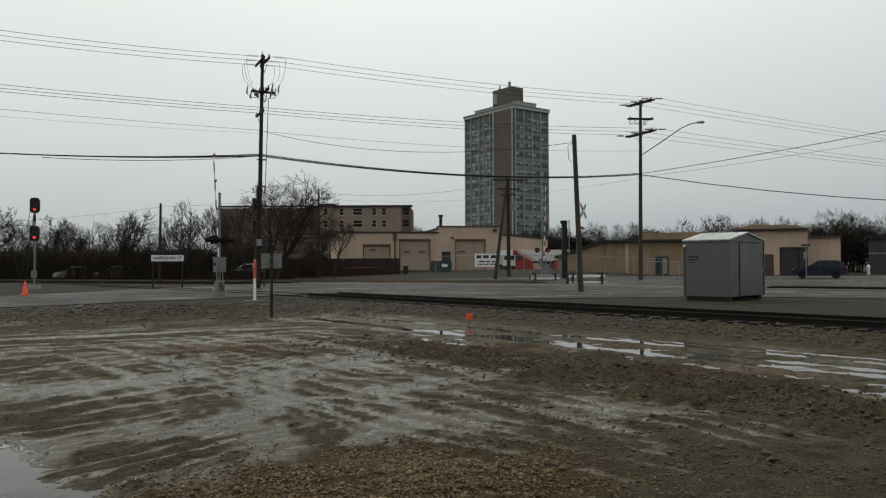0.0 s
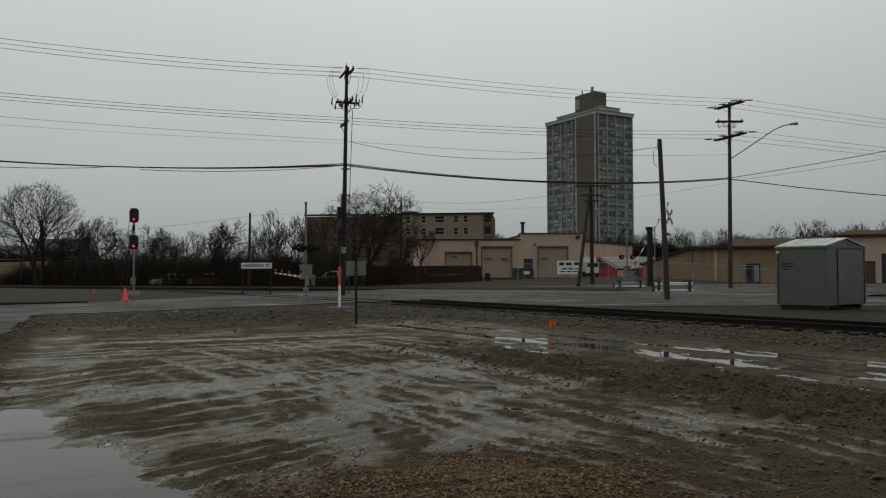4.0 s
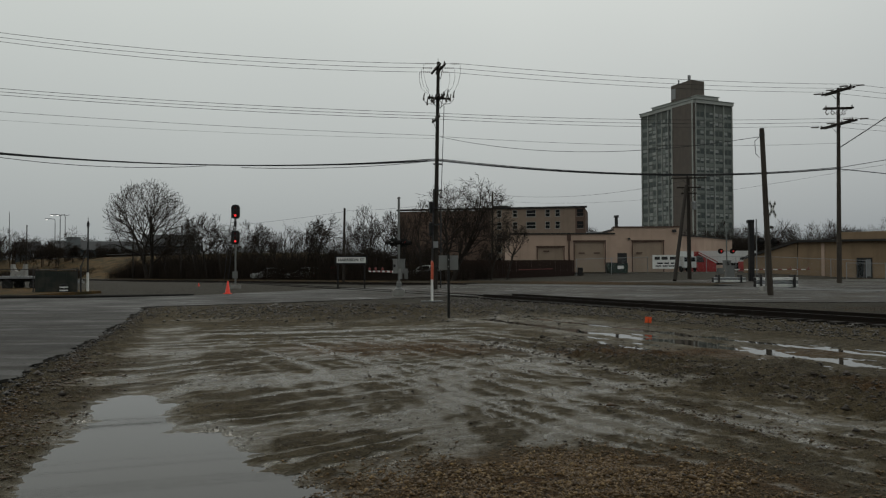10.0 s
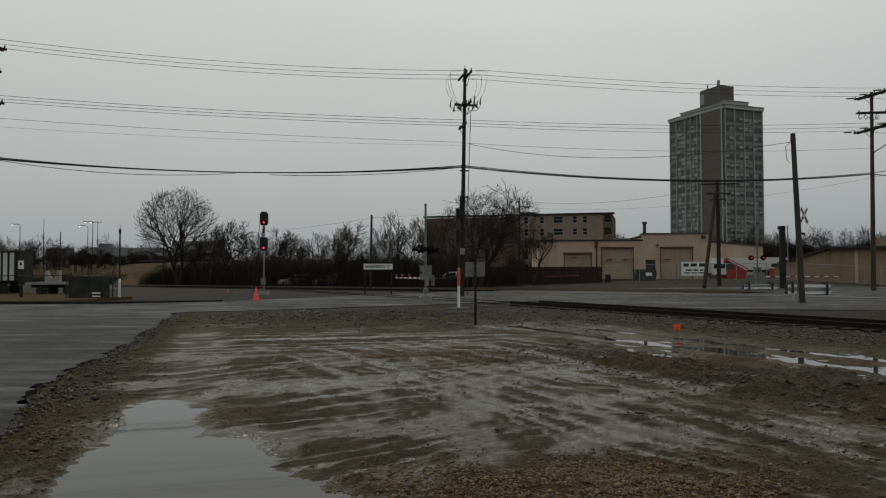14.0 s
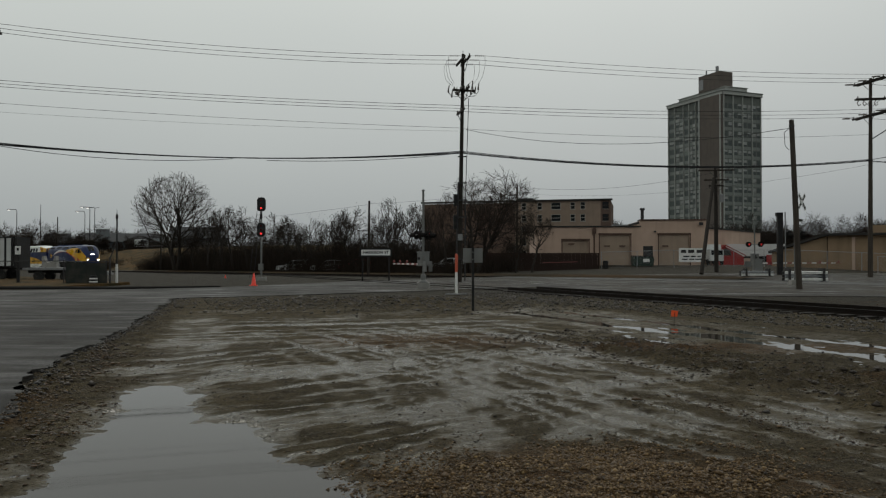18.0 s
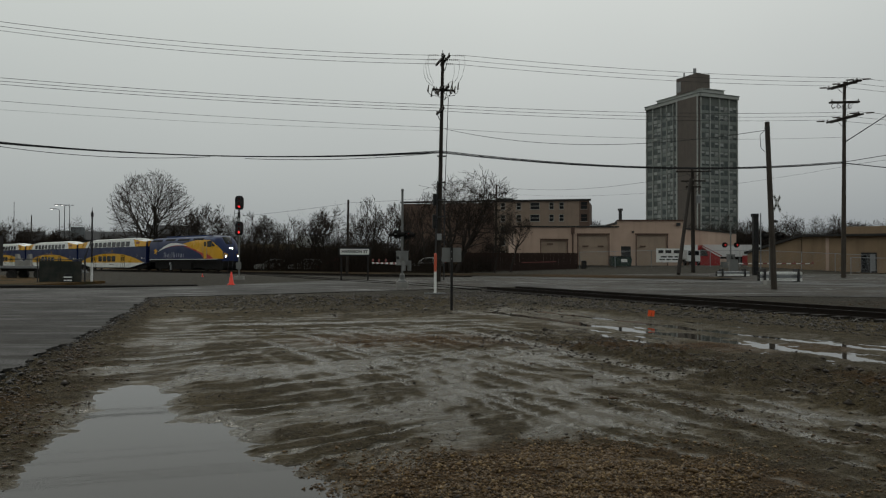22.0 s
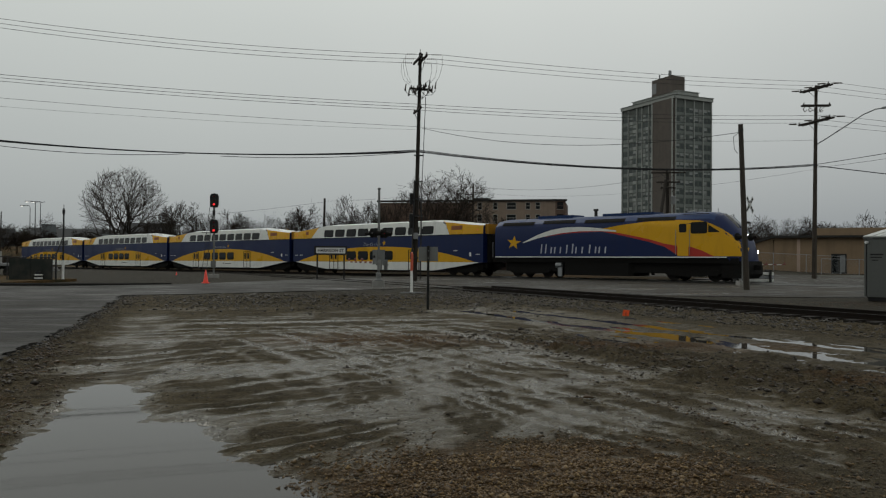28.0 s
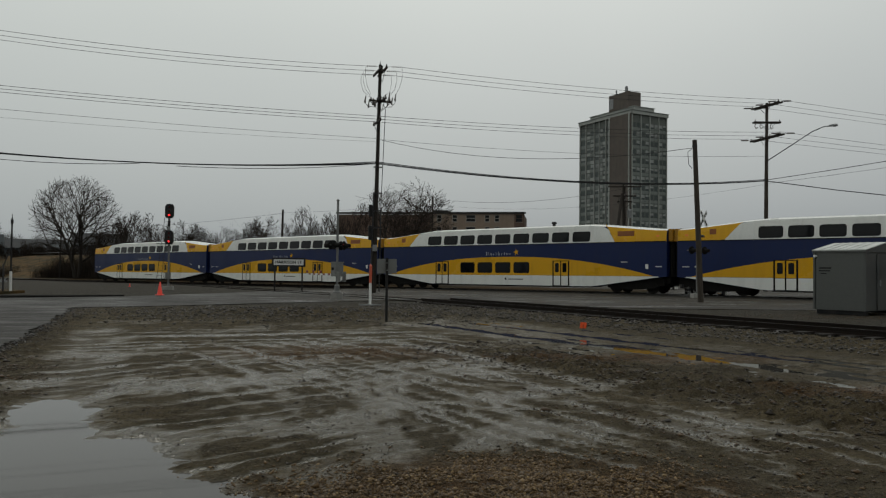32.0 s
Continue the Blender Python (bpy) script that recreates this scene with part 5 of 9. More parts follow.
def bogie(parent, x, base, wheel_r, axles):
    fr = Shape()
    for sgn in (-1, 1):
        fr.prism([(-base / 2 - 0.6, wheel_r + 0.05), (-base / 2 - 0.3, wheel_r + 0.22), (base / 2 + 0.3, wheel_r + 0.22), (base / 2 + 0.6, wheel_r + 0.05), (base / 2 + 0.3, wheel_r - 0.12), (0.5, wheel_r - 0.2), (-0.5, wheel_r - 0.2), (-base / 2 - 0.3, wheel_r - 0.12)], sgn * 1.12 - 0.08, sgn * 1.12 + 0.08)
    fr.box((0, 0, wheel_r + 0.1), (0.7, 2.2, 0.3))
    b = part("bogie", fr, UNDER, parent, at=pose(x, 0, 0))
    wheel = Shape()
    wheel.m = pose(0, 0, 0, 90, 0, 0)
    for y in (-0.7525, 0.7525):
        wheel.lathe([(0.10, -0.07), (wheel_r * 0.8, -0.06), (wheel_r * 0.82, -0.03), (wheel_r + 0.025, -0.04), (wheel_r + 0.025, -0.02), (wheel_r, 0.0), (wheel_r, 0.07), (wheel_r * 0.85, 0.07), (wheel_r * 0.8, 0.03), (0.10, 0.05)] if y > 0 else
                    [(0.10, -0.05), (wheel_r * 0.8, -0.03), (wheel_r * 0.85, -0.07), (wheel_r, -0.07), (wheel_r, 0.0), (wheel_r + 0.025, 0.02), (wheel_r + 0.025, 0.04), (wheel_r * 0.82, 0.03), (wheel_r * 0.8, 0.06), (0.10, 0.07)], 20, (0, 0, -y))
    wheel.tube((0, 0, -0.75), (0, 0, 0.75), 0.08)
    me = wheel.mesh("wheelset", STEEL, True)
    for k in range(axles):
        part("wheelset", me, STEEL, b, at=pose((k / (axles - 1) - 0.5) * base, 0, wheel_r + 0.02))
    for sgn in (-1, 1):
        for k in (-1, 1):
            sp = Shape()
            for c in range(4):
                sp.tube((k * 0.35, sgn * 1.1, wheel_r - 0.1 + 0.08 * c), (k * 0.35, sgn * 1.1, wheel_r - 0.02 + 0.08 * c), 0.12, 0.10, 8)
            part("spring", sp, UNDER, b)
    return b


CL = 25.9


def coach_roof(x):
    return float(np.interp(x, [0.3, 1.0, 4.8, 6.0, 20.0, 21.1, 24.9, 25.6], [4.20, 4.22, 4.60, 4.68, 4.68, 4.60, 4.22, 4.20]))


def coach_half(x, z):
    """Half the coach's width at a height: upright sides, the upper deck leaning in."""
    return 1.475 if z < 3.36 else 1.475 - 0.13 * ((z - 3.36) / 1.0) ** 1.4


def coach_skirt(x):
    return float(np.interp(x, [0.3, 1.0, 5.6, 20.2, 24.9, 25.6], [1.12, 1.05, 0.40, 0.40, 1.05, 1.12]))


def coach_arc(x):
    u = abs(x - 12.95) / 11.7
    return max(1.14, 2.47 - 1.33 * u ** 2.3)


def build_coach(label, cab=False):
    """A double-deck coach; x runs forward, the rail is z = 0."""
    top = thing("passenger_coach", pose(0, 0, 0), label, "train coach", "coaches of the train")
    xs = span(0.35, 25.55, 60)
    body = Shape()
    ring = lambda x: [(-1.475, coach_skirt(x)), (-1.475, 3.36), (-coach_half(x, (3.36 + coach_roof(x)) / 2), (3.36 + coach_roof(x)) / 2), (-coach_half(x, coach_roof(x) - 0.16), coach_roof(x) - 0.16), (-0.72, coach_roof(x) - 0.03), (0, coach_roof(x)),
                      (0.72, coach_roof(x) - 0.03), (coach_half(x, coach_roof(x) - 0.16), coach_roof(x) - 0.16), (coach_half(x, (3.36 + coach_roof(x)) / 2), (3.36 + coach_roof(x)) / 2), (1.475, 3.36), (1.475, coach_skirt(x))]
    n = 11
    vs = [(x, y, z) for x in xs for y, z in ring(x)]
    fs = [(i * n + k, i * n + (k + 1) % n, (i + 1) * n + (k + 1) % n, (i + 1) * n + k) for i in range(len(xs) - 1) for k in range(n)]
    fs += [tuple(range(n - 1, -1, -1)), tuple(range((len(xs) - 1) * n, len(xs) * n))]
    part("body", body.add(vs, fs), BLUE, top, smooth=True)
    roof = Shape()
    vs = [(x, y, z + 0.008) for x in xs for y, z in ring(x)[3:8]]
    part("roof", roof.add(vs, [(i * 5 + k, (i + 1) * 5 + k, (i + 1) * 5 + k + 1, i * 5 + k + 1) for i in range(len(xs) - 1) for k in range(4)]), WHITE, top, smooth=True)
    half = coach_half
    for side in (-1, 1):
        eave = lambda x: coach_roof(x) - 0.15
        part("upper_panel", surface(Shape(), span(3.3, 21.9, 40), band(lambda x: 3.37, lambda x: min(eave(x), 3.372 + max(0, x - 3.3) * 1.05, 3.372 + max(0, 21.9 - x) * 1.8)), half, side, 0.006), WHITE, top)
        part("end_panel", surface(Shape(), span(0.36, 4.35, 12), band(lambda x: max(3.37, 3.37 + (x - 3.3) * 1.05), eave), half, side, 0.006), YELLOW, top)
        part("end_panel", surface(Shape(), span(21.2, 25.54, 12), band(lambda x: max(3.37, 3.37 + (21.9 - x) * 1.8), eave), half, side, 0.006), YELLOW, top)
        part("lower_panel", surface(Shape(), span(1.3, 24.6, 44), band(lambda x: 1.13, coach_arc), half, side, 0.006), YELLOW, top)
        part("skirt", surface(Shape(), span(0.9, 25.0, 44), band(lambda x: coach_skirt(x) + 0.01, lambda x: 1.12), half, side, 0.006), WHITE, top)
        part("rain_strip", Shape().box((12.95, side * 1.487, 3.365), (25.1, 0.03, 0.045)), UNDER, top)
        for k in range(9):
            x = 5.36 + k * 1.668
            w = part("window", rounded(x, 3.50, x + 1.30, 4.10, 0.12, half, side, 0.012), DARK_GLASS, top)
            part("gasket", rounded(x - 0.05, 3.45, x + 1.35, 4.15, 0.15, half, side, 0.009), UNDER, w)
        for k in range(4):
            x = 8.75 + k * 1.668
            w = part("window", rounded(x, 1.33, x + 1.30, 2.03, 0.12, half, side, 0.012), DARK_GLASS, top)
            part("gasket", rounded(x - 0.05, 1.28, x + 1.35, 2.08, 0.15, half, side, 0.009), UNDER, w)
        for x in (6.2, 17.1):
            d = part("door", Shape().box((x + 0.65, side * 1.478, 1.29), (1.36, 0.04, 1.76)), UNDER, top)
            for k in range(2):
                lf = part("door_leaf", Shape().box((x + 0.34 + k * 0.62, side * 1.494, 1.62), (0.54, 0.03, 1.0), bevel=0.02), YELLOW, d)
                part("door_leaf", Shape().box((x + 0.34 + k * 0.62, side * 1.494, 0.77), (0.54, 0.03, 0.66), bevel=0.02), WHITE, d)
                part("pane", rounded(x + 0.18 + k * 0.62, 1.36, x + 0.50 + k * 0.62, 2.0, 0.06, half, side, 0.042), DARK_GLASS, lf)
            part("step", Shape().box((x + 0.65, side * 1.45, 0.36), (1.45, 0.3, 0.06)), UNDER, d)
        part("vent", Shape().box((22.7, side * (half(0, 3.92) + 0.012), 3.92), (1.2, 0.03, 0.34)), VENT_RED, top)
        part("vent", Shape().box((2.6, side * (half(0, 3.9) + 0.012), 3.9), (0.4, 0.03, 0.34)), VENT_RED, top)
        for x in (0.95, 24.95):
            part("marker_light", Shape().box((x, side * (half(0, 3.72) + 0.015), 3.72), (0.2, 0.04, 0.12)), AMBER, top)
        word_bars(top, 11.15 if side < 0 else 12.3, 2.58, 2.3, 0.26, half, side, 0.010)
        part("star_emblem", star(13.95 if side < 0 else 11.8, 2.80, 0.26, half, side, 0.010), YELLOW, top)
        for x in (0.9, 1.7, 22.6, 24.2, 25.0):
            part("decal", Shape().box((x, side * 1.482, 1.75 if x not in (22.6,) else 2.05), (0.45 if x != 24.2 else 0.2, 0.012, 0.05 if x != 24.2 else 0.3)), WHITE, top)
        part("operator_marks", Shape().box((13.0, side * 1.486, 0.86), (0.14, 0.012, 0.14)).box((13.9, side * 1.486, 0.84), (1.3, 0.012, 0.06)), UNDER, top)
    under = Shape().box((12.95, 0, 0.75), (24.6, 2.3, 0.5)).box((12.95, 0, 0.45), (13.0, 2.6, 0.25)).box((0.6, 0, 0.9), (0.6, 2.0, 0.5)).box((25.3, 0, 0.9), (0.6, 2.0, 0.5))
    part("underframe", under, UNDER, top)
    for x in (0.19, 25.71):
        part("end_hood", Shape().box((x, 0, 3.76), (0.34, 2.5, 0.78), bevel=0.06), END_OCHRE, top, "ochre hood over the gangway")
        part("gangway", Shape().box((x, 0, 2.2), (0.30, 2.2, 2.2), bevel=0.12), UNDER, top)
    part("coupler", Shape().box((0.15, 0, 0.85), (0.5, 0.35, 0.3)), UNDER, top)
    part("coupler", Shape().box((25.75, 0, 0.85), (0.5, 0.35, 0.3)), UNDER, top)
    bogie(top, 2.9, 2.6, 0.46, 2)
    bogie(top, 23.0, 2.6, 0.46, 2)
    for y in (-0.6, 0.6):
        part("cab_window", Shape().box((0.34, y, 3.0), (0.03, 0.7, 0.7)), DARK_GLASS, top)
    return top


LOCO_L = 21.3


def loco_roof(x):
    return float(np.interp(x, [0.9, 1.1, 17.6, 18.2, 18.8, 19.3, 19.8, 20.1, 20.27, 20.36, 20.42], [4.30, 4.42, 4.42, 4.40, 4.20, 3.72, 3.16, 2.72, 2.25, 1.85, 1.60]))


def loco_wide(x):
    return float(np.interp(x, [0.9, 17.4, 18.6, 19.4, 19.9, 20.2, 20.42], [1.52, 1.52, 1.48, 1.38, 1.24, 1.08, 0.94]))


def loco_half(x, z):
    top, w = loco_roof(x), loco_wide(x)
    t = max(0.0, (z - (top - 0.75)) / 0.75)
    return w * (1 - 0.42 * min(t, 1.0) ** 2)


def build_loco():
    """The streamlined diesel locomotive; x runs forward from its rear coupler."""
    top = thing("locomotive", pose(0, 0, 0), "blue and yellow diesel locomotive with a white swoosh and star", "locomotive")
    xs = span(0.9, 17.5, 24) + [17.9, 18.2, 18.5, 18.8, 19.05, 19.3, 19.55, 19.8, 19.95, 20.1, 20.18, 20.27, 20.32, 20.36, 20.42]
    n = 15

    def ring(x, off=0.0):
        t, lo = loco_roof(x), 1.5 if x < 19.5 else 1.25
        zs = [lo, lo + (t - 0.75 - lo) * 0.5, t - 0.75, t - 0.45, t - 0.2, t - 0.06]
        left = [(-(loco_half(x, z) + off), z) for z in zs]
        return left + [(-0.45 * loco_wide(x), t), (0, t + 0.02), (0.45 * loco_wide(x), t)] + [(-y, z) for y, z in left[::-1]]

    vs = [(x, y, z) for x in xs for y, z in ring(x)]
    fs = [(i * n + k, i * n + (k + 1) % n, (i + 1) * n + (k + 1) % n, (i + 1) * n + k) for i in range(len(xs) - 1) for k in range(n)]
    fs += [tuple(range(n - 1, -1, -1)), tuple(range((len(xs) - 1) * n, len(xs) * n))]
    part("body", Shape().add(vs, fs), BLUE, top, smooth=True)
    cap = Shape()
    rows = [ring(x, 0.006) for x in xs if x < 18.6]
    cx = [x for x in xs if x < 18.6]
    vs = [(x, y, z + 0.006) for x, r in zip(cx, rows) for y, z in r[3:12]]
    part("roof", cap.add(vs, [(i * 9 + k, (i + 1) * 9 + k, (i + 1) * 9 + k + 1, i * 9 + k + 1) for i in range(len(cx) - 1) for k in range(8)]), LOCO_ROOF, top, smooth=True)
    half = loco_half
    itp = lambda a, b: (lambda x: float(np.interp(x, a, b)))
    for side in (-1, 1):
        yt = itp([10.3, 12.0, 13.95, 16.0, 17.6, 18.3, 18.9, 19.4, 19.8, 20.05, 20.3], [3.47, 3.72, 3.90, 3.95, 3.86, 3.66, 3.36, 3.04, 2.70, 2.42, 2.12])
        yb = itp([10.3, 11.84, 13.95, 15.2, 16.0, 17.0, 17.7, 18.5, 20.2], [3.42, 3.18, 2.76, 2.42, 2.28, 2.20, 1.98, 1.60, 1.60])
        part("cab_panel", surface(Shape(), span(10.3, 20.34, 60), band(yb, yt, 6), half, side, 0.006), YELLOW, top, smooth=True)
        rt = yb
        rb = itp([8.5, 10.3, 11.84, 13.95, 15.2, 16.2, 17.2, 18.2, 18.5], [3.46, 3.34, 3.05, 2.58, 2.22, 1.62, 1.58, 1.58, 1.585])
        part("red_stripe", surface(Shape(), span(10.3, 18.5, 40), band(rb, rt, 2), half, side, 0.006), LOCO_RED, top)
        wt_ = itp([3.6, 5.0, 6.2, 7.3, 8.6, 10.0, 11.6], [2.62, 3.18, 3.50, 3.66, 3.68, 3.58, 3.36])
        wb = itp([3.6, 5.0, 6.2, 7.3, 8.6, 10.0, 11.6], [2.57, 2.92, 3.14, 3.28, 3.36, 3.34, 3.28])
        part("swoosh", surface(Shape(), span(3.6, 11.6, 40), band(wb, wt_, 2), half, side, 0.009), WHITE, top)
        rl = itp([5.6, 7.3, 8.6, 10.5], [3.00, 3.21, 3.28, 3.30])
        rh = itp([5.6, 7.3, 8.6, 10.5], [3.02, 3.28, 3.36, 3.34])
        part("red_stripe", surface(Shape(), span(5.6, 10.5, 20), band(rl, rh, 1), half, side, 0.009), LOCO_RED, top)
        part("star_emblem", star(2.75, 2.62, 0.55, half, side, 0.010, -8, 1.25), YELLOW, top)
        word_bars(top, 5.15, 1.80, 5.75, 0.68, half, side, 0.010)
        part("sill_stripe", surface(Shape(), span(0.95, 19.3, 20), band(lambda x: 1.505, lambda x: 1.575, 1), half, side, 0.012), WHITE, top)
        w = part("cab_window", rounded(17.05, 3.08, 18.05, 3.72, 0.10, half, side, 0.016), DARK_GLASS, top)
        part("quarter_light", surface(Shape(), span(18.15, 18.85, 5), band(lambda x: 3.10, lambda x: 3.60 - 0.66 * (x - 18.15)), half, side, 0.016), DARK_GLASS, top)
        part("gasket", rounded(17.0, 3.03, 18.10, 3.77, 0.13, half, side, 0.012), UNDER, w)
        d = part("cab_door", surface(Shape(), span(16.1, 16.85, 4), band(lambda x: 1.62, lambda x: 3.82, 6), half, side, 0.014), YELLOW, top)
        part("pane", rounded(16.22, 3.12, 16.72, 3.68, 0.08, half, side, 0.022), DARK_GLASS, d)
        part("grab_rail", Shape().tube((16.0, side * 1.57, 1.7), (16.0, side * 1.57, 3.3), 0.02).tube((16.95, side * 1.57, 1.7), (16.95, side * 1.57, 3.3), 0.02), GALVANISED, d)
        for a, b, z in ((9.0, 12.2, 4.02), (13.1, 15.9, 4.02), (1.6, 4.6, 4.0), (5.4, 8.2, 4.06)):
            part("grille", surface(Shape(), span(a, b, 4), band(lambda x: z - 0.10, lambda x: z + 0.16, 2), half, side, 0.02), UNDER, top)
        for x in (1.3, 1.7):
            part("handrail", Shape().tube((x - 0.75, side * 1.35, 1.5), (x - 0.75, side * 1.35, 2.7), 0.025), GALVANISED, top)
        dl = part("ditch_light", Shape().tube((19.9, side * 0.86, 1.90), (20.34, side * 0.86, 1.88), 0.10, 0.115, 14, False), UNDER, top, "black lamp housing")
        part("lens", Shape().tube((20.27, side * 0.86, 1.884), (20.325, side * 0.86, 1.88), 0.10, 0.10, 14), LAMP_WHITE, dl, "lit round lens")
        part("window_mullion", Shape().box((17.2, side * 1.2, 4.3), (1.8, 0.04, 0.04)), UNDER, top)
    ws = Shape()
    pts = [(x, y) for x in span(18.62, 19.62, 6) for y in (-0.95, -0.45, 0.0, 0.45, 0.95)]
    vs = [(x + 0.012, y * (loco_wide(x) / 1.47) * 0.97, loco_roof(x) + (0.03 if abs(y) < 0.9 else -0.20)) for x, y in pts]
    part("windshield", ws.add(vs, [(i * 5 + k, (i + 1) * 5 + k, (i + 1) * 5 + k + 1, i * 5 + k + 1) for i in range(6) for k in range(4)]), DARK_GLASS, top, smooth=True)
    part("windshield_post", Shape().tube((18.62, 0, loco_roof(18.62) + 0.05), (19.62, 0, loco_roof(19.62) + 0.05), 0.05), BLUE, top)
    for y in (-0.14, 0.14):
        hl = part("headlight", Shape().tube((19.7, y, 2.97), (20.10, y, 2.87), 0.115, 0.115, 14, False), UNDER, top, "black lamp housing")
        part("lens", Shape().tube((20.03, y, 2.888), (20.085, y, 2.875), 0.10, 0.10, 14), LAMP_WHITE, hl, "lit round lens")
    part("pilot", Shape().prism([(18.9, 0.25), (20.2, 0.22), (20.5, 0.5), (20.42, 1.3), (18.9, 1.3)], -1.25, 1.25), UNDER, top)
    part("coupler", Shape().box((20.65, 0, 0.9), (0.5, 0.3, 0.3)), UNDER, top)
    part("coupler", Shape().box((0.25, 0, 0.9), (0.7, 0.3, 0.3)), UNDER, top)
    part("underframe", Shape().box((10.3, 0, 1.32), (19.4, 2.7, 0.34)), UNDER, top)
    # added black block, no known part: it darkens the open space under the body
    part("underbody_filler", Shape().box((10.3, 0, 0.86), (17.4, 2.2, 0.75), bevel=0.1), UNDER, top)
    part("fuel_tank", Shape().box((9.9, 0, 0.72), (5.6, 2.7, 0.95), bevel=0.25), UNDER, top)
    part("air_tank", Shape().tube((6.5, -1.2, 0.95), (7.0, -1.2, 0.95), 0.22, 0.22, 12).box((6.85, -1.28, 0.6), (0.35, 0.1, 0.9)), GALVANISED, top)
    part("rear_platform", Shape().box((0.65, 0, 1.42), (0.7, 2.6, 0.12)), UNDER, top)
    part("exhaust_hood", Shape().box((6.0, 0, 4.5), (3.2, 1.6, 0.2), bevel=0.1).box((12.0, 0, 4.5), (4.0, 1.5, 0.16), bevel=0.1), LOCO_ROOF, top)
    part("antenna", Shape().box((17.0, 0, 4.5), (0.5, 0.3, 0.14), bevel=0.05).tube((18.0, 0.3, 4.38), (18.0, 0.3, 4.7), 0.02), GALVANISED, top)
    part("horn", Shape().tube((16.2, -0.3, 4.5), (16.7, -0.3, 4.52), 0.04, 0.08).tube((16.2, -0.1, 4.5), (16.7, -0.1, 4.52), 0.04, 0.08), GALVANISED, top)
    bogie(top, 4.0, 2.8, 0.50, 2)
    bogie(top, 16.9, 2.8, 0.50, 2)
    return top


loco = build_loco()
coach_front = build_coach("double-deck coach in blue, yellow and white, coupled behind the locomotive")
coach_second = copy_thing(coach_front, pose(0, 0, 0))
coach_third = copy_thing(coach_front, pose(0, 0, 0))
cab_car = copy_thing(coach_front, pose(0, 0, 0))
tagged(coach_second, "second double-deck coach in blue, yellow and white")
tagged(coach_third, "third double-deck coach in blue, yellow and white")
tagged(cab_car, "rearmost double-deck coach in blue, yellow and white")

# ---- poles, wires, signals and crossing gear ----
def insulator(sh, x, y, z, r=0.06, h=0.16):
    sh.lathe([(r * 0.4, 0), (r, h * 0.2), (r * 0.6, h * 0.45), (r * 0.95, h * 0.6), (r * 0.4, h)], 8, (x, y, z))


def cross_arm(parent, z, length, turn, drop=0.0, n_ins=3, double=False, x0=0.0, pin=0.0):
    """A wooden arm on a pole with its pins; turn in degrees about the pole, whose head leans by pin."""
    a = part("crossarm", Shape().box((x0, -0.16, 0), (length, 0.10, 0.13), bevel=0.01), POLE_WOOD, parent, at=pose(pin, 0, z, 0, drop, turn))
    if double:
        part("crossarm", Shape().box((x0, 0.16, 0), (length, 0.10, 0.13), bevel=0.01), POLE_WOOD, parent, at=pose(pin, 0, z, 0, drop, turn))
    br = Shape().tube((0.7 + x0, -0.18, -0.05), (0.05, -0.14, -0.65), 0.02, 0.02, 5).tube((-0.7 + x0, -0.18, -0.05), (-0.05, -0.14, -0.65), 0.02, 0.02, 5)
    part("brace", br, DARK_METAL, a)
    for k in range(n_ins):
        x = x0 + (k / max(n_ins - 1, 1) - 0.5) * (length - 0.25)
        sh = Shape()
        insulator(sh, x, -0.16, 0.07)
        part("insulator", sh, PORCELAIN, a)
    return a


def utility_pole(x, y, zt, lean=(0, 0), r0=0.19, r1=0.12, label="weathered dark wooden utility pole", z0=None, wood=None):
    z0 = float(lie(x, y)) - 0.1 if z0 is None else z0
    h = zt - z0
    top = thing("utility_pole", pose(x, y, z0), label, "utility pole")
    n = 6
    pts = [(lean[0] * i / n, lean[1] * i / n, h * i / n) for i in range(n + 1)]
    part("post", Shape().path(pts, [r0 + (r1 - r0) * i / n for i in range(n + 1)], 12), wood or POLE_WOOD, top, smooth=True)
    return top, h, z0


def wire(name, a, b, sag, r, label, group="overhead wires"):
    return solid(name, Shape().path(sag_line(a, b, sag), r, 5), WIRE, label, "wire", group)


# the pole by the crossing: dead-end arms, cutouts, risers
pole_a, ha, za = utility_pole(1.32, 50.3, 14.75, (0.26, 0), 0.165, 0.10, "tall dark utility pole with crossarms, cutouts and cable risers")
pt = 0.25
cross_arm(pole_a, 14.30 - za, 2.5, 101, 0, 3, True, pin=pt)
cross_arm(pole_a, 12.40 - za, 2.1, 101, 0, 4, True, pin=pt)
cross_arm(pole_a, 12.35 - za, 1.5, 14, 0, 4, pin=pt)
cross_arm(pole_a, 11.0 - za, 2.1, -79, 0, 3, pin=pt)
part("pin", Shape().tube((pt, 0, ha - 0.05), (pt, 0, ha + 0.22), 0.02), DARK_METAL, pole_a)
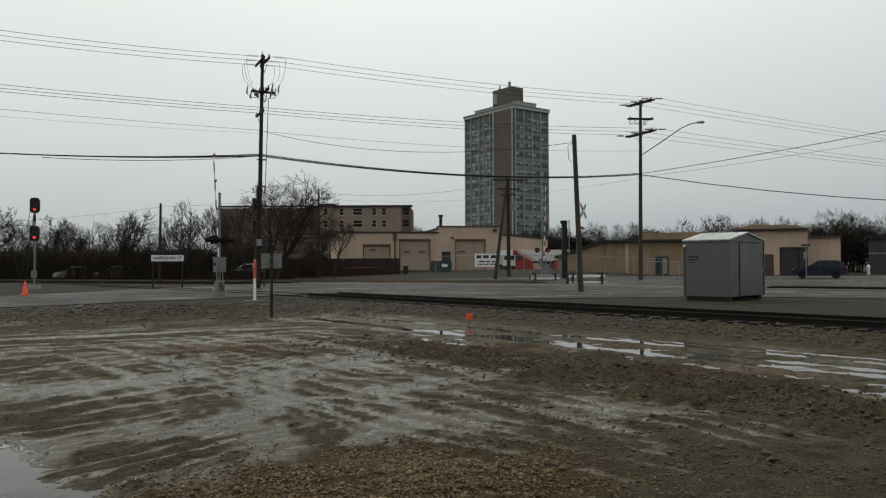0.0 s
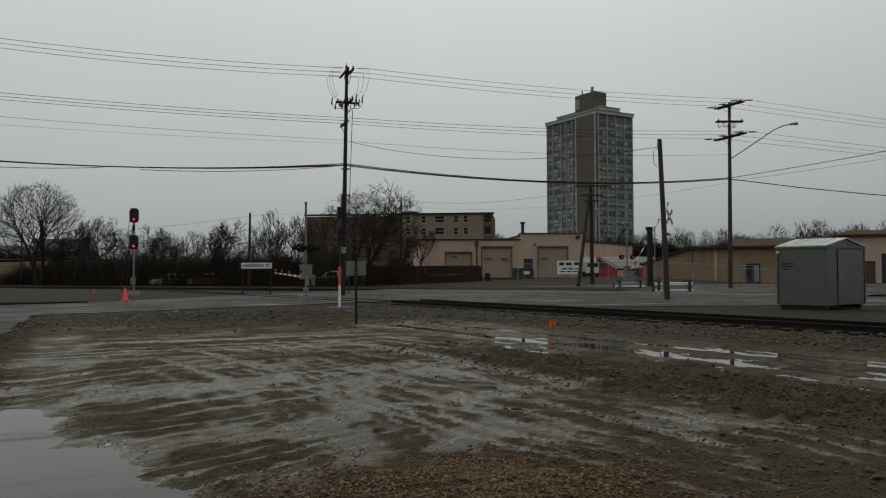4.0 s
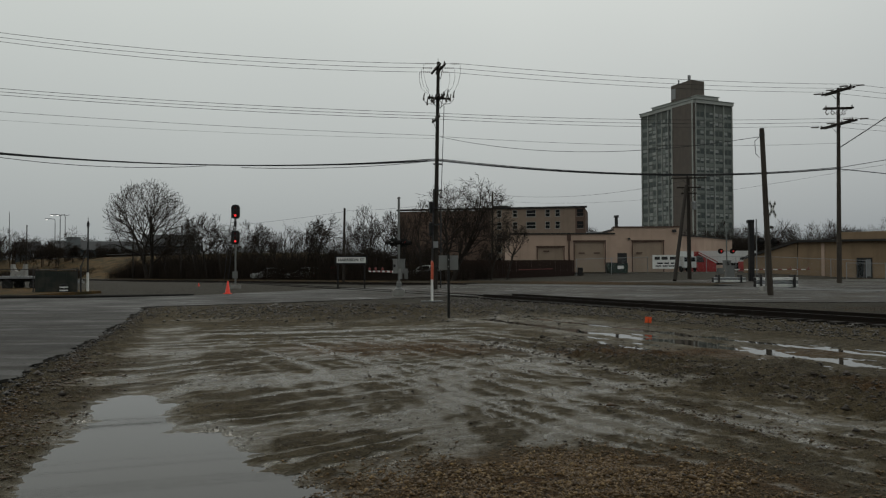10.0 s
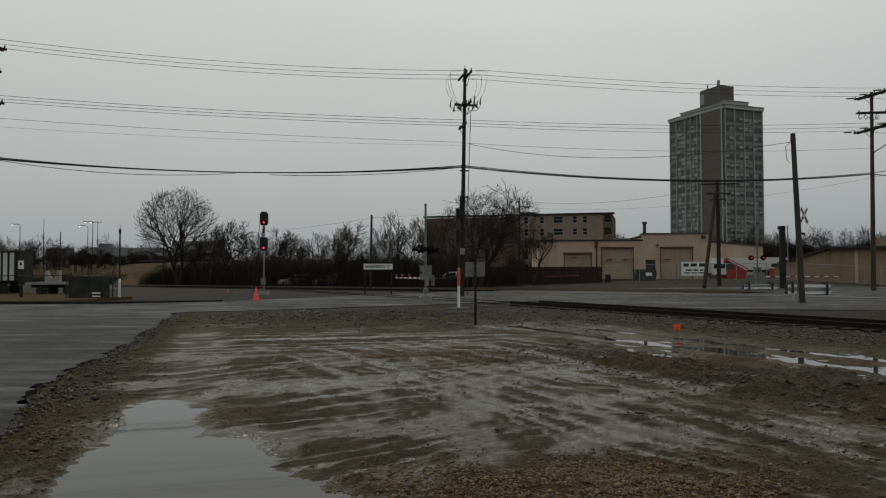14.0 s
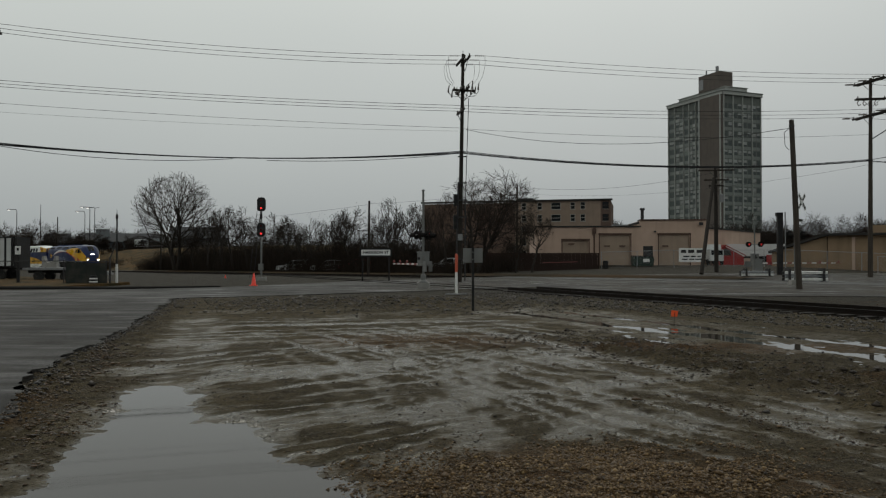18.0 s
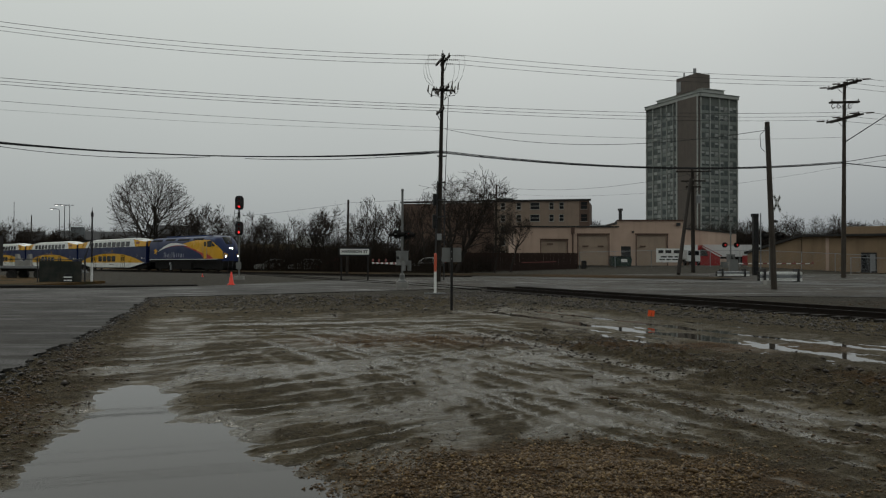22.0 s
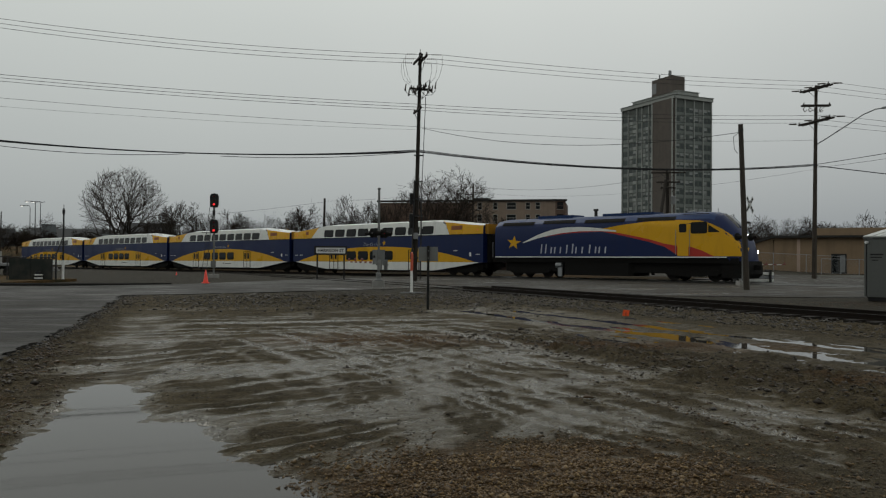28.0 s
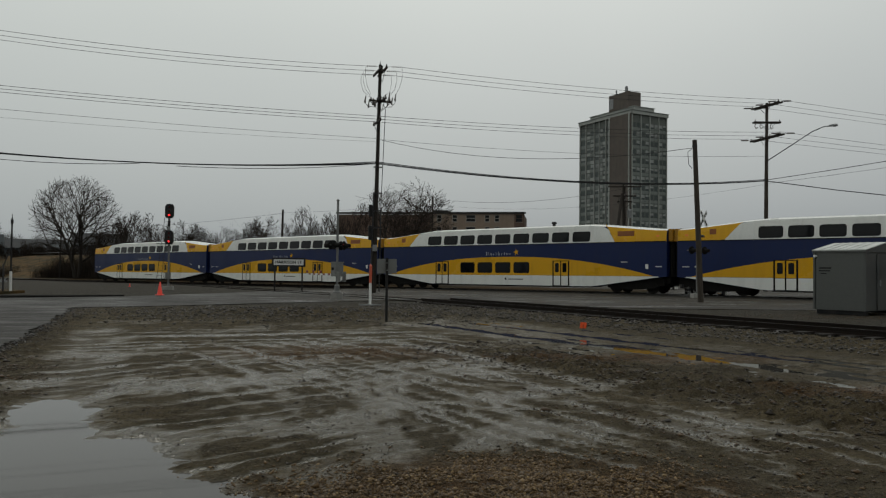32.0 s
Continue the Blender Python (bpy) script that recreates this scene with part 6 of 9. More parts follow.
# dead-end strings on both sides of the top arms, by the phase's place along the arm
for k, u in enumerate((1.1, 0.0, -1.1)):
    ex, ey = pt - u * math.cos(radians(101)), -u * math.sin(radians(101))
    for sgn in (-1, 1):
        x0, x1 = ex + sgn * (0.55 - 0.12 * k), ex + sgn * (1.15 - 0.08 * k)
        zz = 14.36 - za
        sh = Shape().tube((ex + sgn * 0.05, ey, zz), (x0, ey, zz), 0.012, 0.012, 5)
        for q in range(5):
            sh.tube((x0 + (x1 - x0) * q / 5, ey, zz), (x0 + (x1 - x0) * (q + 0.55) / 5, ey, zz), 0.065, 0.03, 8)
        part("dead_end", sh, PORCELAIN, pole_a)
        part("jumper", Shape().path([(x1, ey, zz), (x1 + sgn * 0.02, ey * 0.9, zz - 0.6), (x1 - sgn * 0.12, ey * 0.6, zz - 1.2), (x1 - sgn * (0.35 + 0.1 * k), ey * 0.4, zz - 1.62)], 0.012, 4), WIRE, pole_a)
for i, (dx, dy, z) in enumerate(((-0.95, -0.2, 12.35), (-0.72, 0.3, 12.15), (-0.45, -0.3, 12.2), (0.5, -0.3, 12.2), (0.78, 0.1, 12.35), (0.62, 0.4, 12.75), (-0.3, -0.5, 12.05), (1.0, 0.2, 12.6))):
    sh = Shape().tube((dx + pt, dy, z - za), (dx + pt + 0.05, dy + 0.05, z - za + 0.32), 0.045, 0.035, 8)
    insulator(sh, dx + pt, dy, z - za - 0.16, 0.07, 0.2)
    part("cutout", sh, PORCELAIN, pole_a)
for sgn in (-1, 1):
    part("cutout_loop", Shape().path([(pt + sgn * 1.0, -0.1, 12.3 - za), (pt + sgn * 0.75, -0.25, 11.98 - za), (pt + sgn * 0.35, -0.2, 11.95 - za), (pt + sgn * 0.08, -0.1, 12.2 - za)], 0.018, 5), WIRE, pole_a)
part("riser", Shape().tube((0.36, -0.16, 0.2), (0.40, -0.12, 5.6), 0.045, 0.045, 8).tube((0.40, -0.12, 5.6), (0.62, -0.12, 12.0), 0.022, 0.022, 6), DARK_METAL, pole_a)
part("riser", Shape().tube((-0.22, -0.1, 0.2), (-0.06, -0.12, 6.6), 0.05, 0.05, 8), DARK_METAL, pole_a)
for z in (1.6, 3.0, 4.3, 5.4, 6.5, 8.2):
    part("standoff", Shape().box((0.2, -0.2, z), (0.6, 0.12, 0.08)), DARK_METAL, pole_a)
part("equipment_box", Shape().lathe([(0.03, 0.0), (0.12, 0.05), (0.13, 0.7), (0.1, 0.78), (0.03, 0.8)], 12, (-0.24, -0.12, 5.0)), BLACK_METAL, pole_a)
part("equipment_box", Shape().lathe([(0.03, 0.0), (0.12, 0.05), (0.13, 0.85), (0.1, 0.93), (0.03, 0.95)], 12, (-0.26, -0.12, 3.5)), BLACK_METAL, pole_a)
part("meter_box", Shape().box((0.05, -0.3, 3.0), (0.3, 0.2, 0.4), bevel=0.03), GREY_METAL, pole_a)

# the pole at the far corner, with three arms and the street lamp
pole_c, hc, zc = utility_pole(34.0, 61.2, 15.75, (0.15, 0.0), 0.20, 0.12, "tall wooden utility pole with three crossarms and a street lamp", wood=POLE_GREY)
for z, ln, turn, n in ((15.5, 3.3, -78, 4), (14.1, 2.25, -8, 3), (12.8, 4.0, -83, 4)):
    cross_arm(pole_c, z - zc, ln, turn, 0, n, True, pin=0.13)
for z, offs in ((15.6, (-1.45, 0.0, 1.45)), (12.9, (-1.8, 0.0, 1.8))):
    for u in offs:
        for sgn in (-1, 1):
            x0, y0 = 0.15 + 0.2 * u, -u
            part("dead_end", Shape().tube((x0, y0, z - zc), (x0 + sgn * 0.3, y0 - sgn * 0.1, z - zc), 0.015, 0.015, 5).tube((x0 + sgn * 0.3, y0 - sgn * 0.1, z - zc), (x0 + sgn * 0.85, y0 - sgn * 0.25, z - zc), 0.07, 0.05, 8), PORCELAIN, pole_c)
for k in range(4):
    x = -0.85 + 0.45 * k
    part("cutout", Shape().path([(x, -0.1, 14.0 - zc), (x - 0.14, -0.1, 13.75 - zc), (x, -0.1, 13.55 - zc), (x + 0.16, -0.1, 13.7 - zc)], 0.035, 6), PORCELAIN, pole_c)
lp = [(0.15, 0, 10.9 - zc), (1.6, -0.9, 12.0 - zc), (3.0, -1.8, 13.1 - zc), (3.7, -2.25, 13.45 - zc), (4.2, -2.6, 13.5 - zc)]
arm = part("lamp_arm", Shape().path(lp, 0.05, 8), GALVANISED, pole_c)
lh = Shape()
lh.m = pose(4.45, -2.75, 13.5 - zc, 0, -6, -32)
lh.lathe([(0.02, -0.1), (0.16, -0.08), (0.2, 0.0), (0.14, 0.1), (0.02, 0.14)], 10)
lh.box((-0.2, 0, 0.04), (0.5, 0.24, 0.14), bevel=0.05)
part("lamp_head", lh, GREY_METAL, arm)

# cut-off leaning pole with a hook at its head
pole_b, hb, zb = utility_pole(17.03, 36.71, 8.05, (-0.28, 0.1), 0.145, 0.112, "short leaning wooden pole, cut off at the top", wood=POLE_GREY)
part("hook", Shape().path([(-0.36, -0.05, hb - 0.35), (-0.55, -0.1, hb - 0.5), (-0.72, -0.1, hb - 0.65), (-0.68, -0.1, hb - 1.25), (-0.5, -0.1, hb - 1.45)], 0.014, 5), WIRE, pole_b)
part("band", Shape().tube((-0.27, 0.1, hb - 0.35), (-0.275, 0.1, hb - 0.25), 0.13, 0.13, 12), DARK_METAL, pole_b)

# braced pole before the garages
pole_d, hd, zd = utility_pole(25.9, 72.5, 10.0, (-0.05, 0), 0.20, 0.15, "dark wooden pole with a slanting brace pole")
part("brace_pole", Shape().tube((-2.9, -4.4, 0.05), (-0.25, -0.1, 8.9), 0.18, 0.14, 10), POLE_WOOD, pole_d, smooth=True)
for z, ln in ((9.75, 3.2), (8.85, 2.2), (8.3, 1.4)):
    cross_arm(pole_d, z - zd, ln, -12, 0, 3)
part("transformer", Shape().lathe([(0.05, 0), (0.22, 0.03), (0.24, 0.7), (0.2, 0.78), (0.05, 0.82)], 12, (0.4, -0.3, 6.6)), GREY_METAL, pole_d)

# the next pole along the street, at the lot's left
pole_l, hl, zl = utility_pole(-26.3, 44.2, 15.0, (0, 0), 0.2, 0.14, "tall wooden utility pole with two crossarms")
cross_arm(pole_l, 14.6 - zl, 2.8, 60, 0, 3, True)
cross_arm(pole_l, 13.3 - zl, 2.6, 75, 0, 2, True)
cross_arm(pole_l, 11.4 - zl, 2.6, 60, 0, 3, True)

# smaller poles beyond the line
for x, y, zt in ((-7.6, 84, 7.8), (10.2, 102, 11.3), (-46, 129, 8.6), (-89, 182, 11.4)):
    utility_pole(x, y, zt, (0.1, 0), 0.15, 0.11, "thin dark wooden pole behind the trees")

A_TOP = [(0.63, 49.22, 14.36), (0.50, 50.3, 14.36), (0.37, 51.38, 14.36)]
A_TOPR = [(2.93, 49.22, 14.36), (2.64, 50.3, 14.36), (2.35, 51.38, 14.36)]
A_MID = [(1.52, 49.36, 11.22), (1.40, 50.3, 11.22), (1.25, 51.24, 11.22)]
C_TOP = [(34.45, 59.75, 15.72), (34.1, 61.2, 15.72), (33.8, 62.6, 15.72)]
C_MID = [(34.4, 59.4, 13.0), (34.1, 61.2, 13.0), (33.85, 63.0, 13.0)]
for i in range(3):
    wire("power_line", (-26.4, 43.0 + 1.1 * i, 14.75), A_TOP[i], 0.45, 0.013, "thin bare overhead power line")
    wire("power_line", A_TOPR[i], C_TOP[i], 0.3, 0.013, "thin bare overhead power line")
    wire("power_line", C_TOP[i], (95 + i, 70 + 1.4 * i, 13.5), 0.3, 0.013, "thin bare overhead power line")
    wire("power_line", (-26.4, 43.2 + 1.0 * i, 11.55), A_MID[i], 0.2, 0.013, "thin bare overhead power line")
    wire("power_line", A_MID[i], C_MID[i], 0.3, 0.013, "thin bare overhead power line")
    wire("power_line", C_MID[i], (95 + i, 70 + 1.4 * i, 11.2), 0.3, 0.013, "thin bare overhead power line")
wire("power_line", (-26.2, 44.2, 10.4), (1.4, 50.3, 9.95), 0.15, 0.010, "thin overhead neutral wire")
wire("power_line", (1.5, 50.3, 9.9), (34.1, 61.2, 11.3), 0.4, 0.010, "thin overhead neutral wire")
wire("power_line", (-26.2, 44.2, 9.9), (1.4, 50.3, 9.75), 0.2, 0.006, "thin overhead neutral wire")
wire("service_wire", (1.75, 50.3, 9.85), (16.68, 36.75, 7.65), 0.85, 0.014, "thin service wire between two poles")
for k, (dz, sg) in enumerate(((0.0, 0.78), (0.07, 0.86), (-0.06, 0.72))):
    wire("cable", (-26.2, 44.2, 8.12 + dz), (1.36, 50.2, 8.35 + dz), sg * 0.8, 0.027, "black bundled telephone cable", "telephone cables")
    wire("cable", (1.5, 50.2, 8.35 + dz), (34.0, 61.0, 9.25 + dz), 0.55 + sg * 0.25, 0.026, "black bundled telephone cable", "telephone cables")
wire("cable", (-26.2, 44.2, 8.1), (-12.5, 47.2, 7.55), 0.45, 0.018, "black slack telephone cable", "telephone cables")
wire("cable", (-10.5, 47.6, 7.5), (1.36, 50.2, 8.3), 0.22, 0.018, "black slack telephone cable", "telephone cables")
wire("cable", (34.1, 61.1, 9.2), (95, 22, 8.6), 3.4, 0.036, "black telephone cable overhead", "telephone cables")
wire("cable", (34.1, 61.1, 9.3), (60, 30.0, 14.3), 0.5, 0.026, "black telephone cable overhead", "telephone cables")
wire("cable", (34.1, 61.1, 9.0), (60, 31.0, 13.2), 0.5, 0.012, "thin black telephone wire", "telephone cables")
wire("service_wire", (10.3, 102, 11.0), (26.0, 72.5, 9.6), 0.9, 0.014, "thin dark service wire overhead")
wire("service_wire", (-7.6, 84, 7.5), (10.2, 102, 10.9), 0.4, 0.012, "thin dark service wire overhead")
wire("service_wire", (-45.9, 129, 7.6), (-7.6, 84, 7.4), 0.5, 0.012, "thin dark service wire overhead")
wire("service_wire", (10.3, 102, 10.2), (33.9, 61.2, 8.9), 1.2, 0.008, "thin dark service wire overhead")


def flasher(parent, x, z, face, lit, size=0.12):
    """A crossing lamp with its black background disc and hood."""
    lp_ = part("flasher", Shape().tube((0, 0.02, 0), (0, 0.05, 0), size * 1.9, size * 1.9, 18), MATT_BLACK, parent, at=pose(x, -0.13, z, 0, 0, face))
    part("hood", Shape().tube((0, -0.30, -0.02), (0, 0.01, 0.0), size * 0.8, size * 1.05, 14, False).tube((0, 0.05, 0), (0, 0.2, 0), size * 0.9, size * 0.6, 12), MATT_BLACK, lp_)
    part("lens", Shape().tube((0, 0.0, 0), (0, 0.03, 0), size * 0.92, size * 0.92, 16), LAMP_RED_DIM if lit else LENS_DARK, lp_, "lit red lens" if lit else "dark red lens")
    return lp_


def gate_arm(parent, length):
    """A tapered striped arm with its lamps; it points along +x when it is down."""
    a = new("gate_arm")
    a.parent = parent
    n = int(length / 0.45)
    base = part("counterweight", Shape().box((-0.75, -0.14, -0.1), (0.5, 0.05, 0.5), bevel=0.03).box((-0.75, 0.14, -0.1), (0.5, 0.05, 0.5), bevel=0.03).box((-0.3, -0.14, 0), (0.9, 0.03, 0.10)).box((-0.3, 0.14, 0), (0.9, 0.03, 0.10)), SILVER_PAINT, a)
    for k in range(n):
        w = 0.11 - 0.05 * k / n
        part("arm_stripe", Shape().box((0.15 + (k + 0.5) * length / n, 0, 0), (length / n, 0.04, w)), WHITE_PAINT if k % 2 else ARM_RED, a)
    for f in (0.5, 0.75, 0.98):
        part("arm_lamp", Shape().lathe([(0.02, 0), (0.06, 0.02), (0.06, 0.12), (0.02, 0.15)], 8, (0.15 + length * f, 0, 0.06)), ARM_RED, a)
    return a


def crossing_gate(x, y, face, arm_turn, arm_len, label, crossbuck=True, height=4.8, lit=(True, False)):
    """A level-crossing mast: foundation, mast, flashers, crossbuck, gate machine and arm."""
    z = float(lie(x, y)) + 0.02
    top = thing("crossing_gate", pose(x, y, z), label, "crossing gate", "crossing gates")
    part("foundation", Shape().box((0, 0, 0.12), (0.6, 0.6, 0.3), bevel=0.04), CONCRETE, top)
    part("junction_base", Shape().lathe([(0.22, 0.25), (0.22, 0.32), (0.13, 0.40), (0.13, 0.62), (0.075, 0.70)], 12), SILVER_PAINT, top)
    part("mast", Shape().tube((0, 0, 0.6), (0, 0, height), 0.06, 0.055, 12).lathe([(0.09, height), (0.07, height + 0.06), (0.01, height + 0.1)], 10), SILVER_PAINT, top)
    for k in range(9):
        part("rung", Shape().box((0.0, 0.0, 2.9 + k * 0.21), (0.22, 0.03, 0.03), face), SILVER_PAINT, top)
    f = part("light_arm", Shape().tube((-0.75, 0, 0), (0.75, 0, 0), 0.03), SILVER_PAINT, top, at=pose(0, 0, 2.62, 0, 0, face))
    flasher(f, -0.5, 0, 0, lit[0])
    flasher(f, 0.5, 0, 0, lit[1])
    f2 = part("light_arm", Shape().tube((-0.75, 0, 0), (0.75, 0, 0), 0.03), SILVER_PAINT, top, at=pose(0, 0, 2.62, 0, 0, face + 180))
    flasher(f2, -0.5, 0, 0, lit[1])
    flasher(f2, 0.5, 0, 0, lit[0])
    if crossbuck:
        for a in (45, -45):
            part("crossbuck", Shape().box((0, -0.1, 0), (1.2, 0.02, 0.22)), WHITE_PAINT, top, "white crossed boards", at=pose(0, 0, 4.1, 0, 0, face) @ pose(0, 0, 0, 0, a, 0))
    m = part("gate_machine", Shape().box((0.0, 0, 0), (0.62, 0.42, 0.66), bevel=0.05).box((0, 0, 0.36), (0.66, 0.46, 0.06), bevel=0.05), SILVER_PAINT, top, at=pose(0, 0, 1.42, 0, 0, arm_turn))
    part("hinge", Shape().tube((0, -0.3, 0.05), (0, 0.3, 0.05), 0.07, 0.07, 12).box((-0.05, -0.23, 0.12), (0.1, 0.03, 0.3)), DARK_METAL, m)
    arm = gate_arm(top, arm_len)
    return top, arm


gate_near, arm_near = crossing_gate(-0.77, 38.62, 62, 115, 5.6, "silver crossing signal mast with black lamps and a gate", crossbuck=False, lit=(False, True))
gate_far, arm_far = crossing_gate(27.4, 67.4, -10, 12, 7.8, "silver crossing signal mast with lit red lamps and gate", crossbuck=False, height=4.3, lit=(True, True))
# a third mast, with its crossbuck, behind the leaning pole
x3, y3 = 19.85, 43.3
mast3 = thing("crossing_signal", pose(x3, y3, float(lie(x3, y3)) + 0.03), "crossing signal mast with a white crossbuck and red lamps", "crossing signal")
part("foundation", Shape().box((0, 0, 0.1), (0.6, 0.6, 0.3), bevel=0.04), CONCRETE, mast3)
part("mast", Shape().tube((0, 0, 0.2), (0, 0, 5.0), 0.06, 0.055, 12), SILVER_PAINT, mast3)
for a in (45, -45):
    cb = part("crossbuck", Shape().box((0, -0.1 - 0.0003 * a, 0), (1.2, 0.02, 0.24)), WHITE_PAINT, mast3, "white crossed boards", at=pose(0.30, 0, 4.6, 0, 0, 40) @ pose(0, 0, 0, 0, a, 0))
    for k in range(5):
        if k != 2:
            part("text_bar", Shape().box((-0.44 + 0.22 * k, -0.114 - 0.0003 * a, 0), (0.16, 0.006, 0.12)), BLACK_METAL, cb)
la = part("light_arm", Shape().tube((-0.75, 0, 0), (0.75, 0, 0), 0.03), SILVER_PAINT, mast3, at=pose(0, 0, 2.75, 0, 0, 20))
flasher(la, -0.5, 0, 0, False)
flasher(la, 0.5, 0, 0, True, 0.12)
part("bell", Shape().lathe([(0.03, 0), (0.16, 0.02), (0.14, 0.12), (0.03, 0.16)], 12, (0.3, 0, 3.5)), BLACK_METAL, mast3)


def block_signal(x, y):
    """A railway signal mast with two red heads, ladder and relay box."""
    z = float(lie(x, y))
    top = thing("railway_signal", pose(x, y, z), "silver railway signal mast with two black heads showing red", "railway signal")
    part("foundation", Shape().box((0, 0, 0.1), (0.7, 0.7, 0.3), bevel=0.05), CONCRETE, top)
    part("mast", Shape().tube((0, 0, 0.2), (0, 0, 6.2), 0.07, 0.06, 12), SILVER_PAINT, top)
    part("relay_box", Shape().box((0, -0.15, 1.0), (0.34, 0.25, 0.5), bevel=0.03), SILVER_PAINT, top)
    ld = part("ladder", Shape().tube((-0.95, 0.3, 0.2), (-0.35, 0.3, 5.6), 0.018).tube((-0.62, 0.3, 0.2), (-0.1, 0.3, 5.6), 0.018), DARK_METAL, top)
    for k in range(15):
        u = k / 15
        part("rung", Shape().tube((-0.95 + 0.6 * u, 0.3, 0.3 + 5.3 * u), (-0.62 + 0.52 * u, 0.3, 0.3 + 5.3 * u), 0.012, 0.012, 5), DARK_METAL, ld)
    part("ladder_platform", Shape().box((-0.45, 0.25, 3.3), (0.9, 0.5, 0.04)).tube((-0.9, 0.2, 3.3), (-0.9, 0.2, 4.3), 0.015).tube((-0.9, 0.2, 4.3), (0, 0.2, 4.3), 0.015), DARK_METAL, top)
    for zc_ in (5.65, 3.75):
        hd_ = part("signal_head", Shape().prism([(-0.30, -0.32), (-0.2, -0.5), (0.2, -0.5), (0.30, -0.32), (0.30, 0.32), (0.2, 0.5), (-0.2, 0.5), (-0.30, 0.32)], -0.14, 0.10), BLACK_METAL, top, at=pose(0.03, -0.12, zc_))
        for k, zz in enumerate((0.30, 0.0, -0.28)):
            part("hood", Shape().path([(-0.12, -0.16, zz - 0.02), (-0.09, -0.16, zz + 0.09), (0, -0.16, zz + 0.13), (0.09, -0.16, zz + 0.09), (0.12, -0.16, zz - 0.02)], 0.018, 5), BLACK_METAL, hd_)
            part("lens", Shape().tube((0, -0.17, zz), (0, -0.14, zz), 0.075, 0.075, 14), LAMP_RED if k == 2 else LENS_DARK, hd_)
    part("number_plate", Shape().box((0, -0.1, 4.75), (0.18, 0.02, 0.4)), BLACK_METAL, top)


block_signal(-13.2, 58.0)


def station_board(x, y):
    """The white name board on two dark posts."""
    z = float(lie(x, y))
    top = thing("name_board", pose(x, y, z, 0, 0, 2), "white board reading HARRISON ST on two dark posts", "sign")
    for dx in (0.06, 1.86):
        part("post", Shape().box((dx, 0.05, 0.95), (0.10, 0.06, 2.0)), BLACK_METAL, top)
    part("board", Shape().box((0.96, 0, 1.98), (2.22, 0.05, 0.60), bevel=0.02), BLACK_METAL, top)
    bd = part("board_face", Shape().box((0.96, -0.03, 1.98), (1.96, 0.02, 0.38), bevel=0.01), WHITE_PAINT, top)
    cu = bpy.data.curves.new("lettering", "FONT")
    cu.body, cu.size, cu.align_x, cu.align_y = "HARRISON ST", 0.27, "CENTER", "CENTER"
    cu.extrude, cu.offset, cu.space_character = 0.003, 0.009, 1.05
    tx = new("lettering", cu)
    dg = bpy.context.evaluated_depsgraph_get()
    me = bpy.data.meshes.new_from_object(tx.evaluated_get(dg))
    bpy.data.objects.remove(tx)
    me.materials.clear()
    me.materials.append(BLACK_METAL)
    ob = part("lettering", me, BLACK_METAL, bd, at=pose(0.96, -0.045, 1.98, 90, 0, 0))
    return top


station_board(-5.25, 53.0)


def traffic_cone(x, y, h, label="orange traffic cone on the wet pavement"):
    z = float(lie(x, y)) + 0.035
    top = thing("traffic_cone", pose(x, y, z), label, "traffic cone", "traffic cones")
    part("base", Shape().box((0, 0, 0.02), (h * 0.55, h * 0.55, 0.04), bevel=0.03), ORANGE_PLASTIC, top)
    part("cone", Shape().lathe([(h * 0.21, 0.03), (h * 0.19, 0.08), (h * 0.05, h * 0.97), (h * 0.03, h)], 16), ORANGE_PLASTIC, top, smooth=True)


traffic_cone(-10.2, 43.0, 0.71)
traffic_cone(-18.2, 66.5, 0.28, "small orange marker cone near the rails")

# white marker post with an orange head, on a crossed base
mk_z = float(lie(0.7, 31.1)) + 0.02
marker = thing("marker_post", pose(0.7, 31.1, mk_z), "white marker post with an orange sleeve on crossed feet", "marker post")
part("post", Shape().tube((0, 0, 0.0), (0.0, 0, 0.98), 0.055, 0.055, 12), WHITE_PAINT, marker, smooth=True)
part("sleeve", Shape().tube((0, 0, 0.90), (0.01, 0, 1.56), 0.058, 0.058, 12).lathe([(0.058, 1.56), (0.04, 1.62), (0.01, 1.64)], 12), SLEEVE_ORANGE, marker, "dull orange plastic sleeve", smooth=True)
part("foot", Shape().box((0, 0, 0.03), (0.9, 0.08, 0.05), 12), GREY_METAL, marker)
part("foot", Shape().box((0.0, 0, 0.03), (0.08, 0.7, 0.05), 12), GREY_METAL, marker)

# the back of a small sign on a black post
sg_z = float(lie(0.94, 21.5))
sign = thing("road_sign", pose(0.94, 21.5, sg_z), "back of a grey sign panel on a black post", "sign")
part("post", Shape().box((0, 0, 0.85), (0.07, 0.05, 1.82)), BLACK_METAL, sign)
part("panel", Shape().box((0.0, 0.04, 1.53), (0.54, 0.012, 0.40), bevel=0.0), SILVER_PAINT, sign)
part("bolt", Shape().tube((0, -0.04, 1.62), (0, -0.02, 1.62), 0.015), GALVANISED, sign)
part("bolt", Shape().tube((0, -0.04, 1.42), (0, -0.02, 1.42), 0.015), GALVANISED, sign)

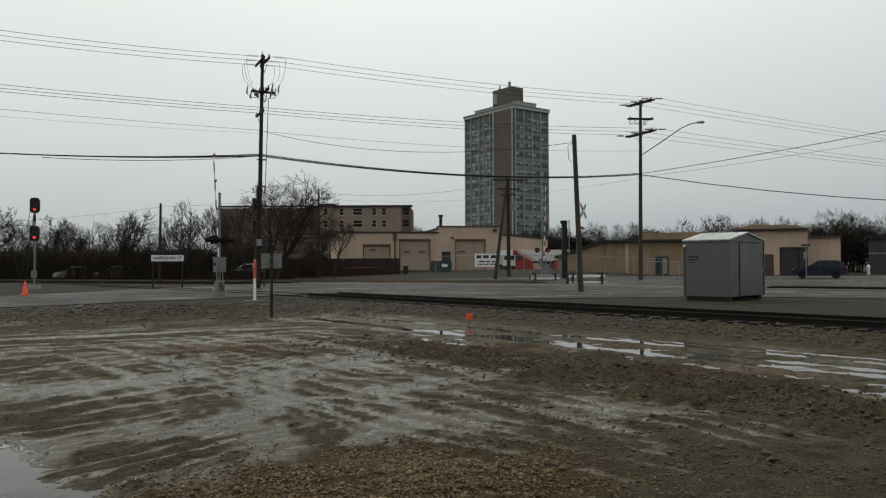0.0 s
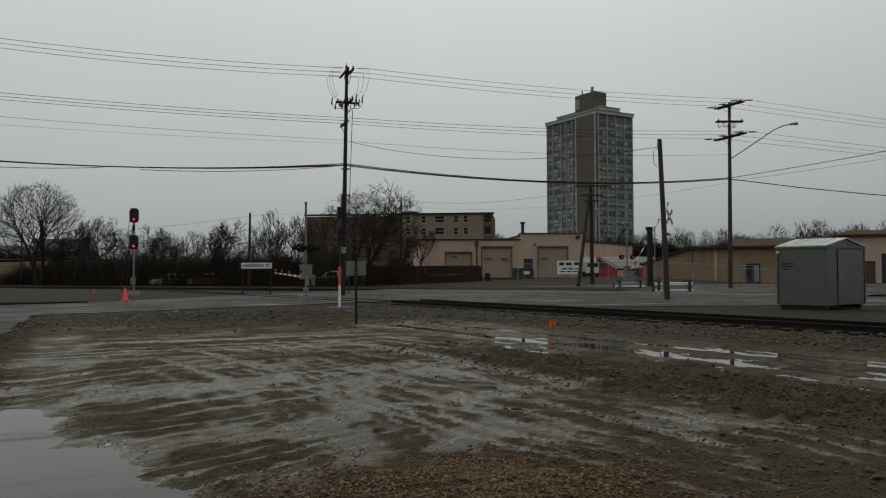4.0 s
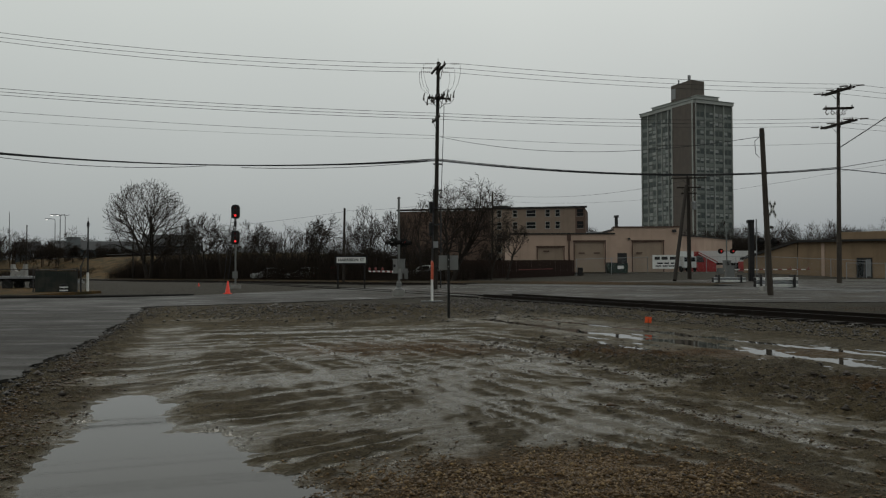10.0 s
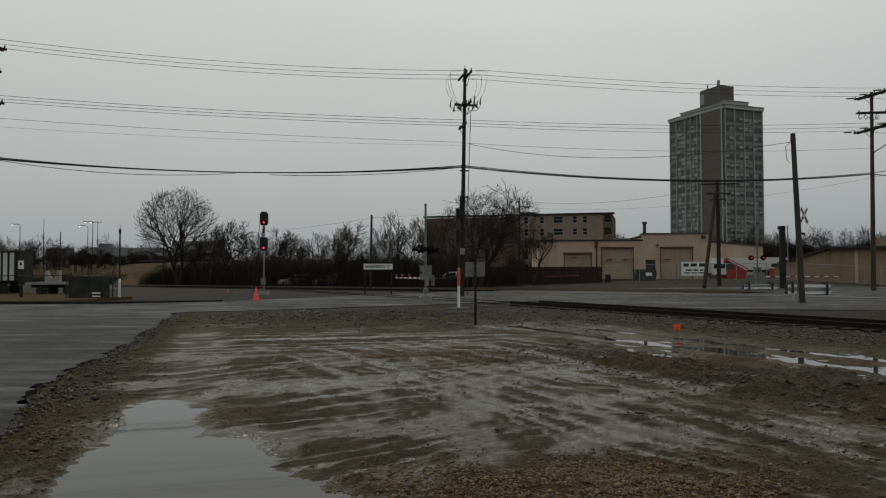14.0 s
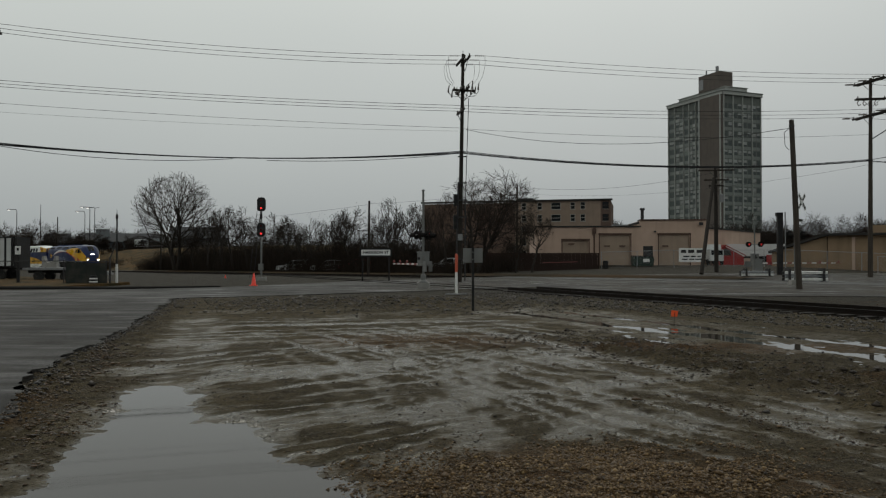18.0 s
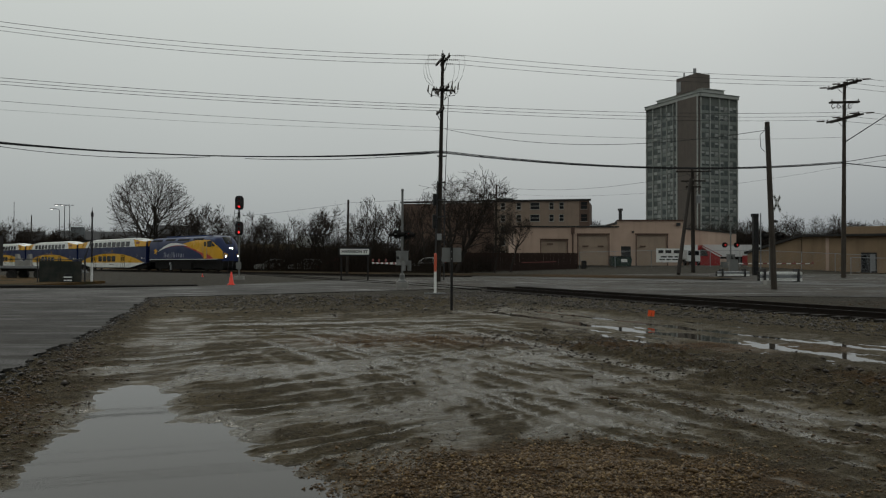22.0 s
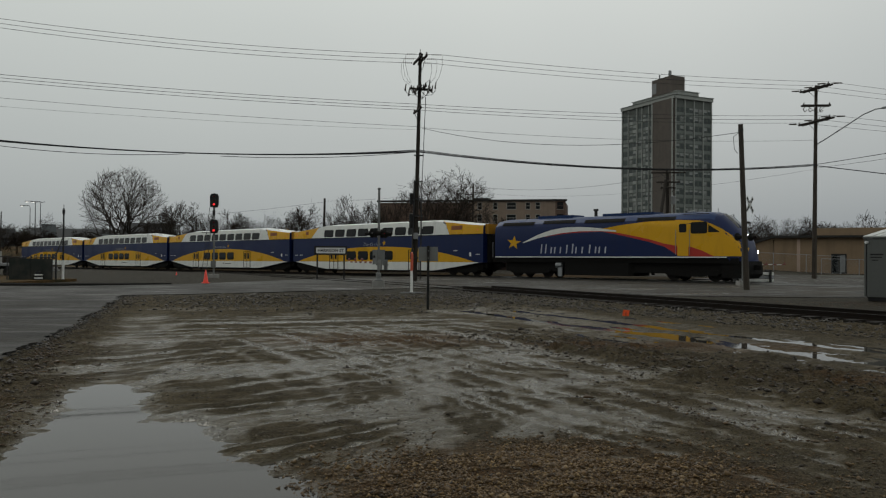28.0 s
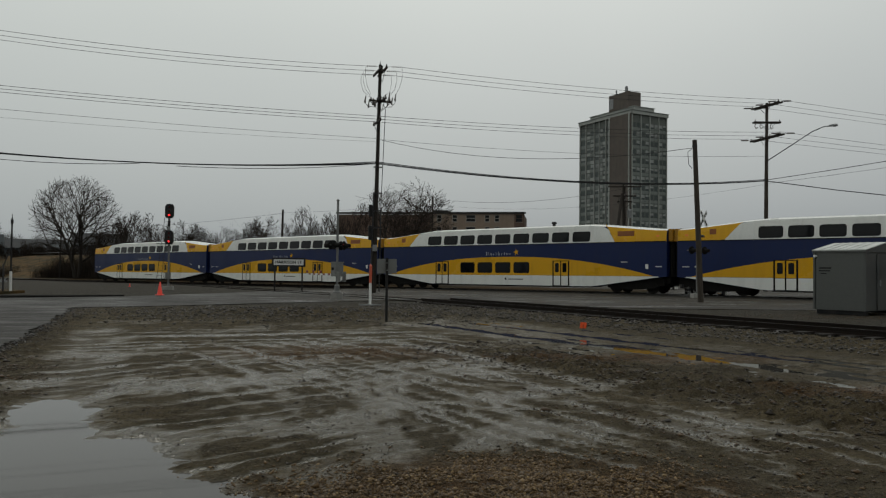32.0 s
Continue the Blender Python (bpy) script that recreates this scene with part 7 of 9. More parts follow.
# survey flag beside the siding
fl_z = float(lie(5.46, 18.06)) - 0.01
flag = thing("survey_flag", pose(5.46, 18.06, fl_z), "small fluorescent orange survey flag on a wire stake", "flag")
part("stake", Shape().tube((0, 0, -0.1), (0, 0, 0.32), 0.006, 0.006, 5), DARK_METAL, flag)
part("cloth", Shape().add([(-0.08, 0, 0.10), (0.08, 0.03, 0.09), (0.09, 0.0, 0.23), (-0.07, -0.02, 0.245), (-0.08, 0.012, 0.10), (0.08, 0.042, 0.09), (0.09, 0.012, 0.23), (-0.07, -0.008, 0.245)], [(0, 1, 2, 3), (7, 6, 5, 4), (0, 4, 5, 1), (1, 5, 6, 2), (2, 6, 7, 3), (3, 7, 4, 0)]), painted("flag_orange", (0.95, 0.12, 0.03), 0.5, 0.03, 5.0, 0.0, 0.02, (0.6, 0.09, 0.04)), flag)

# the black and white post across the street
lpz = float(lie(-19.1, 46.3))
lpost = thing("bollard_pole", pose(-19.1, 46.3, lpz), "thin black pole with a white painted foot", "pole")
part("post", Shape().tube((0, 0, 1.0), (0, 0, 4.25), 0.055, 0.045, 8), BLACK_METAL, lpost)
part("post_foot", Shape().tube((0, 0, 0), (0, 0, 1.25), 0.075, 0.07, 10), WHITE_PAINT, lpost, "white painted foot")
part("cap", Shape().box((0, 0, 4.05), (0.13, 0.12, 0.22), bevel=0.02).tube((0, 0, 4.2), (0, 0, 4.5), 0.02, 0.012, 6), BLACK_METAL, lpost)

# the signal bungalow beside the siding
def bungalow():
    ax, ay = 16.75, 26.75
    m = pose(ax, ay, float(lie(ax, ay)) + 0.05, 0, 0, -60)
    L, W, H = 1.80, 3.05, 2.12
    top = thing("signal_bungalow", m, "weathered grey metal railway signal hut with a pale roof", "signal hut")
    GREYW = painted("hut_grey", (0.108, 0.111, 0.106), 0.40, 0.25, 0.6, 0.6, 0.03, (0.12, 0.118, 0.108))
    HUT_ROOF = painted("hut_roof", (0.50, 0.51, 0.49), 0.5, 0.3, 1.5)
    part("body", Shape().box((L / 2, W / 2, 0.12 + H / 2), (L, W, H), bevel=0.05), GREYW, top)
    for y in (0.2, W - 0.2):
        part("skid", Shape().box((L / 2, y, 0.05), (L - 0.1, 0.25, 0.16)), BLACK_METAL, top)
    for sgn in (0, 1):
        y0, y1 = (-0.07, W / 2) if sgn == 0 else (W + 0.07, W / 2)
        ys = (y0, y1) if sgn == 0 else (y1, y0)
        zs = (H + 0.12, H + 0.42) if sgn == 0 else (H + 0.42, H + 0.12)
        vs = [(-0.05, ys[0], zs[0]), (L + 0.06, ys[0], zs[0]), (L + 0.06, ys[1], zs[1]), (-0.05, ys[1], zs[1])]
        vs += [(x, y, z + 0.035) for x, y, z in vs]
        part("roof_sheet", Shape().add(vs, [(4, 5, 6, 7), (3, 2, 1, 0), (0, 1, 5, 4), (1, 2, 6, 5), (2, 3, 7, 6), (3, 0, 4, 7)]), HUT_ROOF, top)
        for k in range(1, 6):
            x = L * k / 6
            part("roof_seam", Shape().path([(x, ys[0], zs[0] + 0.045), (x, ys[1], zs[1] + 0.045)], 0.014, 4), HUT_ROOF, top)
    for x in (0.03, L - 0.03):
        part("gable", Shape().add([(x + d, y, z) for d in (-0.02, 0.02) for y, z in ((0, H + 0.12), (W, H + 0.12), (W / 2, H + 0.41))], [(2, 1, 0), (3, 4, 5), (0, 1, 4, 3), (1, 2, 5, 4), (2, 0, 3, 5)]), GREYW, top)
    part("eave_trim", Shape().box((L / 2, -0.04, H + 0.10), (L + 0.1, 0.05, 0.07)).box((L + 0.03, W / 2, H + 0.10), (0.05, W + 0.1, 0.05)), GREYW, top)
    d = part("door", Shape().box((L + 0.015, W * 0.61, 1.14), (0.035, W * 0.66, 1.98), bevel=0.012), GREYW, top)
    part("door_gap", Shape().box((L + 0.008, W * 0.275, 1.14), (0.02, 0.018, 2.0)).box((L + 0.008, W * 0.945, 1.14), (0.02, 0.018, 2.0)).box((L + 0.008, W * 0.61, 2.14), (0.02, W * 0.66, 0.018)), BLACK_METAL, top)
    part("handle", Shape().box((L + 0.05, W * 0.33, 1.1), (0.05, 0.05, 0.22), bevel=0.01), GALVANISED, d)
    for z in (0.4, 1.1, 1.8):
        part("hinge", Shape().box((L + 0.04, W * 0.93, z), (0.03, 0.06, 0.14)), GALVANISED, d)
    part("vent", Shape().box((L + 0.02, W * 0.62, 2.22), (0.05, W * 0.42, 0.05)), BLACK_METAL, top)
    for x, z, w, h in ((0.40, 1.62, 0.45, 0.05), (0.38, 1.52, 0.40, 0.04), (0.34, 1.42, 0.22, 0.03)):
        part("label_mark", Shape().box((x, -0.005, z), (w, 0.01, h)), BLACK_METAL, top)
    part("lamp", Shape().tube((0.06, -0.1, 2.05), (0.06, 0.02, 2.05), 0.05, 0.05, 10), WHITE_PAINT, top)
    part("corner_trim", Shape().box((0.0, 0.0, 1.18), (0.06, 0.06, 2.1)).box((L, W, 1.18), (0.06, 0.06, 2.1)), GREYW, top)


bungalow()

# ---- trees, brush and the grass bank ----
BARK = wooden("bark", (0.016, 0.013, 0.011), (0.05, 0.042, 0.035), 0.9, (6, 6, 1.2))
n_tw = Nodes("twigs", 0.9, 0.0, 0.15)
n_tw.colour(n_tw.mix(n_tw.island(), (0.012, 0.009, 0.007), (0.042, 0.031, 0.023)))
TWIG = n_tw.mat
n_gr = Nodes("dry_grass", 0.95, 0.0, 0.1)
g1, g2, g3 = n_gr.noise(0.12, 5), n_gr.noise(1.6, 6, 0.7), n_gr.noise(14, 4, 0.7)
cg = n_gr.mix(n_gr.ramp(g1, (0.38, 0.0), (0.62, 1.0)), n_gr.ramp(g2, (0.3, (0.022, 0.012, 0.004)), (0.7, (0.085, 0.046, 0.014))), n_gr.ramp(g2, (0.3, (0.008, 0.008, 0.004)), (0.7, (0.026, 0.021, 0.010))))
n_gr.colour(n_gr.mix(n_gr.ramp(g3, (0.35, 0.0), (0.7, 0.6)), cg, (0.025, 0.02, 0.012))).bump(g3, 0.8, 0.05)
GRASS = n_gr.mat
n_yg = Nodes("tawny_grass", 0.95, 0.0, 0.1)
y1, y2, y3 = n_yg.noise(0.5, 5, 0.6), n_yg.noise(3.5, 6, 0.7), n_yg.noise(24, 4, 0.75)
n_yg.colour(n_yg.mix(n_yg.ramp(y3, (0.4, 0.7), (0.6, 0.0)), n_yg.mix(n_yg.ramp(y1, (0.4, 0.0), (0.62, 1.0)), n_yg.ramp(y2, (0.3, (0.06, 0.034, 0.012)), (0.7, (0.20, 0.115, 0.045))), (0.045, 0.040, 0.018)), (0.025, 0.018, 0.009))).bump(y3, 0.8, 0.05)
YARD_GRASS = n_yg.mat


def grow(r, sh, tw, p, d, length, rad, level, form):
    """One limb and what it carries: sh takes wood, tw takes twigs; the crown keeps to a rounded hull."""
    n = (7, 7, 6, 4, 3)[level]
    pts, rr = [p], [rad]
    q, dd = p.copy(), d.copy()
    bend = Vector((r.uniform(-1, 1), r.uniform(-1, 1), 0)) * form["bend"]
    kids = []
    cx, cz, rw, rh = form["hull"]
    for i in range(n):
        jit = Vector((r.uniform(-1, 1), r.uniform(-1, 1), r.uniform(-0.7, 0.7))) * form["gnarl"] * (0.4 if level == 0 else 1.0)
        dd = (dd + jit + bend / n + Vector((0, 0, form["rise"] / n))).normalized()
        q = q + dd * (length / n)
        if level >= 1 and ((q.x - cx) ** 2 + q.y ** 2) / rw ** 2 + ((q.z - cz) / rh) ** 2 > r.uniform(0.75, 1.12):
            break
        pts.append(q.copy())
        rr.append(rad * (1 - 0.62 * (i + 1) / n))
        u = (i + 1) / n
        if u > (form["fork"], 0.22, 0.35, 0.4, 1)[level]:
            kids.append((q.copy(), dd.copy(), rr[-1], u))
    if len(pts) < 2:
        return
    (sh if level < 3 else tw).path([tuple(v) for v in pts], rr, (9, 6, 5, 3, 3)[level])
    if level >= 4:
        return
    side = r.uniform(0, 6.28)
    for i, (q, dd, ra, u) in enumerate(kids):
        for k in range(1 + (1 if u > 0.99 or r.random() < form["dense"] else 0)):
            side += 2.4 + r.uniform(-0.5, 0.5)
            a = dd.orthogonal().normalized()
            b = dd.cross(a)
            out = a * math.cos(side) + b * math.sin(side)
            ang = form["angle"] * r.uniform(0.7, 1.3) * (0.55 if u > 0.99 else 1.0)
            nd = dd * math.cos(ang) + out * math.sin(ang)
            grow(r, sh, tw, q, nd, length * r.uniform(0.5, 0.78) * (1.12 - 0.35 * u), max(ra * r.uniform(0.62, 0.8), form["twig"]), level + 1, form)


def bare_tree(seed, h, form, label, trunk, stems=1):
    r = random.Random(seed)
    top = thing("bare_tree", pose(0, 0, 0), label, "tree")
    wood, tw = Shape(), Shape()
    for k in range(stems):
        lean = Vector((form["lean"] + (k - (stems - 1) / 2) * form["split"] + r.uniform(-0.05, 0.05), r.uniform(-0.12, 0.12), 1)).normalized()
        grow(r, wood, tw, Vector(((k - (stems - 1) / 2) * 0.35, 0, -0.15)), lean, h * form["stem"], trunk, 0, form)
    part("trunk", wood, BARK, top, smooth=True)
    part("crown", tw, TWIG, top)
    return top


def ground_at(x, y):
    return float(lie(x, y))


def tree_form(h, wide, low=0.22, lean=0.0, gnarl=0.16, rise=0.25, angle=0.75, fork=0.3, stem=0.55, bend=0.35, cx=0.0, dense=0.3, twig=0.019, split=0.3):
    """How a tree grows: its hull from low * h up to h, wide across."""
    return {"hull": (cx, h * (1 + low) / 2, wide / 2, h * (1 - low) / 2), "lean": lean, "gnarl": gnarl, "rise": rise, "angle": angle, "fork": fork, "stem": stem, "bend": bend, "dense": dense, "twig": twig, "split": split}


protos = [bare_tree(2, 16.2, tree_form(16.2, 14.0, 0.12, gnarl=0.11, rise=0.12, angle=0.74, fork=0.14, stem=0.60, twig=0.024, split=0.45), "large bare tree with a rounded crown on the bank", 0.30, 2),
          bare_tree(5, 9.4, tree_form(9.4, 6.4, 0.25, gnarl=0.24, rise=0.2, angle=0.85, fork=0.22, dense=0.42, twig=0.022), "bare gnarled tree beside the railway", 0.17),
          bare_tree(9, 9.4, tree_form(9.4, 4.0, 0.2, gnarl=0.15, rise=0.45, angle=0.6, fork=0.2, stem=0.7, dense=0.45, twig=0.022), "slender bare tree beside the railway", 0.13),
          bare_tree(14, 11.4, tree_form(11.4, 12.0, 0.12, lean=0.16, gnarl=0.22, rise=0.12, angle=0.85, fork=0.12, stem=0.62, bend=0.5, cx=1.6, dense=0.3, twig=0.021), "wide bare tree with crooked limbs before the brick block", 0.24, 2)]
# which tree, place, height share, turn
SPOTS = [(0, -41.4, 123, 1.0, 0), (1, -35.0, 118, 1.04, 40), (1, -29.5, 112, 1.16, 200), (2, -31.5, 114, 1.0, 20), (1, -21.9, 105, 0.96, 300), (2, -24.6, 107, 0.85, 130), (2, -17.5, 101, 0.7, 70),
         (1, -10.6, 97, 0.98, 120), (1, -14.0, 99, 0.80, 250), (2, -5.8, 92, 1.0, 150), (1, -3.7, 90, 0.95, 20), (2, -2.4, 89, 0.9, 220), (2, 0.9, 86, 1.0, 310), (3, 3.6, 80, 1.0, 0), (1, 10.0, 84, 0.78, 330), (2, 8.2, 83, 0.72, 210),
         (1, -26.8, 110, 0.85, 75), (1, -19.2, 104, 0.82, 185), (2, -12.3, 99, 0.86, 15), (1, -7.6, 95, 0.86, 275), (2, -33.2, 117, 0.95, 260), (2, -1.0, 88, 0.85, 95), (1, -37.8, 121, 0.72, 160), (2, -16.0, 100, 0.78, 330)]
used = set()
for k, x, y, s, a in SPOTS:
    m = pose(x, y, ground_at(x, y) - 0.1, 0, 0, a)
    if k not in used:
        protos[k].matrix_basis = m @ Matrix.Scale(s, 4)
        used.add(k)
    else:
        o = copy_thing(protos[k], m)
        o.scale = (s, s, s)


def twig_cloud(r, spots, per, spread, rad, seg=3):
    """Arrays of thin bent stems rising from each spot (x, y, z, height)."""
    n = len(spots) * per
    b = np.repeat(np.array(spots, float), per, 0)
    base = b[:, :3] + np.c_[r.normal(0, spread, n), r.normal(0, spread, n), np.zeros(n)]
    h = b[:, 3] * r.uniform(0.3, 1.0, n) ** 0.8
    start = r.uniform(0, 0.55, n) * h * (r.random(n) < 0.6)
    lean = np.c_[r.normal(0, 0.28, n), r.normal(0, 0.28, n)] * h[:, None]
    mid = base + np.c_[lean * 0.25 * r.uniform(0.2, 1, (n, 1)), start + (h - start) * 0.5]
    tip = base + np.c_[lean, h]
    base[:, 2] += start
    vs = np.zeros((n, 3, 3, 3))
    for i, (p, f) in enumerate(((base, 1.0), (mid, 0.7), (tip, 0.25))):
        for k in range(3):
            a = 2 * math.pi * k / 3
            vs[:, i, k] = p + np.c_[np.cos(a) * rad * f * np.ones(n), np.sin(a) * rad * f * np.ones(n), np.zeros(n)]
    o = np.arange(n)[:, None] * 9
    q = []
    for i in range(2):
        for k in range(3):
            q.append(np.stack([o[:, 0] + i * 3 + k, o[:, 0] + i * 3 + (k + 1) % 3, o[:, 0] + (i + 1) * 3 + (k + 1) % 3, o[:, 0] + (i + 1) * 3 + k], -1))
    return vs.reshape(-1, 3), np.concatenate(q)


def mesh_from(name, vs, fs, mat):
    me = bpy.data.meshes.new(name)
    me.vertices.add(len(vs))
    me.vertices.foreach_set("co", vs.astype(np.float32).ravel())
    me.loops.add(fs.size)
    me.loops.foreach_set("vertex_index", fs.astype(np.int32).ravel())
    me.polygons.add(len(fs))
    me.polygons.foreach_set("loop_start", np.arange(0, fs.size, fs.shape[1], dtype=np.int32))
    me.update(calc_edges=True)
    me.materials.append(mat)
    return me


def brush(name, seed, spots, per, spread, rad, label):
    vs, fs = twig_cloud(np.random.RandomState(seed), spots, per, spread, rad)
    return tagged(new(name, mesh_from(name, vs, fs, TWIG)), label, "brush", kind="stuff")


rb = np.random.RandomState(21)
spots = []
for s in np.arange(-205, -57, 0.55):
    for q in (55.5, 57.5, 60.5, 64.0):
        x, y = sq(s + rb.normal(0, 0.4), q + rb.normal(0, 0.6))
        hgt = (3.6, 4.8, 5.6, 6.2)[(55.5, 57.5, 60.5, 64.0).index(q)] * rb.uniform(0.5, 0.95)
        if -157 < s < -136:
            continue
        if s < -157:
            hgt *= 0.42
        if s > -66:
            hgt *= 0.45
        hgt *= 1.0 + 0.22 * math.sin(s * 0.9) * math.sin(s * 0.37 + 1)
        spots.append((x, y, ground_at(x, y) - 0.1, hgt))
tall = [(x, y, z, h * 1.55) for x, y, z, h in spots[::3] if h > 2.2]
brush("saplings", 8, tall, 12, 0.8, 0.019, "thin leafless saplings that rise out of the brush")
brush("brushwood", 3, spots, 52, 0.6, 0.019, "dense dark leafless brush along the railway")
spots = []
for s in np.arange(-118, -56, 1.1):
    x, y = sq(s, 53.6 + rb.normal(0, 0.5))
    spots.append((x, y, ground_at(x, y) - 0.1, rb.uniform(0.5, 1.6)))
brush("weeds", 5, spots, 40, 0.6, 0.010, "dry weeds and saplings at the trackside")


def crown_cloud(r, spots, per):
    """Rounded bare crowns: twigs that fan out from each trunk's fork."""
    n = len(spots) * per
    b = np.repeat(np.array(spots, float), per, 0)
    h = b[:, 3]
    fork = b[:, :3] + np.c_[np.zeros(n), np.zeros(n), h * 0.45]
    lobe = np.repeat(r.normal(0, 1, (len(spots) * 6, 3)) * (0.26, 0.26, 0.16), per // 6, 0) * h[:, None]
    d = r.normal(0, 1, (n, 3))
    d /= np.linalg.norm(d, axis=1)[:, None]
    hub = fork + lobe + (0, 0, 0.8)
    tip = hub + d * (h * 0.24 * r.uniform(0.3, 1.0, n) ** 0.5)[:, None]
    root = hub + (tip - hub) * r.uniform(0.2, 0.7, n)[:, None] + r.normal(0, 0.25, (n, 3))
    stem = np.arange(n) % per == 0
    root[stem], tip[stem] = b[stem, :3], fork[stem] + (0, 0, 1)
    mid = (root + tip) / 2 + r.normal(0, 0.15, (n, 3))
    rad = np.where(stem, 0.16, 0.045)
    vs = np.zeros((n, 3, 3, 3))
    for i, (p, f) in enumerate(((root, 1.0), (mid, 0.7), (tip, 0.3))):
        for k in range(3):
            a = 2 * math.pi * k / 3
            vs[:, i, k] = p + np.c_[np.cos(a) * rad * f, np.sin(a) * rad * f, 0.3 * rad * f * (k - 1)]
    o = np.arange(n) * 9
    q = [np.stack([o + i * 3 + k, o + i * 3 + (k + 1) % 3, o + (i + 1) * 3 + (k + 1) % 3, o + (i + 1) * 3 + k], -1) for i in range(2) for k in range(3)]
    return vs.reshape(-1, 3), np.concatenate(q)


def woods(name, seed, az0, az1, d0, d1, h0, h1, n, z0, label, per=420):
    r = np.random.RandomState(seed)
    sp = []
    for _ in range(n):
        a, d = radians(r.uniform(az0, az1)), r.uniform(d0, d1)
        sp.append((math.sin(a) * d, math.cos(a) * d, z0, r.uniform(h0, h1)))
    vs, fs = crown_cloud(r, sp, per)
    return tagged(new(name, mesh_from(name, vs, fs, TWIG)), label, "woods", kind="stuff")


woods("far_woods", 31, 20, 33, 165, 200, 6, 10.5, 125, 0.0, "distant bare woods behind the tan building")
woods("far_woods", 32, 33, 48, 125, 165, 5.5, 10.5, 100, 0.0, "distant bare woods behind the corner building")
woods("far_woods", 33, -46, -24.5, 200, 300, 6, 11, 170, 1.5, "distant bare woods beyond the embankment")
woods("far_woods", 38, -25, -16, 198, 215, 3, 6, 26, 2.0, "low bare trees before the warehouses")
woods("far_woods", 36, -25, -15, 280, 330, 8, 12.5, 60, 1.5, "distant bare woods beyond the warehouses")
woods("far_woods", 34, -14, 10, 190, 240, 5, 9, 90, 0.0, "distant bare woods behind the brush")
woods("far_woods", 37, 22.0, 25.2, 140, 160, 5, 8.5, 12, 0.0, "dark bare trees behind the white trailer")
woods("far_woods", 35, 10, 24, 210, 260, 8, 14, 60, 0.0, "distant bare woods beside the tower")

# the embankment with its road
bank_sh = Shape()
ss = list(np.arange(-420, -88, 6.0))
prof = [(57, 0.0), (60, 0.6), (66, 2.2), (71, 3.6), (74, 4.0), (90, 4.0), (110, 1.5)]
wob = Waves(17, 18.0)
vs = []
for s in ss:
    f = float(step01(-92, -128, s))
    for q, z in prof:
        x, y = sq(s, q)
        vs.append((x, y, ground_at(x, y) - 0.05 + z * f + (0.18 * float(wob(np.array(x), np.array(y))) if 57 < q < 74 else 0)))
n = len(prof)
bank_sh.add(vs, [(i * n + k, (i + 1) * n + k, (i + 1) * n + k + 1, i * n + k + 1) for i in range(len(ss) - 1) for k in range(n - 1)])
solid("embankment", bank_sh, YARD_GRASS, "brown grass embankment carrying a highway", "embankment", kind="structure", smooth=True)
hw = Shape()
vs = []
for s in ss[:-6]:
    for q in (75.5, 88):
        x, y = sq(s, q)
        vs.append((x, y, ground_at(x, y) + 4.0 * float(step01(-92, -128, s)) + 0.04))
hw.add(vs, [(2 * i, 2 * i + 2, 2 * i + 3, 2 * i + 1) for i in range(len(ss) - 7)])
solid("highway", hw, DARK_METAL, "wet grey highway on top of the embankment", "road", kind="structure")
vs = [sq(s, 75.0) for s in ss[:-9]]
gr = [(x, y, ground_at(x, y) + 4.5) for x, y in vs]
solid("guard_rail", Shape().path(gr, 0.09, 5), DARK_METAL, "steel guard rail along the highway", "guard rail")

# trackside strip of dry grass behind the main line
strip = Shape()
vs = []
for s in np.arange(-130, -20, 5.0):
    for q in (51.6, 52.4, 57.0):
        x, y = sq(s, q)
        vs.append((x, y, ground_at(x, y) + (0.05 if q < 52 else 0.16)))
m_ = len(vs) // 3
strip.add(vs, [(3 * i + k, 3 * i + 3 + k, 3 * i + 4 + k, 3 * i + 1 + k) for i in range(m_ - 1) for k in range(2)])
solid("grass_strip", strip, GRASS, "strip of dry brown grass behind the track", "grass", kind="structure")

# ---- yards, fences, vehicles and clutter ----
TYRE = painted("tyre", (0.012, 0.012, 0.012), 0.8, 0.3)
CAR_BLUE, CAR_WHITE, CAR_RED, CAR_DARK = livery("car_blue", (0.005, 0.009, 0.022), 0.25), livery("car_white", (0.55, 0.56, 0.55), 0.3), livery("car_red", (0.30, 0.03, 0.03), 0.3), livery("car_dark", (0.03, 0.032, 0.035), 0.25)


def wheel_part(parent, x, y, r, w=0.2):
    t = Shape()
    t.m = pose(x, y, r, 90, 0, 0)
    t.lathe([(r * 0.62, -w / 2), (r * 0.92, -w / 2), (r, -w * 0.35), (r, w * 0.35), (r * 0.92, w / 2), (r * 0.62, w / 2)], 18)
    wh = part("wheel", t, TYRE, parent, smooth=True)
    rm = Shape()
    rm.m = pose(x, y, r, 90, 0, 0)
    rm.lathe([(0.04, -w * 0.42), (r * 0.2, -w * 0.46), (r * 0.62, -w * 0.38), (r * 0.62, w * 0.38), (r * 0.2, w * 0.46), (0.04, w * 0.42)], 14)
    part("rim", rm, GREY_METAL, wh)


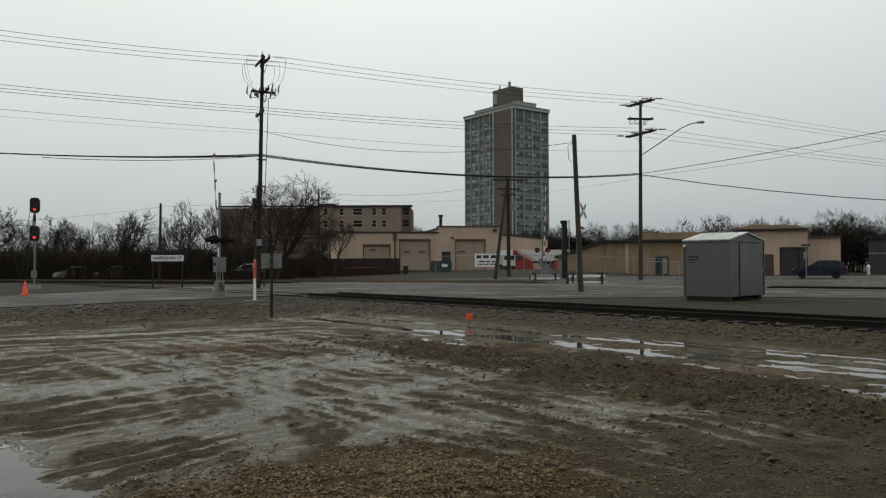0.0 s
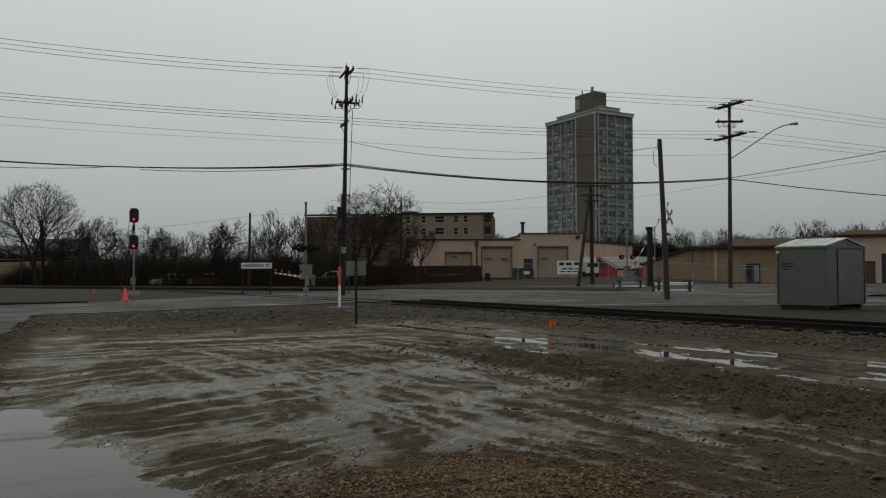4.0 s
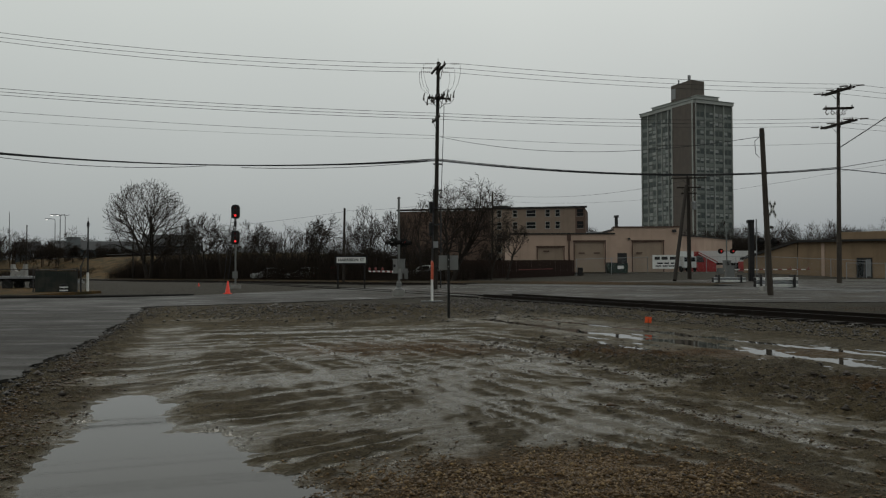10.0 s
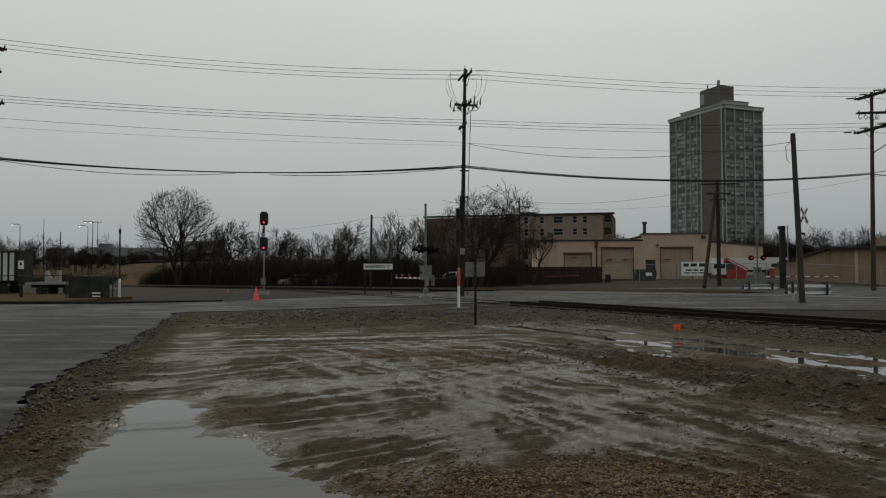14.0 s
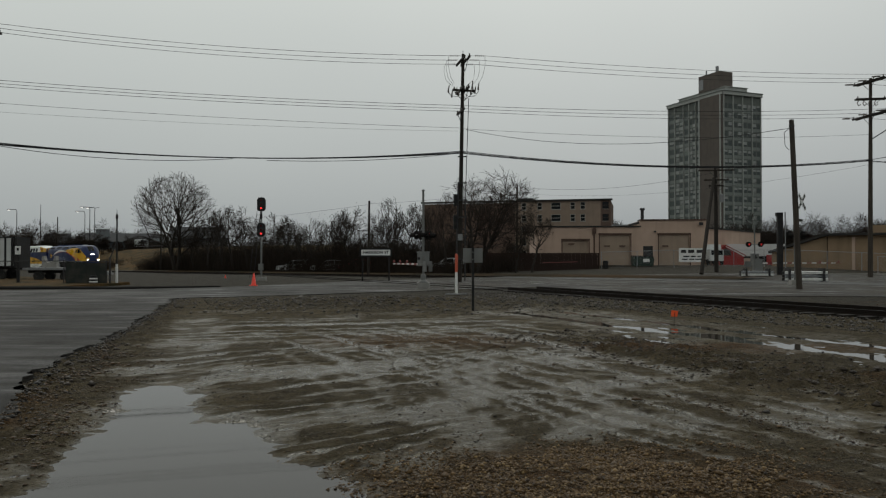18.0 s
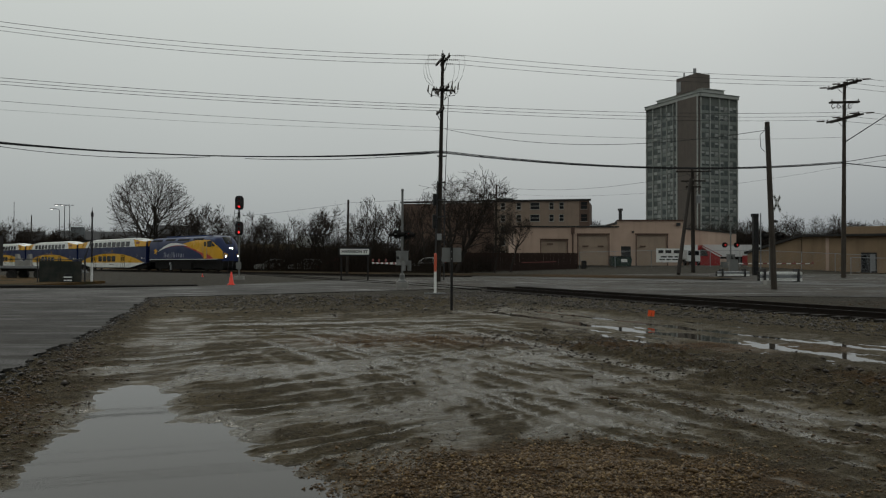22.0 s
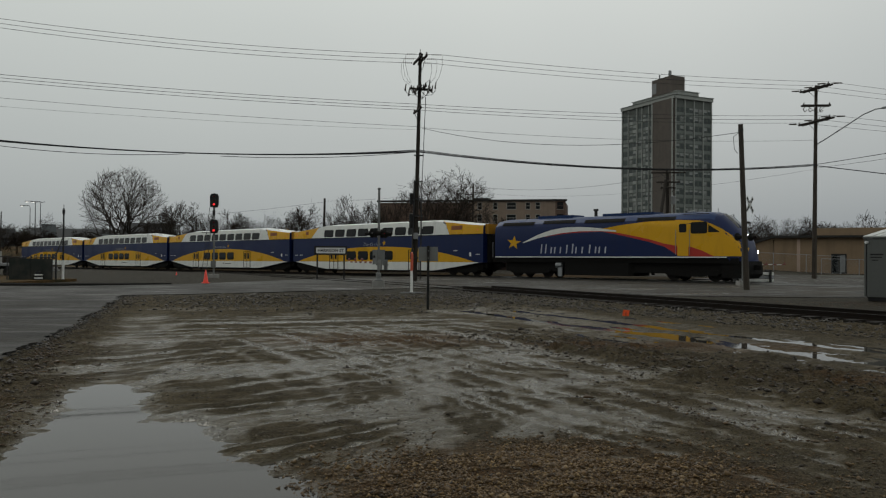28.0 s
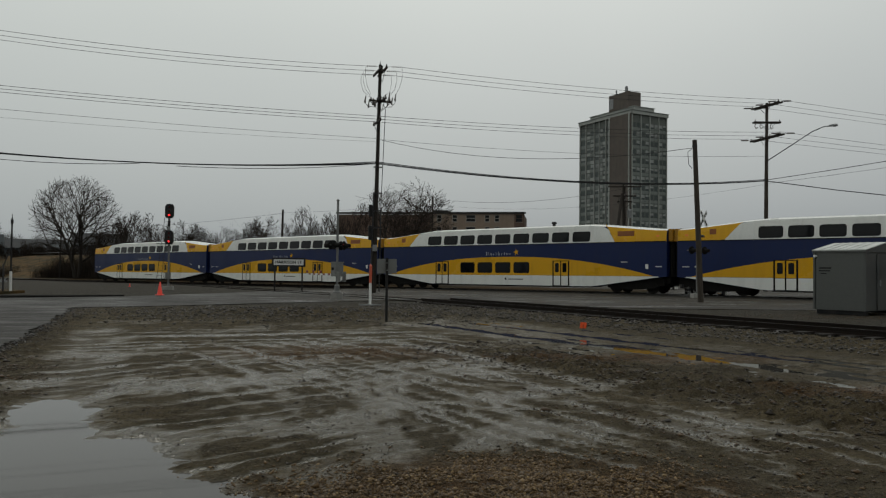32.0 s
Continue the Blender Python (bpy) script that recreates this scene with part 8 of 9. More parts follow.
def car(x, y, turn, paint, label, kind="suv"):
    """A parked car; its nose points along +x before the turn."""
    top = thing("parked_car", pose(x, y, float(lie(x, y)) + 0.04, 0, 0, turn), label, "car")
    if kind == "suv":
        L, H = 4.5, 1.68
        low = [(-2.2, 0.42), (-2.24, 0.75), (-2.15, 1.02), (0.85, 1.05), (1.95, 0.92), (2.22, 0.75), (2.22, 0.42), (1.8, 0.30), (-1.8, 0.30)]
        cab = [(-2.08, 1.0), (-1.85, 1.55), (-1.3, 1.66), (0.05, 1.64), (0.95, 1.03)]
    else:
        L, H = 5.4, 2.3
        low = [(-2.7, 0.45), (-2.7, 1.2), (1.6, 1.2), (2.5, 1.05), (2.72, 0.8), (2.72, 0.45), (2.2, 0.32), (-2.2, 0.32)]
        cab = [(-2.68, 1.15), (-2.6, 2.2), (-2.3, 2.3), (0.9, 2.25), (1.75, 1.18)]
    part("body", Shape().prism(low, -0.90, 0.90), paint, top)
    bm = bmesh.new()
    n = len(cab)
    a = [bm.verts.new((px, -0.86 if pz < 1.3 else -0.70, pz)) for px, pz in cab]
    b = [bm.verts.new((px, 0.86 if pz < 1.3 else 0.70, pz)) for px, pz in cab]
    bm.faces.new(a)
    bm.faces.new(b[::-1])
    for i in range(n):
        bm.faces.new((a[i], b[i], b[(i + 1) % n], a[(i + 1) % n]))
    bmesh.ops.recalc_face_normals(bm, faces=bm.faces[:])
    me = bpy.data.meshes.new("cabin")
    bm.to_mesh(me)
    bm.free()
    me.materials.append(paint)
    part("cabin", me, paint, top)
    for side in (-1, 1):
        if kind == "suv":
            for x0, x1 in ((-1.7, -1.0), (-0.9, -0.15), (-0.05, 0.55)):
                zt = 1.52
                vs = [(x0, side * 0.862, 1.10), (x1, side * 0.862, 1.10), (min(x1, 0.62 if x1 < 0.5 else 0.15), side * 0.772, zt), (x0 + 0.05, side * 0.772, zt)]
                part("window", Shape().add([(p[0], p[1] + side * 0.012, p[2]) for p in vs], [(0, 1, 2, 3) if side < 0 else (3, 2, 1, 0)]), DARK_GLASS, top)
        else:
            vs = [(0.55, side * 0.875, 1.25), (1.45, side * 0.875, 1.25), (1.0, side * 0.74, 1.95), (0.55, side * 0.74, 1.95)]
            part("window", Shape().add(vs, [(0, 1, 2, 3) if side < 0 else (3, 2, 1, 0)]), DARK_GLASS, top)
        for wx in ((-1.38, 1.38) if kind == "suv" else (-1.65, 1.75)):
            wheel_part(top, wx, side * 0.80, 0.35)
        part("headlight", Shape().box((2.13 if kind == "suv" else 2.62, side * 0.66, 0.78), (0.14, 0.36, 0.16), bevel=0.04), GREY_METAL, top)
        part("tail_light", Shape().box((-2.18 if kind == "suv" else -2.7, side * 0.76, 0.95), (0.08, 0.2, 0.3)), RED_PAINT, top)
        part("mirror", Shape().box((0.72 if kind == "suv" else 1.4, side * 1.0, 1.12), (0.14, 0.18, 0.14), bevel=0.03), paint, top)
    xw = (0.93, 0.12) if kind == "suv" else (1.72, 0.98)
    zw = (1.08, 1.58) if kind == "suv" else (1.22, 2.15)
    vs = [(xw[0] + 0.03, -0.78, zw[0]), (xw[0] + 0.03, 0.78, zw[0]), (xw[1] + 0.03, 0.66, zw[1]), (xw[1] + 0.03, -0.66, zw[1])]
    part("windshield", Shape().add(vs, [(0, 1, 2, 3)]), DARK_GLASS, top)
    part("bumper", Shape().box((L / 2 - 0.05, 0, 0.5), (0.12, 1.7, 0.2), bevel=0.04), BLACK_METAL, top)
    part("bumper", Shape().box((-L / 2 + 0.05, 0, 0.5), (0.12, 1.7, 0.2), bevel=0.04), BLACK_METAL, top)
    return top


st = thing("street_sign", pose(48.7, 58.4, float(lie(48.7, 58.4)) + 0.02), "dark green street name blades on a steel post", "sign")
part("post", Shape().tube((0, 0, 0), (0, 0, 3.25), 0.04, 0.04, 8), GALVANISED, st)
SIGN_GREEN = painted("sign_green", (0.03, 0.06, 0.045), 0.4, 0.2)
part("blade", Shape().box((-0.05, -0.05, 3.0), (0.75, 0.02, 0.22), -38), SIGN_GREEN, st)
part("blade", Shape().box((0, 0.0, 2.74), (0.75, 0.02, 0.22), 50), SIGN_GREEN, st)
part("plate", Shape().box((-0.12, -0.06, 2.1), (0.32, 0.02, 0.62), -30), GREY_METAL, st)
car(51.2, 59.8, 141, CAR_BLUE, "dark blue sport utility car waiting on the wet street")
car(64.5, 77.0, 150, CAR_WHITE, "white van behind the corner building", "van")
for x, y, a, p, l in ((-14.0, 99.5, 170, CAR_WHITE, "white car parked behind the brush"), (-10.2, 97.5, 168, CAR_RED, "red car parked behind the brush"), (-19.2, 103.5, 172, CAR_WHITE, "white car parked behind the brush"), (-6.5, 95.0, 165, CAR_DARK, "dark car parked behind the brush"), (1.0, 92.0, 170, CAR_WHITE, "white car parked behind the brush")):
    car(x, y, a, p, l)
moving_van = car(-160, 190, 0, CAR_WHITE, "white van driving on the highway", "van")
moving_van.name = "highway_van"


def board_fence(x0, y0, x1, y1, h, label):
    m, ln = wall_frame((x0, y0), (x1, y1), float(lie((x0 + x1) / 2, y0)) - 0.02)
    top = thing("board_fence", m, label, "fence")
    r = random.Random(5)
    n = int(ln / 0.19)
    meshes = [Shape().box((0, 0, h * f / 2), (0.187, 0.025, h * f)).mesh("board", BOARD_WOOD) for f in (1.0, 0.992, 1.008)]
    for i in range(n):
        part("board", meshes[i % 3], BOARD_WOOD, top, at=pose((i + 0.5) * ln / n, r.uniform(-0.006, 0.006), 0, 0, r.uniform(-0.25, 0.25), 0))
    for i in range(int(ln / 2.4) + 1):
        part("post", Shape().box((min(i * 2.4 + 0.06, ln), 0.10, h / 2), (0.1, 0.1, h)), BOARD_WOOD, top)
    part("rail", Shape().box((ln / 2, 0.05, 0.45), (ln, 0.05, 0.09)), BOARD_WOOD, top)
    part("rail", Shape().box((ln / 2, 0.05, h - 0.4), (ln, 0.05, 0.09)), BOARD_WOOD, top)
    return top


board_fence(4.9, 87.3, 17.9, 86.8, 2.0, "dark brown board fence beside the garages")
solid("red_pipe", Shape().tube((11.6, 86.5, 1.1), (15.4, 86.3, 1.2), 0.03), ARM_RED, "rusty red pipe lying against the fence", "pipe")


def chain_fence(pts, h, label, gap=0.35, mat=None):
    """Steel posts, top rail and woven wire."""
    mat = mat or GALVANISED
    top = thing("chain_link_fence", pose(0, 0, 0), label, "fence", "chain-link fences")
    for (x0, y0), (x1, y1) in zip(pts, pts[1:]):
        ln = math.hypot(x1 - x0, y1 - y0)
        za, zb_ = float(lie(x0, y0)), float(lie(x1, y1))
        n = max(1, int(ln / 3.0))
        for i in range(n + 1):
            u = i / n
            x, y, z = x0 + (x1 - x0) * u, y0 + (y1 - y0) * u, za + (zb_ - za) * u
            part("post", Shape().tube((x, y, z - 0.1), (x, y, z + h + 0.05), 0.035, 0.035, 8), mat, top)
        part("rail", Shape().tube((x0, y0, za + h), (x1, y1, zb_ + h), 0.025, 0.025, 6), mat, top)
        sh = Shape()
        k = int(ln / gap)
        for i in range(-int(h / gap), k):
            a, b = i * gap, i * gap + h
            for lo, hi in (((a, 0), (b, h)), ((b, 0), (a, h))):
                (s0, z0), (s1, z1) = lo, hi
                if s1 < s0:
                    (s0, z0), (s1, z1) = (s1, z1), (s0, z0)
                if s1 <= 0 or s0 >= ln:
                    continue
                if s0 < 0:
                    z0, s0 = z0 + (z1 - z0) * (0 - s0) / (s1 - s0), 0
                if s1 > ln:
                    z1, s1 = z0 + (z1 - z0) * (ln - s0) / (s1 - s0), ln
                p = [(x0 + (x1 - x0) * s / ln, y0 + (y1 - y0) * s / ln, za + (zb_ - za) * s / ln + z) for s, z in ((s0, z0), (s1, z1))]
                sh.tube(p[0], p[1], 0.004, 0.004, 3, False)
        w = part("woven_wire", sh, mat, top)
        w["kind"] = "stuff"
    return top


chain_fence([(18.1, 86.6), (25.4, 84.0), (38, 83), (45, 76.0)], 1.85, "galvanised chain-link fence before the garages")
chain_fence([(41, 72.5), (47, 70)], 1.6, "galvanised chain-link fence by the corner")
part_sign = thing("banner", pose(25.9, 83.85, float(lie(26, 84)) + 0.55, 0, 0, -4), "white banner with grey lettering on the fence", "banner")
part("sheet", Shape().box((1.35, -0.06, 0.75), (2.75, 0.02, 1.5)), WHITE_PAINT, part_sign)
for z, hh, spans in ((1.15, 0.34, ((0.2, 0.75), (0.95, 1.6), (1.85, 2.55))), (0.6, 0.16, ((0.45, 1.1), (1.25, 1.75), (1.95, 2.3))), (0.3, 0.12, ((0.3, 0.9), (1.05, 1.6), (1.7, 2.4)))):
    for a, b in spans:
        part("text_bar", Shape().box(((a + b) / 2, -0.075, z), (b - a, 0.012, hh)), DARK_METAL, part_sign)

dz = float(lie(23, 87))
dump = thing("dumpster", pose(22.0, 88.0, dz), "dark green steel dumpster with a white label", "dumpster")
part("bin", Shape().prism([(0, 0.12), (2.1, 0.12), (2.2, 0.85), (2.1, 1.15), (0, 1.15), (-0.1, 0.85)], -0.7, 0.7), painted("dump_green", (0.012, 0.03, 0.024), 0.5, 0.4), dump)
part("lid", Shape().prism([(-0.05, 1.16), (2.15, 1.16), (2.1, 1.24), (0, 1.30)], -0.74, 0.74), BLACK_METAL, dump)
part("label", Shape().box((1.3, -0.71, 0.75), (0.7, 0.015, 0.35)), WHITE_PAINT, dump)
for x in (0.2, 1.9):
    part("caster", Shape().tube((x, -0.5, 0.06), (x, -0.42, 0.06), 0.07, 0.07, 10), TYRE, dump)
solid("barrel", Shape().lathe([(0.25, 0), (0.3, 0.05), (0.3, 0.85), (0.25, 0.9)], 14, (18.5, 86.3, float(lie(18.5, 86.3)))), BLACK_METAL, "black plastic barrel at the end of the fence", "barrel")

# red canopy, white trailer and box truck behind the fence
rz_ = float(lie(36, 93))
tent = thing("red_shed", pose(33.5, 94.0, rz_), "small red shed with a gabled roof", "shed")
part("wall", Shape().prism([(0, 0), (3.4, 0), (3.4, 1.2), (1.2, 2.35), (0, 1.5)], 0, 3.5), CAR_RED, tent)
part("roof", Shape().prism([(1.15, 2.45), (3.6, 1.2), (3.6, 1.1), (1.15, 2.34)], -0.1, 3.6).prism([(-0.2, 1.5), (1.2, 2.45), (1.2, 2.34), (-0.2, 1.4)], -0.1, 3.6), CAR_RED, tent)
part("opening", Shape().prism([(0.35, 1.15), (1.9, 1.15), (1.75, 1.75), (1.2, 2.05), (0.4, 1.55)], -0.03, 0.02), DARK_METAL, tent, "dark gable opening")
part("trim", Shape().prism([(1.2, 2.36), (3.45, 1.14), (3.45, 0.98), (1.2, 2.2)], -0.06, -0.02), WHITE_PAINT, tent)
wtr = thing("white_trailer", pose(35.6, 97.9, rz_ + 0.1), "long white box trailer behind the red shed", "trailer")
part("box_body", Shape().box((3.8, 0, 1.75), (7.6, 2.4, 1.5), bevel=0.06), CAR_WHITE, wtr)
part("chassis", Shape().box((3.8, 0, 0.85), (7.2, 1.2, 0.25)), UNDER, wtr)
for wx in (5.0, 6.0):
    for sd in (-1, 1):
        wheel_part(wtr, wx, sd * 0.95, 0.42)
part("support_leg", Shape().box((1.0, 0.6, 0.4), (0.12, 0.12, 0.8)).box((1.0, -0.6, 0.4), (0.12, 0.12, 0.8)), UNDER, wtr)
bt = thing("box_truck", pose(31.2, 90.4, rz_, 0, 0, 0), "white box truck behind the fence", "truck")
part("box_body", Shape().box((0.8, 1.5, 1.55), (1.7, 3.0, 1.75), bevel=0.05), CAR_WHITE, bt)
part("cab", Shape().box((0.8, -0.5, 1.15), (1.6, 1.0, 1.3), bevel=0.1), CAR_WHITE, bt)
part("windshield", Shape().box((0.8, -1.01, 1.45), (1.3, 0.03, 0.5)), DARK_GLASS, bt)
part("chassis", Shape().box((0.8, 1.0, 0.55), (1.2, 3.6, 0.2)), UNDER, bt)
for sd in (-0.0, 1.6):
    for yy in (-0.3, 2.2):
        w_ = Shape()
        w_.m = pose(sd, yy, 0.36, 0, 90, 0)
        w_.lathe([(0.1, -0.1), (0.34, -0.1), (0.36, 0), (0.34, 0.1), (0.1, 0.1)], 14)
        part("wheel", w_, TYRE, bt)
rc = thing("red_container", pose(39.0, 90.5, float(lie(39, 90))), "low rusty red steel container", "container")
part("body", Shape().box((1.5, 1, 0.65), (3.0, 2.0, 1.15), bevel=0.03), CAR_RED, rc)
for i in range(12):
    part("rib", Shape().box((0.15 + i * 0.245, -0.02, 0.65), (0.08, 0.05, 1.1)), CAR_RED, rc)
stk = thing("steel_stack", pose(29.2, 66.5, float(lie(29.2, 66.5))), "tall dark boxed steel stack", "stack")
part("duct", Shape().box((0, 0, 2.5), (0.42, 0.42, 5.2), bevel=0.04), BLACK_METAL, stk)
part("cap", Shape().box((-0.05, 0, 5.2), (0.5, 0.55, 0.3), bevel=0.04), BLACK_METAL, stk)
part("conduit", Shape().tube((0.38, -0.2, 0), (0.38, -0.2, 5.4), 0.05), GREY_METAL, stk)


def beam_barrier(x, y, turn, length, rows, legs, label):
    """Stacked steel road beams on legs."""
    top = thing("road_barrier", pose(x, y, float(lie(x, y)) + 0.03, 0, 0, turn), label, "barrier", "road barriers")
    for i in range(rows):
        z = 0.14 + i * 0.21
        w_prof = [(0.0, z - 0.09), (-0.05, z - 0.07), (-0.05, z - 0.03), (-0.01, z - 0.01), (-0.01, z + 0.01), (-0.05, z + 0.03), (-0.05, z + 0.07), (0.0, z + 0.09)]
        for y0, m in ((-0.02, WHITE_PAINT if i % 2 == 0 else GALVANISED), (0.55, DARK_METAL)):
            n = len(w_prof)
            vs = [(x, y0 + dy, zz) for x in (0.0, length) for dy, zz in w_prof]
            part("beam", Shape().add(vs, [(k, (k + 1) % n, n + (k + 1) % n, n + k) for k in range(n)] + [tuple(range(n - 1, -1, -1)), tuple(range(n, 2 * n))]), m, top)
        part("packing", Shape().box((length / 2, 0.27, z - 0.02), (length - 0.3, 0.45, 0.1)), DARK_METAL, top)
    for u in legs:
        part("leg", Shape().box((length * u, 0.25, 0.12 + rows * 0.1), (0.12, 0.9, 0.24 + rows * 0.2)), DARK_METAL, top)
    return top


beam_barrier(24.7, 63.5, -4, 2.6, 2, (0.15, 0.85), "low white steel road barrier by the crossing")
beam_barrier(21.9, 49.2, -6, 2.6, 3, (0.1, 0.9), "stacked galvanised road barrier beams beside the street")
cab = thing("relay_cabinet", pose(26.9, 65.6, float(lie(27, 65.6)) + 0.02), "small silver relay cabinet at the crossing", "cabinet")
part("body", Shape().box((0, 0, 0.85), (0.7, 0.5, 1.1), bevel=0.04), SILVER_PAINT, cab)
part("plinth", Shape().box((0, 0, 0.15), (0.6, 0.4, 0.3)), CONCRETE, cab)
part("door", Shape().box((0, -0.26, 0.85), (0.6, 0.02, 1.0)), SILVER_PAINT, cab)

# verge and kerb before the corner building
pts = [(27.5, 73.2), (33, 71.2), (45, 70.2), (56, 64.8), (62, 62), (72, 66), (66, 76), (40, 84), (30, 79)]
solid("verge", Shape().slab(pts, -0.2, 0.16), GRASS, "strip of dull winter grass before the building", "grass", kind="structure")
kp = [(27.3, 73.0, 0.10), (33, 70.9, 0.10), (45, 69.9, 0.10), (56, 64.5, 0.10), (62, 61.7, 0.10)]
solid("kerb", Shape().path(kp, [0.11] * 5, 4), CONCRETE, "pale concrete kerb along the street", "kerb", kind="structure")
solid("short_post", Shape().tube((66.8, 70.5, 0), (66.8, 70.5, 0.75), 0.16, 0.14, 8).lathe([(0.17, 0.75), (0.2, 1.0), (0.12, 1.2), (0.02, 1.25)], 10, (66.8, 70.5, 0)), WHITE_PAINT, "short post with a white top beside the street", "post")

# dark workshop and a red-roofed house at the far right
gb = thing("grey_workshop", pose(74, 78, 0.0, 0, 0, -42), "dark grey metal workshop", "building")
part("wall", holed_wall(26, 4.4, 0.3, [(6, 0, 9, 3.2)]), walling("workshop_grey", (0.055, 0.06, 0.062), (0.045, 0.048, 0.05)), gb)
part("garage_door", Shape().box((7.5, 0.2, 1.6), (3, 0.06, 3.2)), BLACK_METAL, gb)
part("roof", Shape().prism([(-0.3, 4.4), (26.3, 4.4), (26.3, 4.6), (-0.3, 4.6)], -0.4, 12), ROOF_DARK, gb)
part("band", Shape().box((13, -0.05, 2.6), (26, 0.06, 0.12)), GREY_METAL, gb)
hs = thing("red_house", pose(92, 92, 0.0, 0, 0, -42), "house with a dull red gabled roof", "house")
part("wall", Shape().box((3, 3, 3), (6, 6, 6)), TAN_WALL_DULL, hs)
part("roof", Shape().prism([(-0.4, 5.9), (6.4, 5.9), (3, 8.2)], -0.4, 6.4), CAR_RED, hs)

# kerb colour near black: the shadow line at the street's edge is painted in
KERB_DARK = walling("kerb_dark", (0.016, 0.015, 0.014), (0.028, 0.026, 0.024))
# ---- the yard across the street on the left ----
vg = [(-19.6, 39.2), (-21.8, 38.95), (-40, 42.2), (-80, 50.0), (-90, 70), (-34, 64), (-24, 52), (-18.8, 47.5)]
solid("verge", Shape().slab(vg, -0.4, 0.07), YARD_GRASS, "rough brown grass in front of the yard", "grass", kind="structure")
kp = [(-11.6, 41.4, 0.0), (-15.9, 38.6, 0.02), (-19.6, 38.55, 0.03), (-21.8, 38.7, 0.03), (-40, 41.9, 0.0), (-80, 49.6, 0.0)]
solid("kerb", Shape().path([(x, y, z + 0.01) for x, y, z in kp], [0.04, 0.07, 0.08, 0.08, 0.08, 0.08], 6), KERB_DARK, "near-black kerb strip along the yard, edge shadow in its colour", "kerb", kind="structure")
tl = thing("box_trailer", pose(-30.2, 56.8, -0.05, 0, 0, 187), "white box trailer with a dark frame parked in the yard", "trailer")
part("box_body", Shape().box((6.3, 0, 2.05), (12.0, 2.4, 2.0), bevel=0.04), CAR_WHITE, tl)
part("frame", Shape().box((6.3, 0, 3.08), (12.6, 2.5, 0.10)).box((0.1, 0, 2.0), (0.2, 2.45, 2.2)), BLACK_METAL, tl)
for i in range(7):
    part("stake", Shape().box((0.3 + i * 0.45 if i < 3 else 0.3 + (i - 2) * 2.2, 1.24, 2.0), (0.12, 0.06, 2.1)), BLACK_METAL, tl)
part("chassis", Shape().box((6.3, 0, 0.92), (12.4, 1.4, 0.25)), UNDER, tl)
for wx in (1.2, 2.3):
    for sd in (-1, 1):
        wheel_part(tl, wx, sd * 1.0, 0.42, 0.28)
fb = thing("flatbed_trailer", pose(-28.05, 54.6, -0.05, 0, 0, 2), "flatbed trailer carrying a pale concrete saddle", "trailer")
part("deck", Shape().box((1.6, 0, 0.86), (4.2, 2.2, 0.16)), GREY_METAL, fb)
part("chassis", Shape().box((1.6, 0, 0.66), (4.0, 1.0, 0.2)), UNDER, fb)
for wx in (0.5, 2.3):
    for sd in (-1, 1):
        wheel_part(fb, wx, sd * 0.85, 0.36, 0.24)
notch = [(1.2 + 0.34 * math.cos(radians(a)), 1.75 + 0.5 * math.sin(radians(a))) for a in range(180, 361, 20)]
part("saddle", Shape().prism([(0.7, 0.95), (1.7, 0.95), (1.68, 1.75)] + [(x + 0.0, z) for x, z in notch[::-1]] + [(0.72, 1.75)], -0.9, -0.5), CONCRETE, fb, "pale U-shaped concrete saddle")
part("lumber", Shape().box((3.9, 0.2, 0.62), (2.2, 0.5, 0.12), -8).box((4.1, -0.1, 0.5), (2.2, 0.5, 0.1), -5), GREY_METAL, fb)

# screened gate enclosure
sc = thing("screened_gate", pose(-21.5, 45.0, -0.02, 0, 0, 9), "chain-link gate covered with a dark green screen", "gate")
SCREEN = painted("screen_cloth", (0.022, 0.026, 0.023), 0.9, 0.45, 1.5)
for k in range(4):
    part("screen", Shape().box((0.28 + 0.55 * k, 0.012 * (-1) ** k, 0.68 - 0.012 * k), (0.54, 0.03, 1.24), 3 * (-1) ** k), SCREEN, sc)
for x in (0.0, 1.1, 2.2, 2.4):
    part("post", Shape().tube((x, 0.07, 0), (x, 0.07, 1.42 if x < 2.3 else 1.6), 0.035 if x < 2.3 else 0.05, 0.035 if x < 2.3 else 0.05, 8), DARK_METAL, sc)
part("rail", Shape().tube((0, 0.07, 1.35), (2.4, 0.07, 1.35), 0.025), DARK_METAL, sc)
part("brace_post", Shape().tube((2.4, 0.1, 1.5), (2.75, 0.2, 2.6), 0.04, 0.03, 6), DARK_METAL, sc)
br_ = thing("striped_barrel", pose(-19.9, 45.0, -0.02), "small dark barrel with white stripes", "barrel")
part("drum", Shape().lathe([(0.2, 0), (0.22, 0.04), (0.2, 0.5), (0.15, 0.55)], 12), BLACK_METAL, br_)
for z in (0.15, 0.33):
    part("stripe", Shape().tube((0, 0, z), (0, 0, z + 0.07), 0.225, 0.225, 12), WHITE_PAINT, br_)
chain_fence([(-21.6, 45.0), (-27, 46.0), (-40, 49.0)], 1.45, "rusty dark chain-link fence along the yard", 0.4, DARK_METAL)
sg2 = thing("notice_sign", pose(-25.1, 46.6, -0.05), "small white notice on a dark post", "sign")
part("post", Shape().box((0, 0.03, 1.15), (0.16, 0.08, 2.4)), BLACK_METAL, sg2)
part("plate", Shape().box((0, -0.03, 2.05), (0.34, 0.02, 0.5)), WHITE_PAINT, sg2)
part("mark", Shape().box((0, -0.045, 2.1), (0.12, 0.012, 0.16)), BLACK_METAL, sg2)


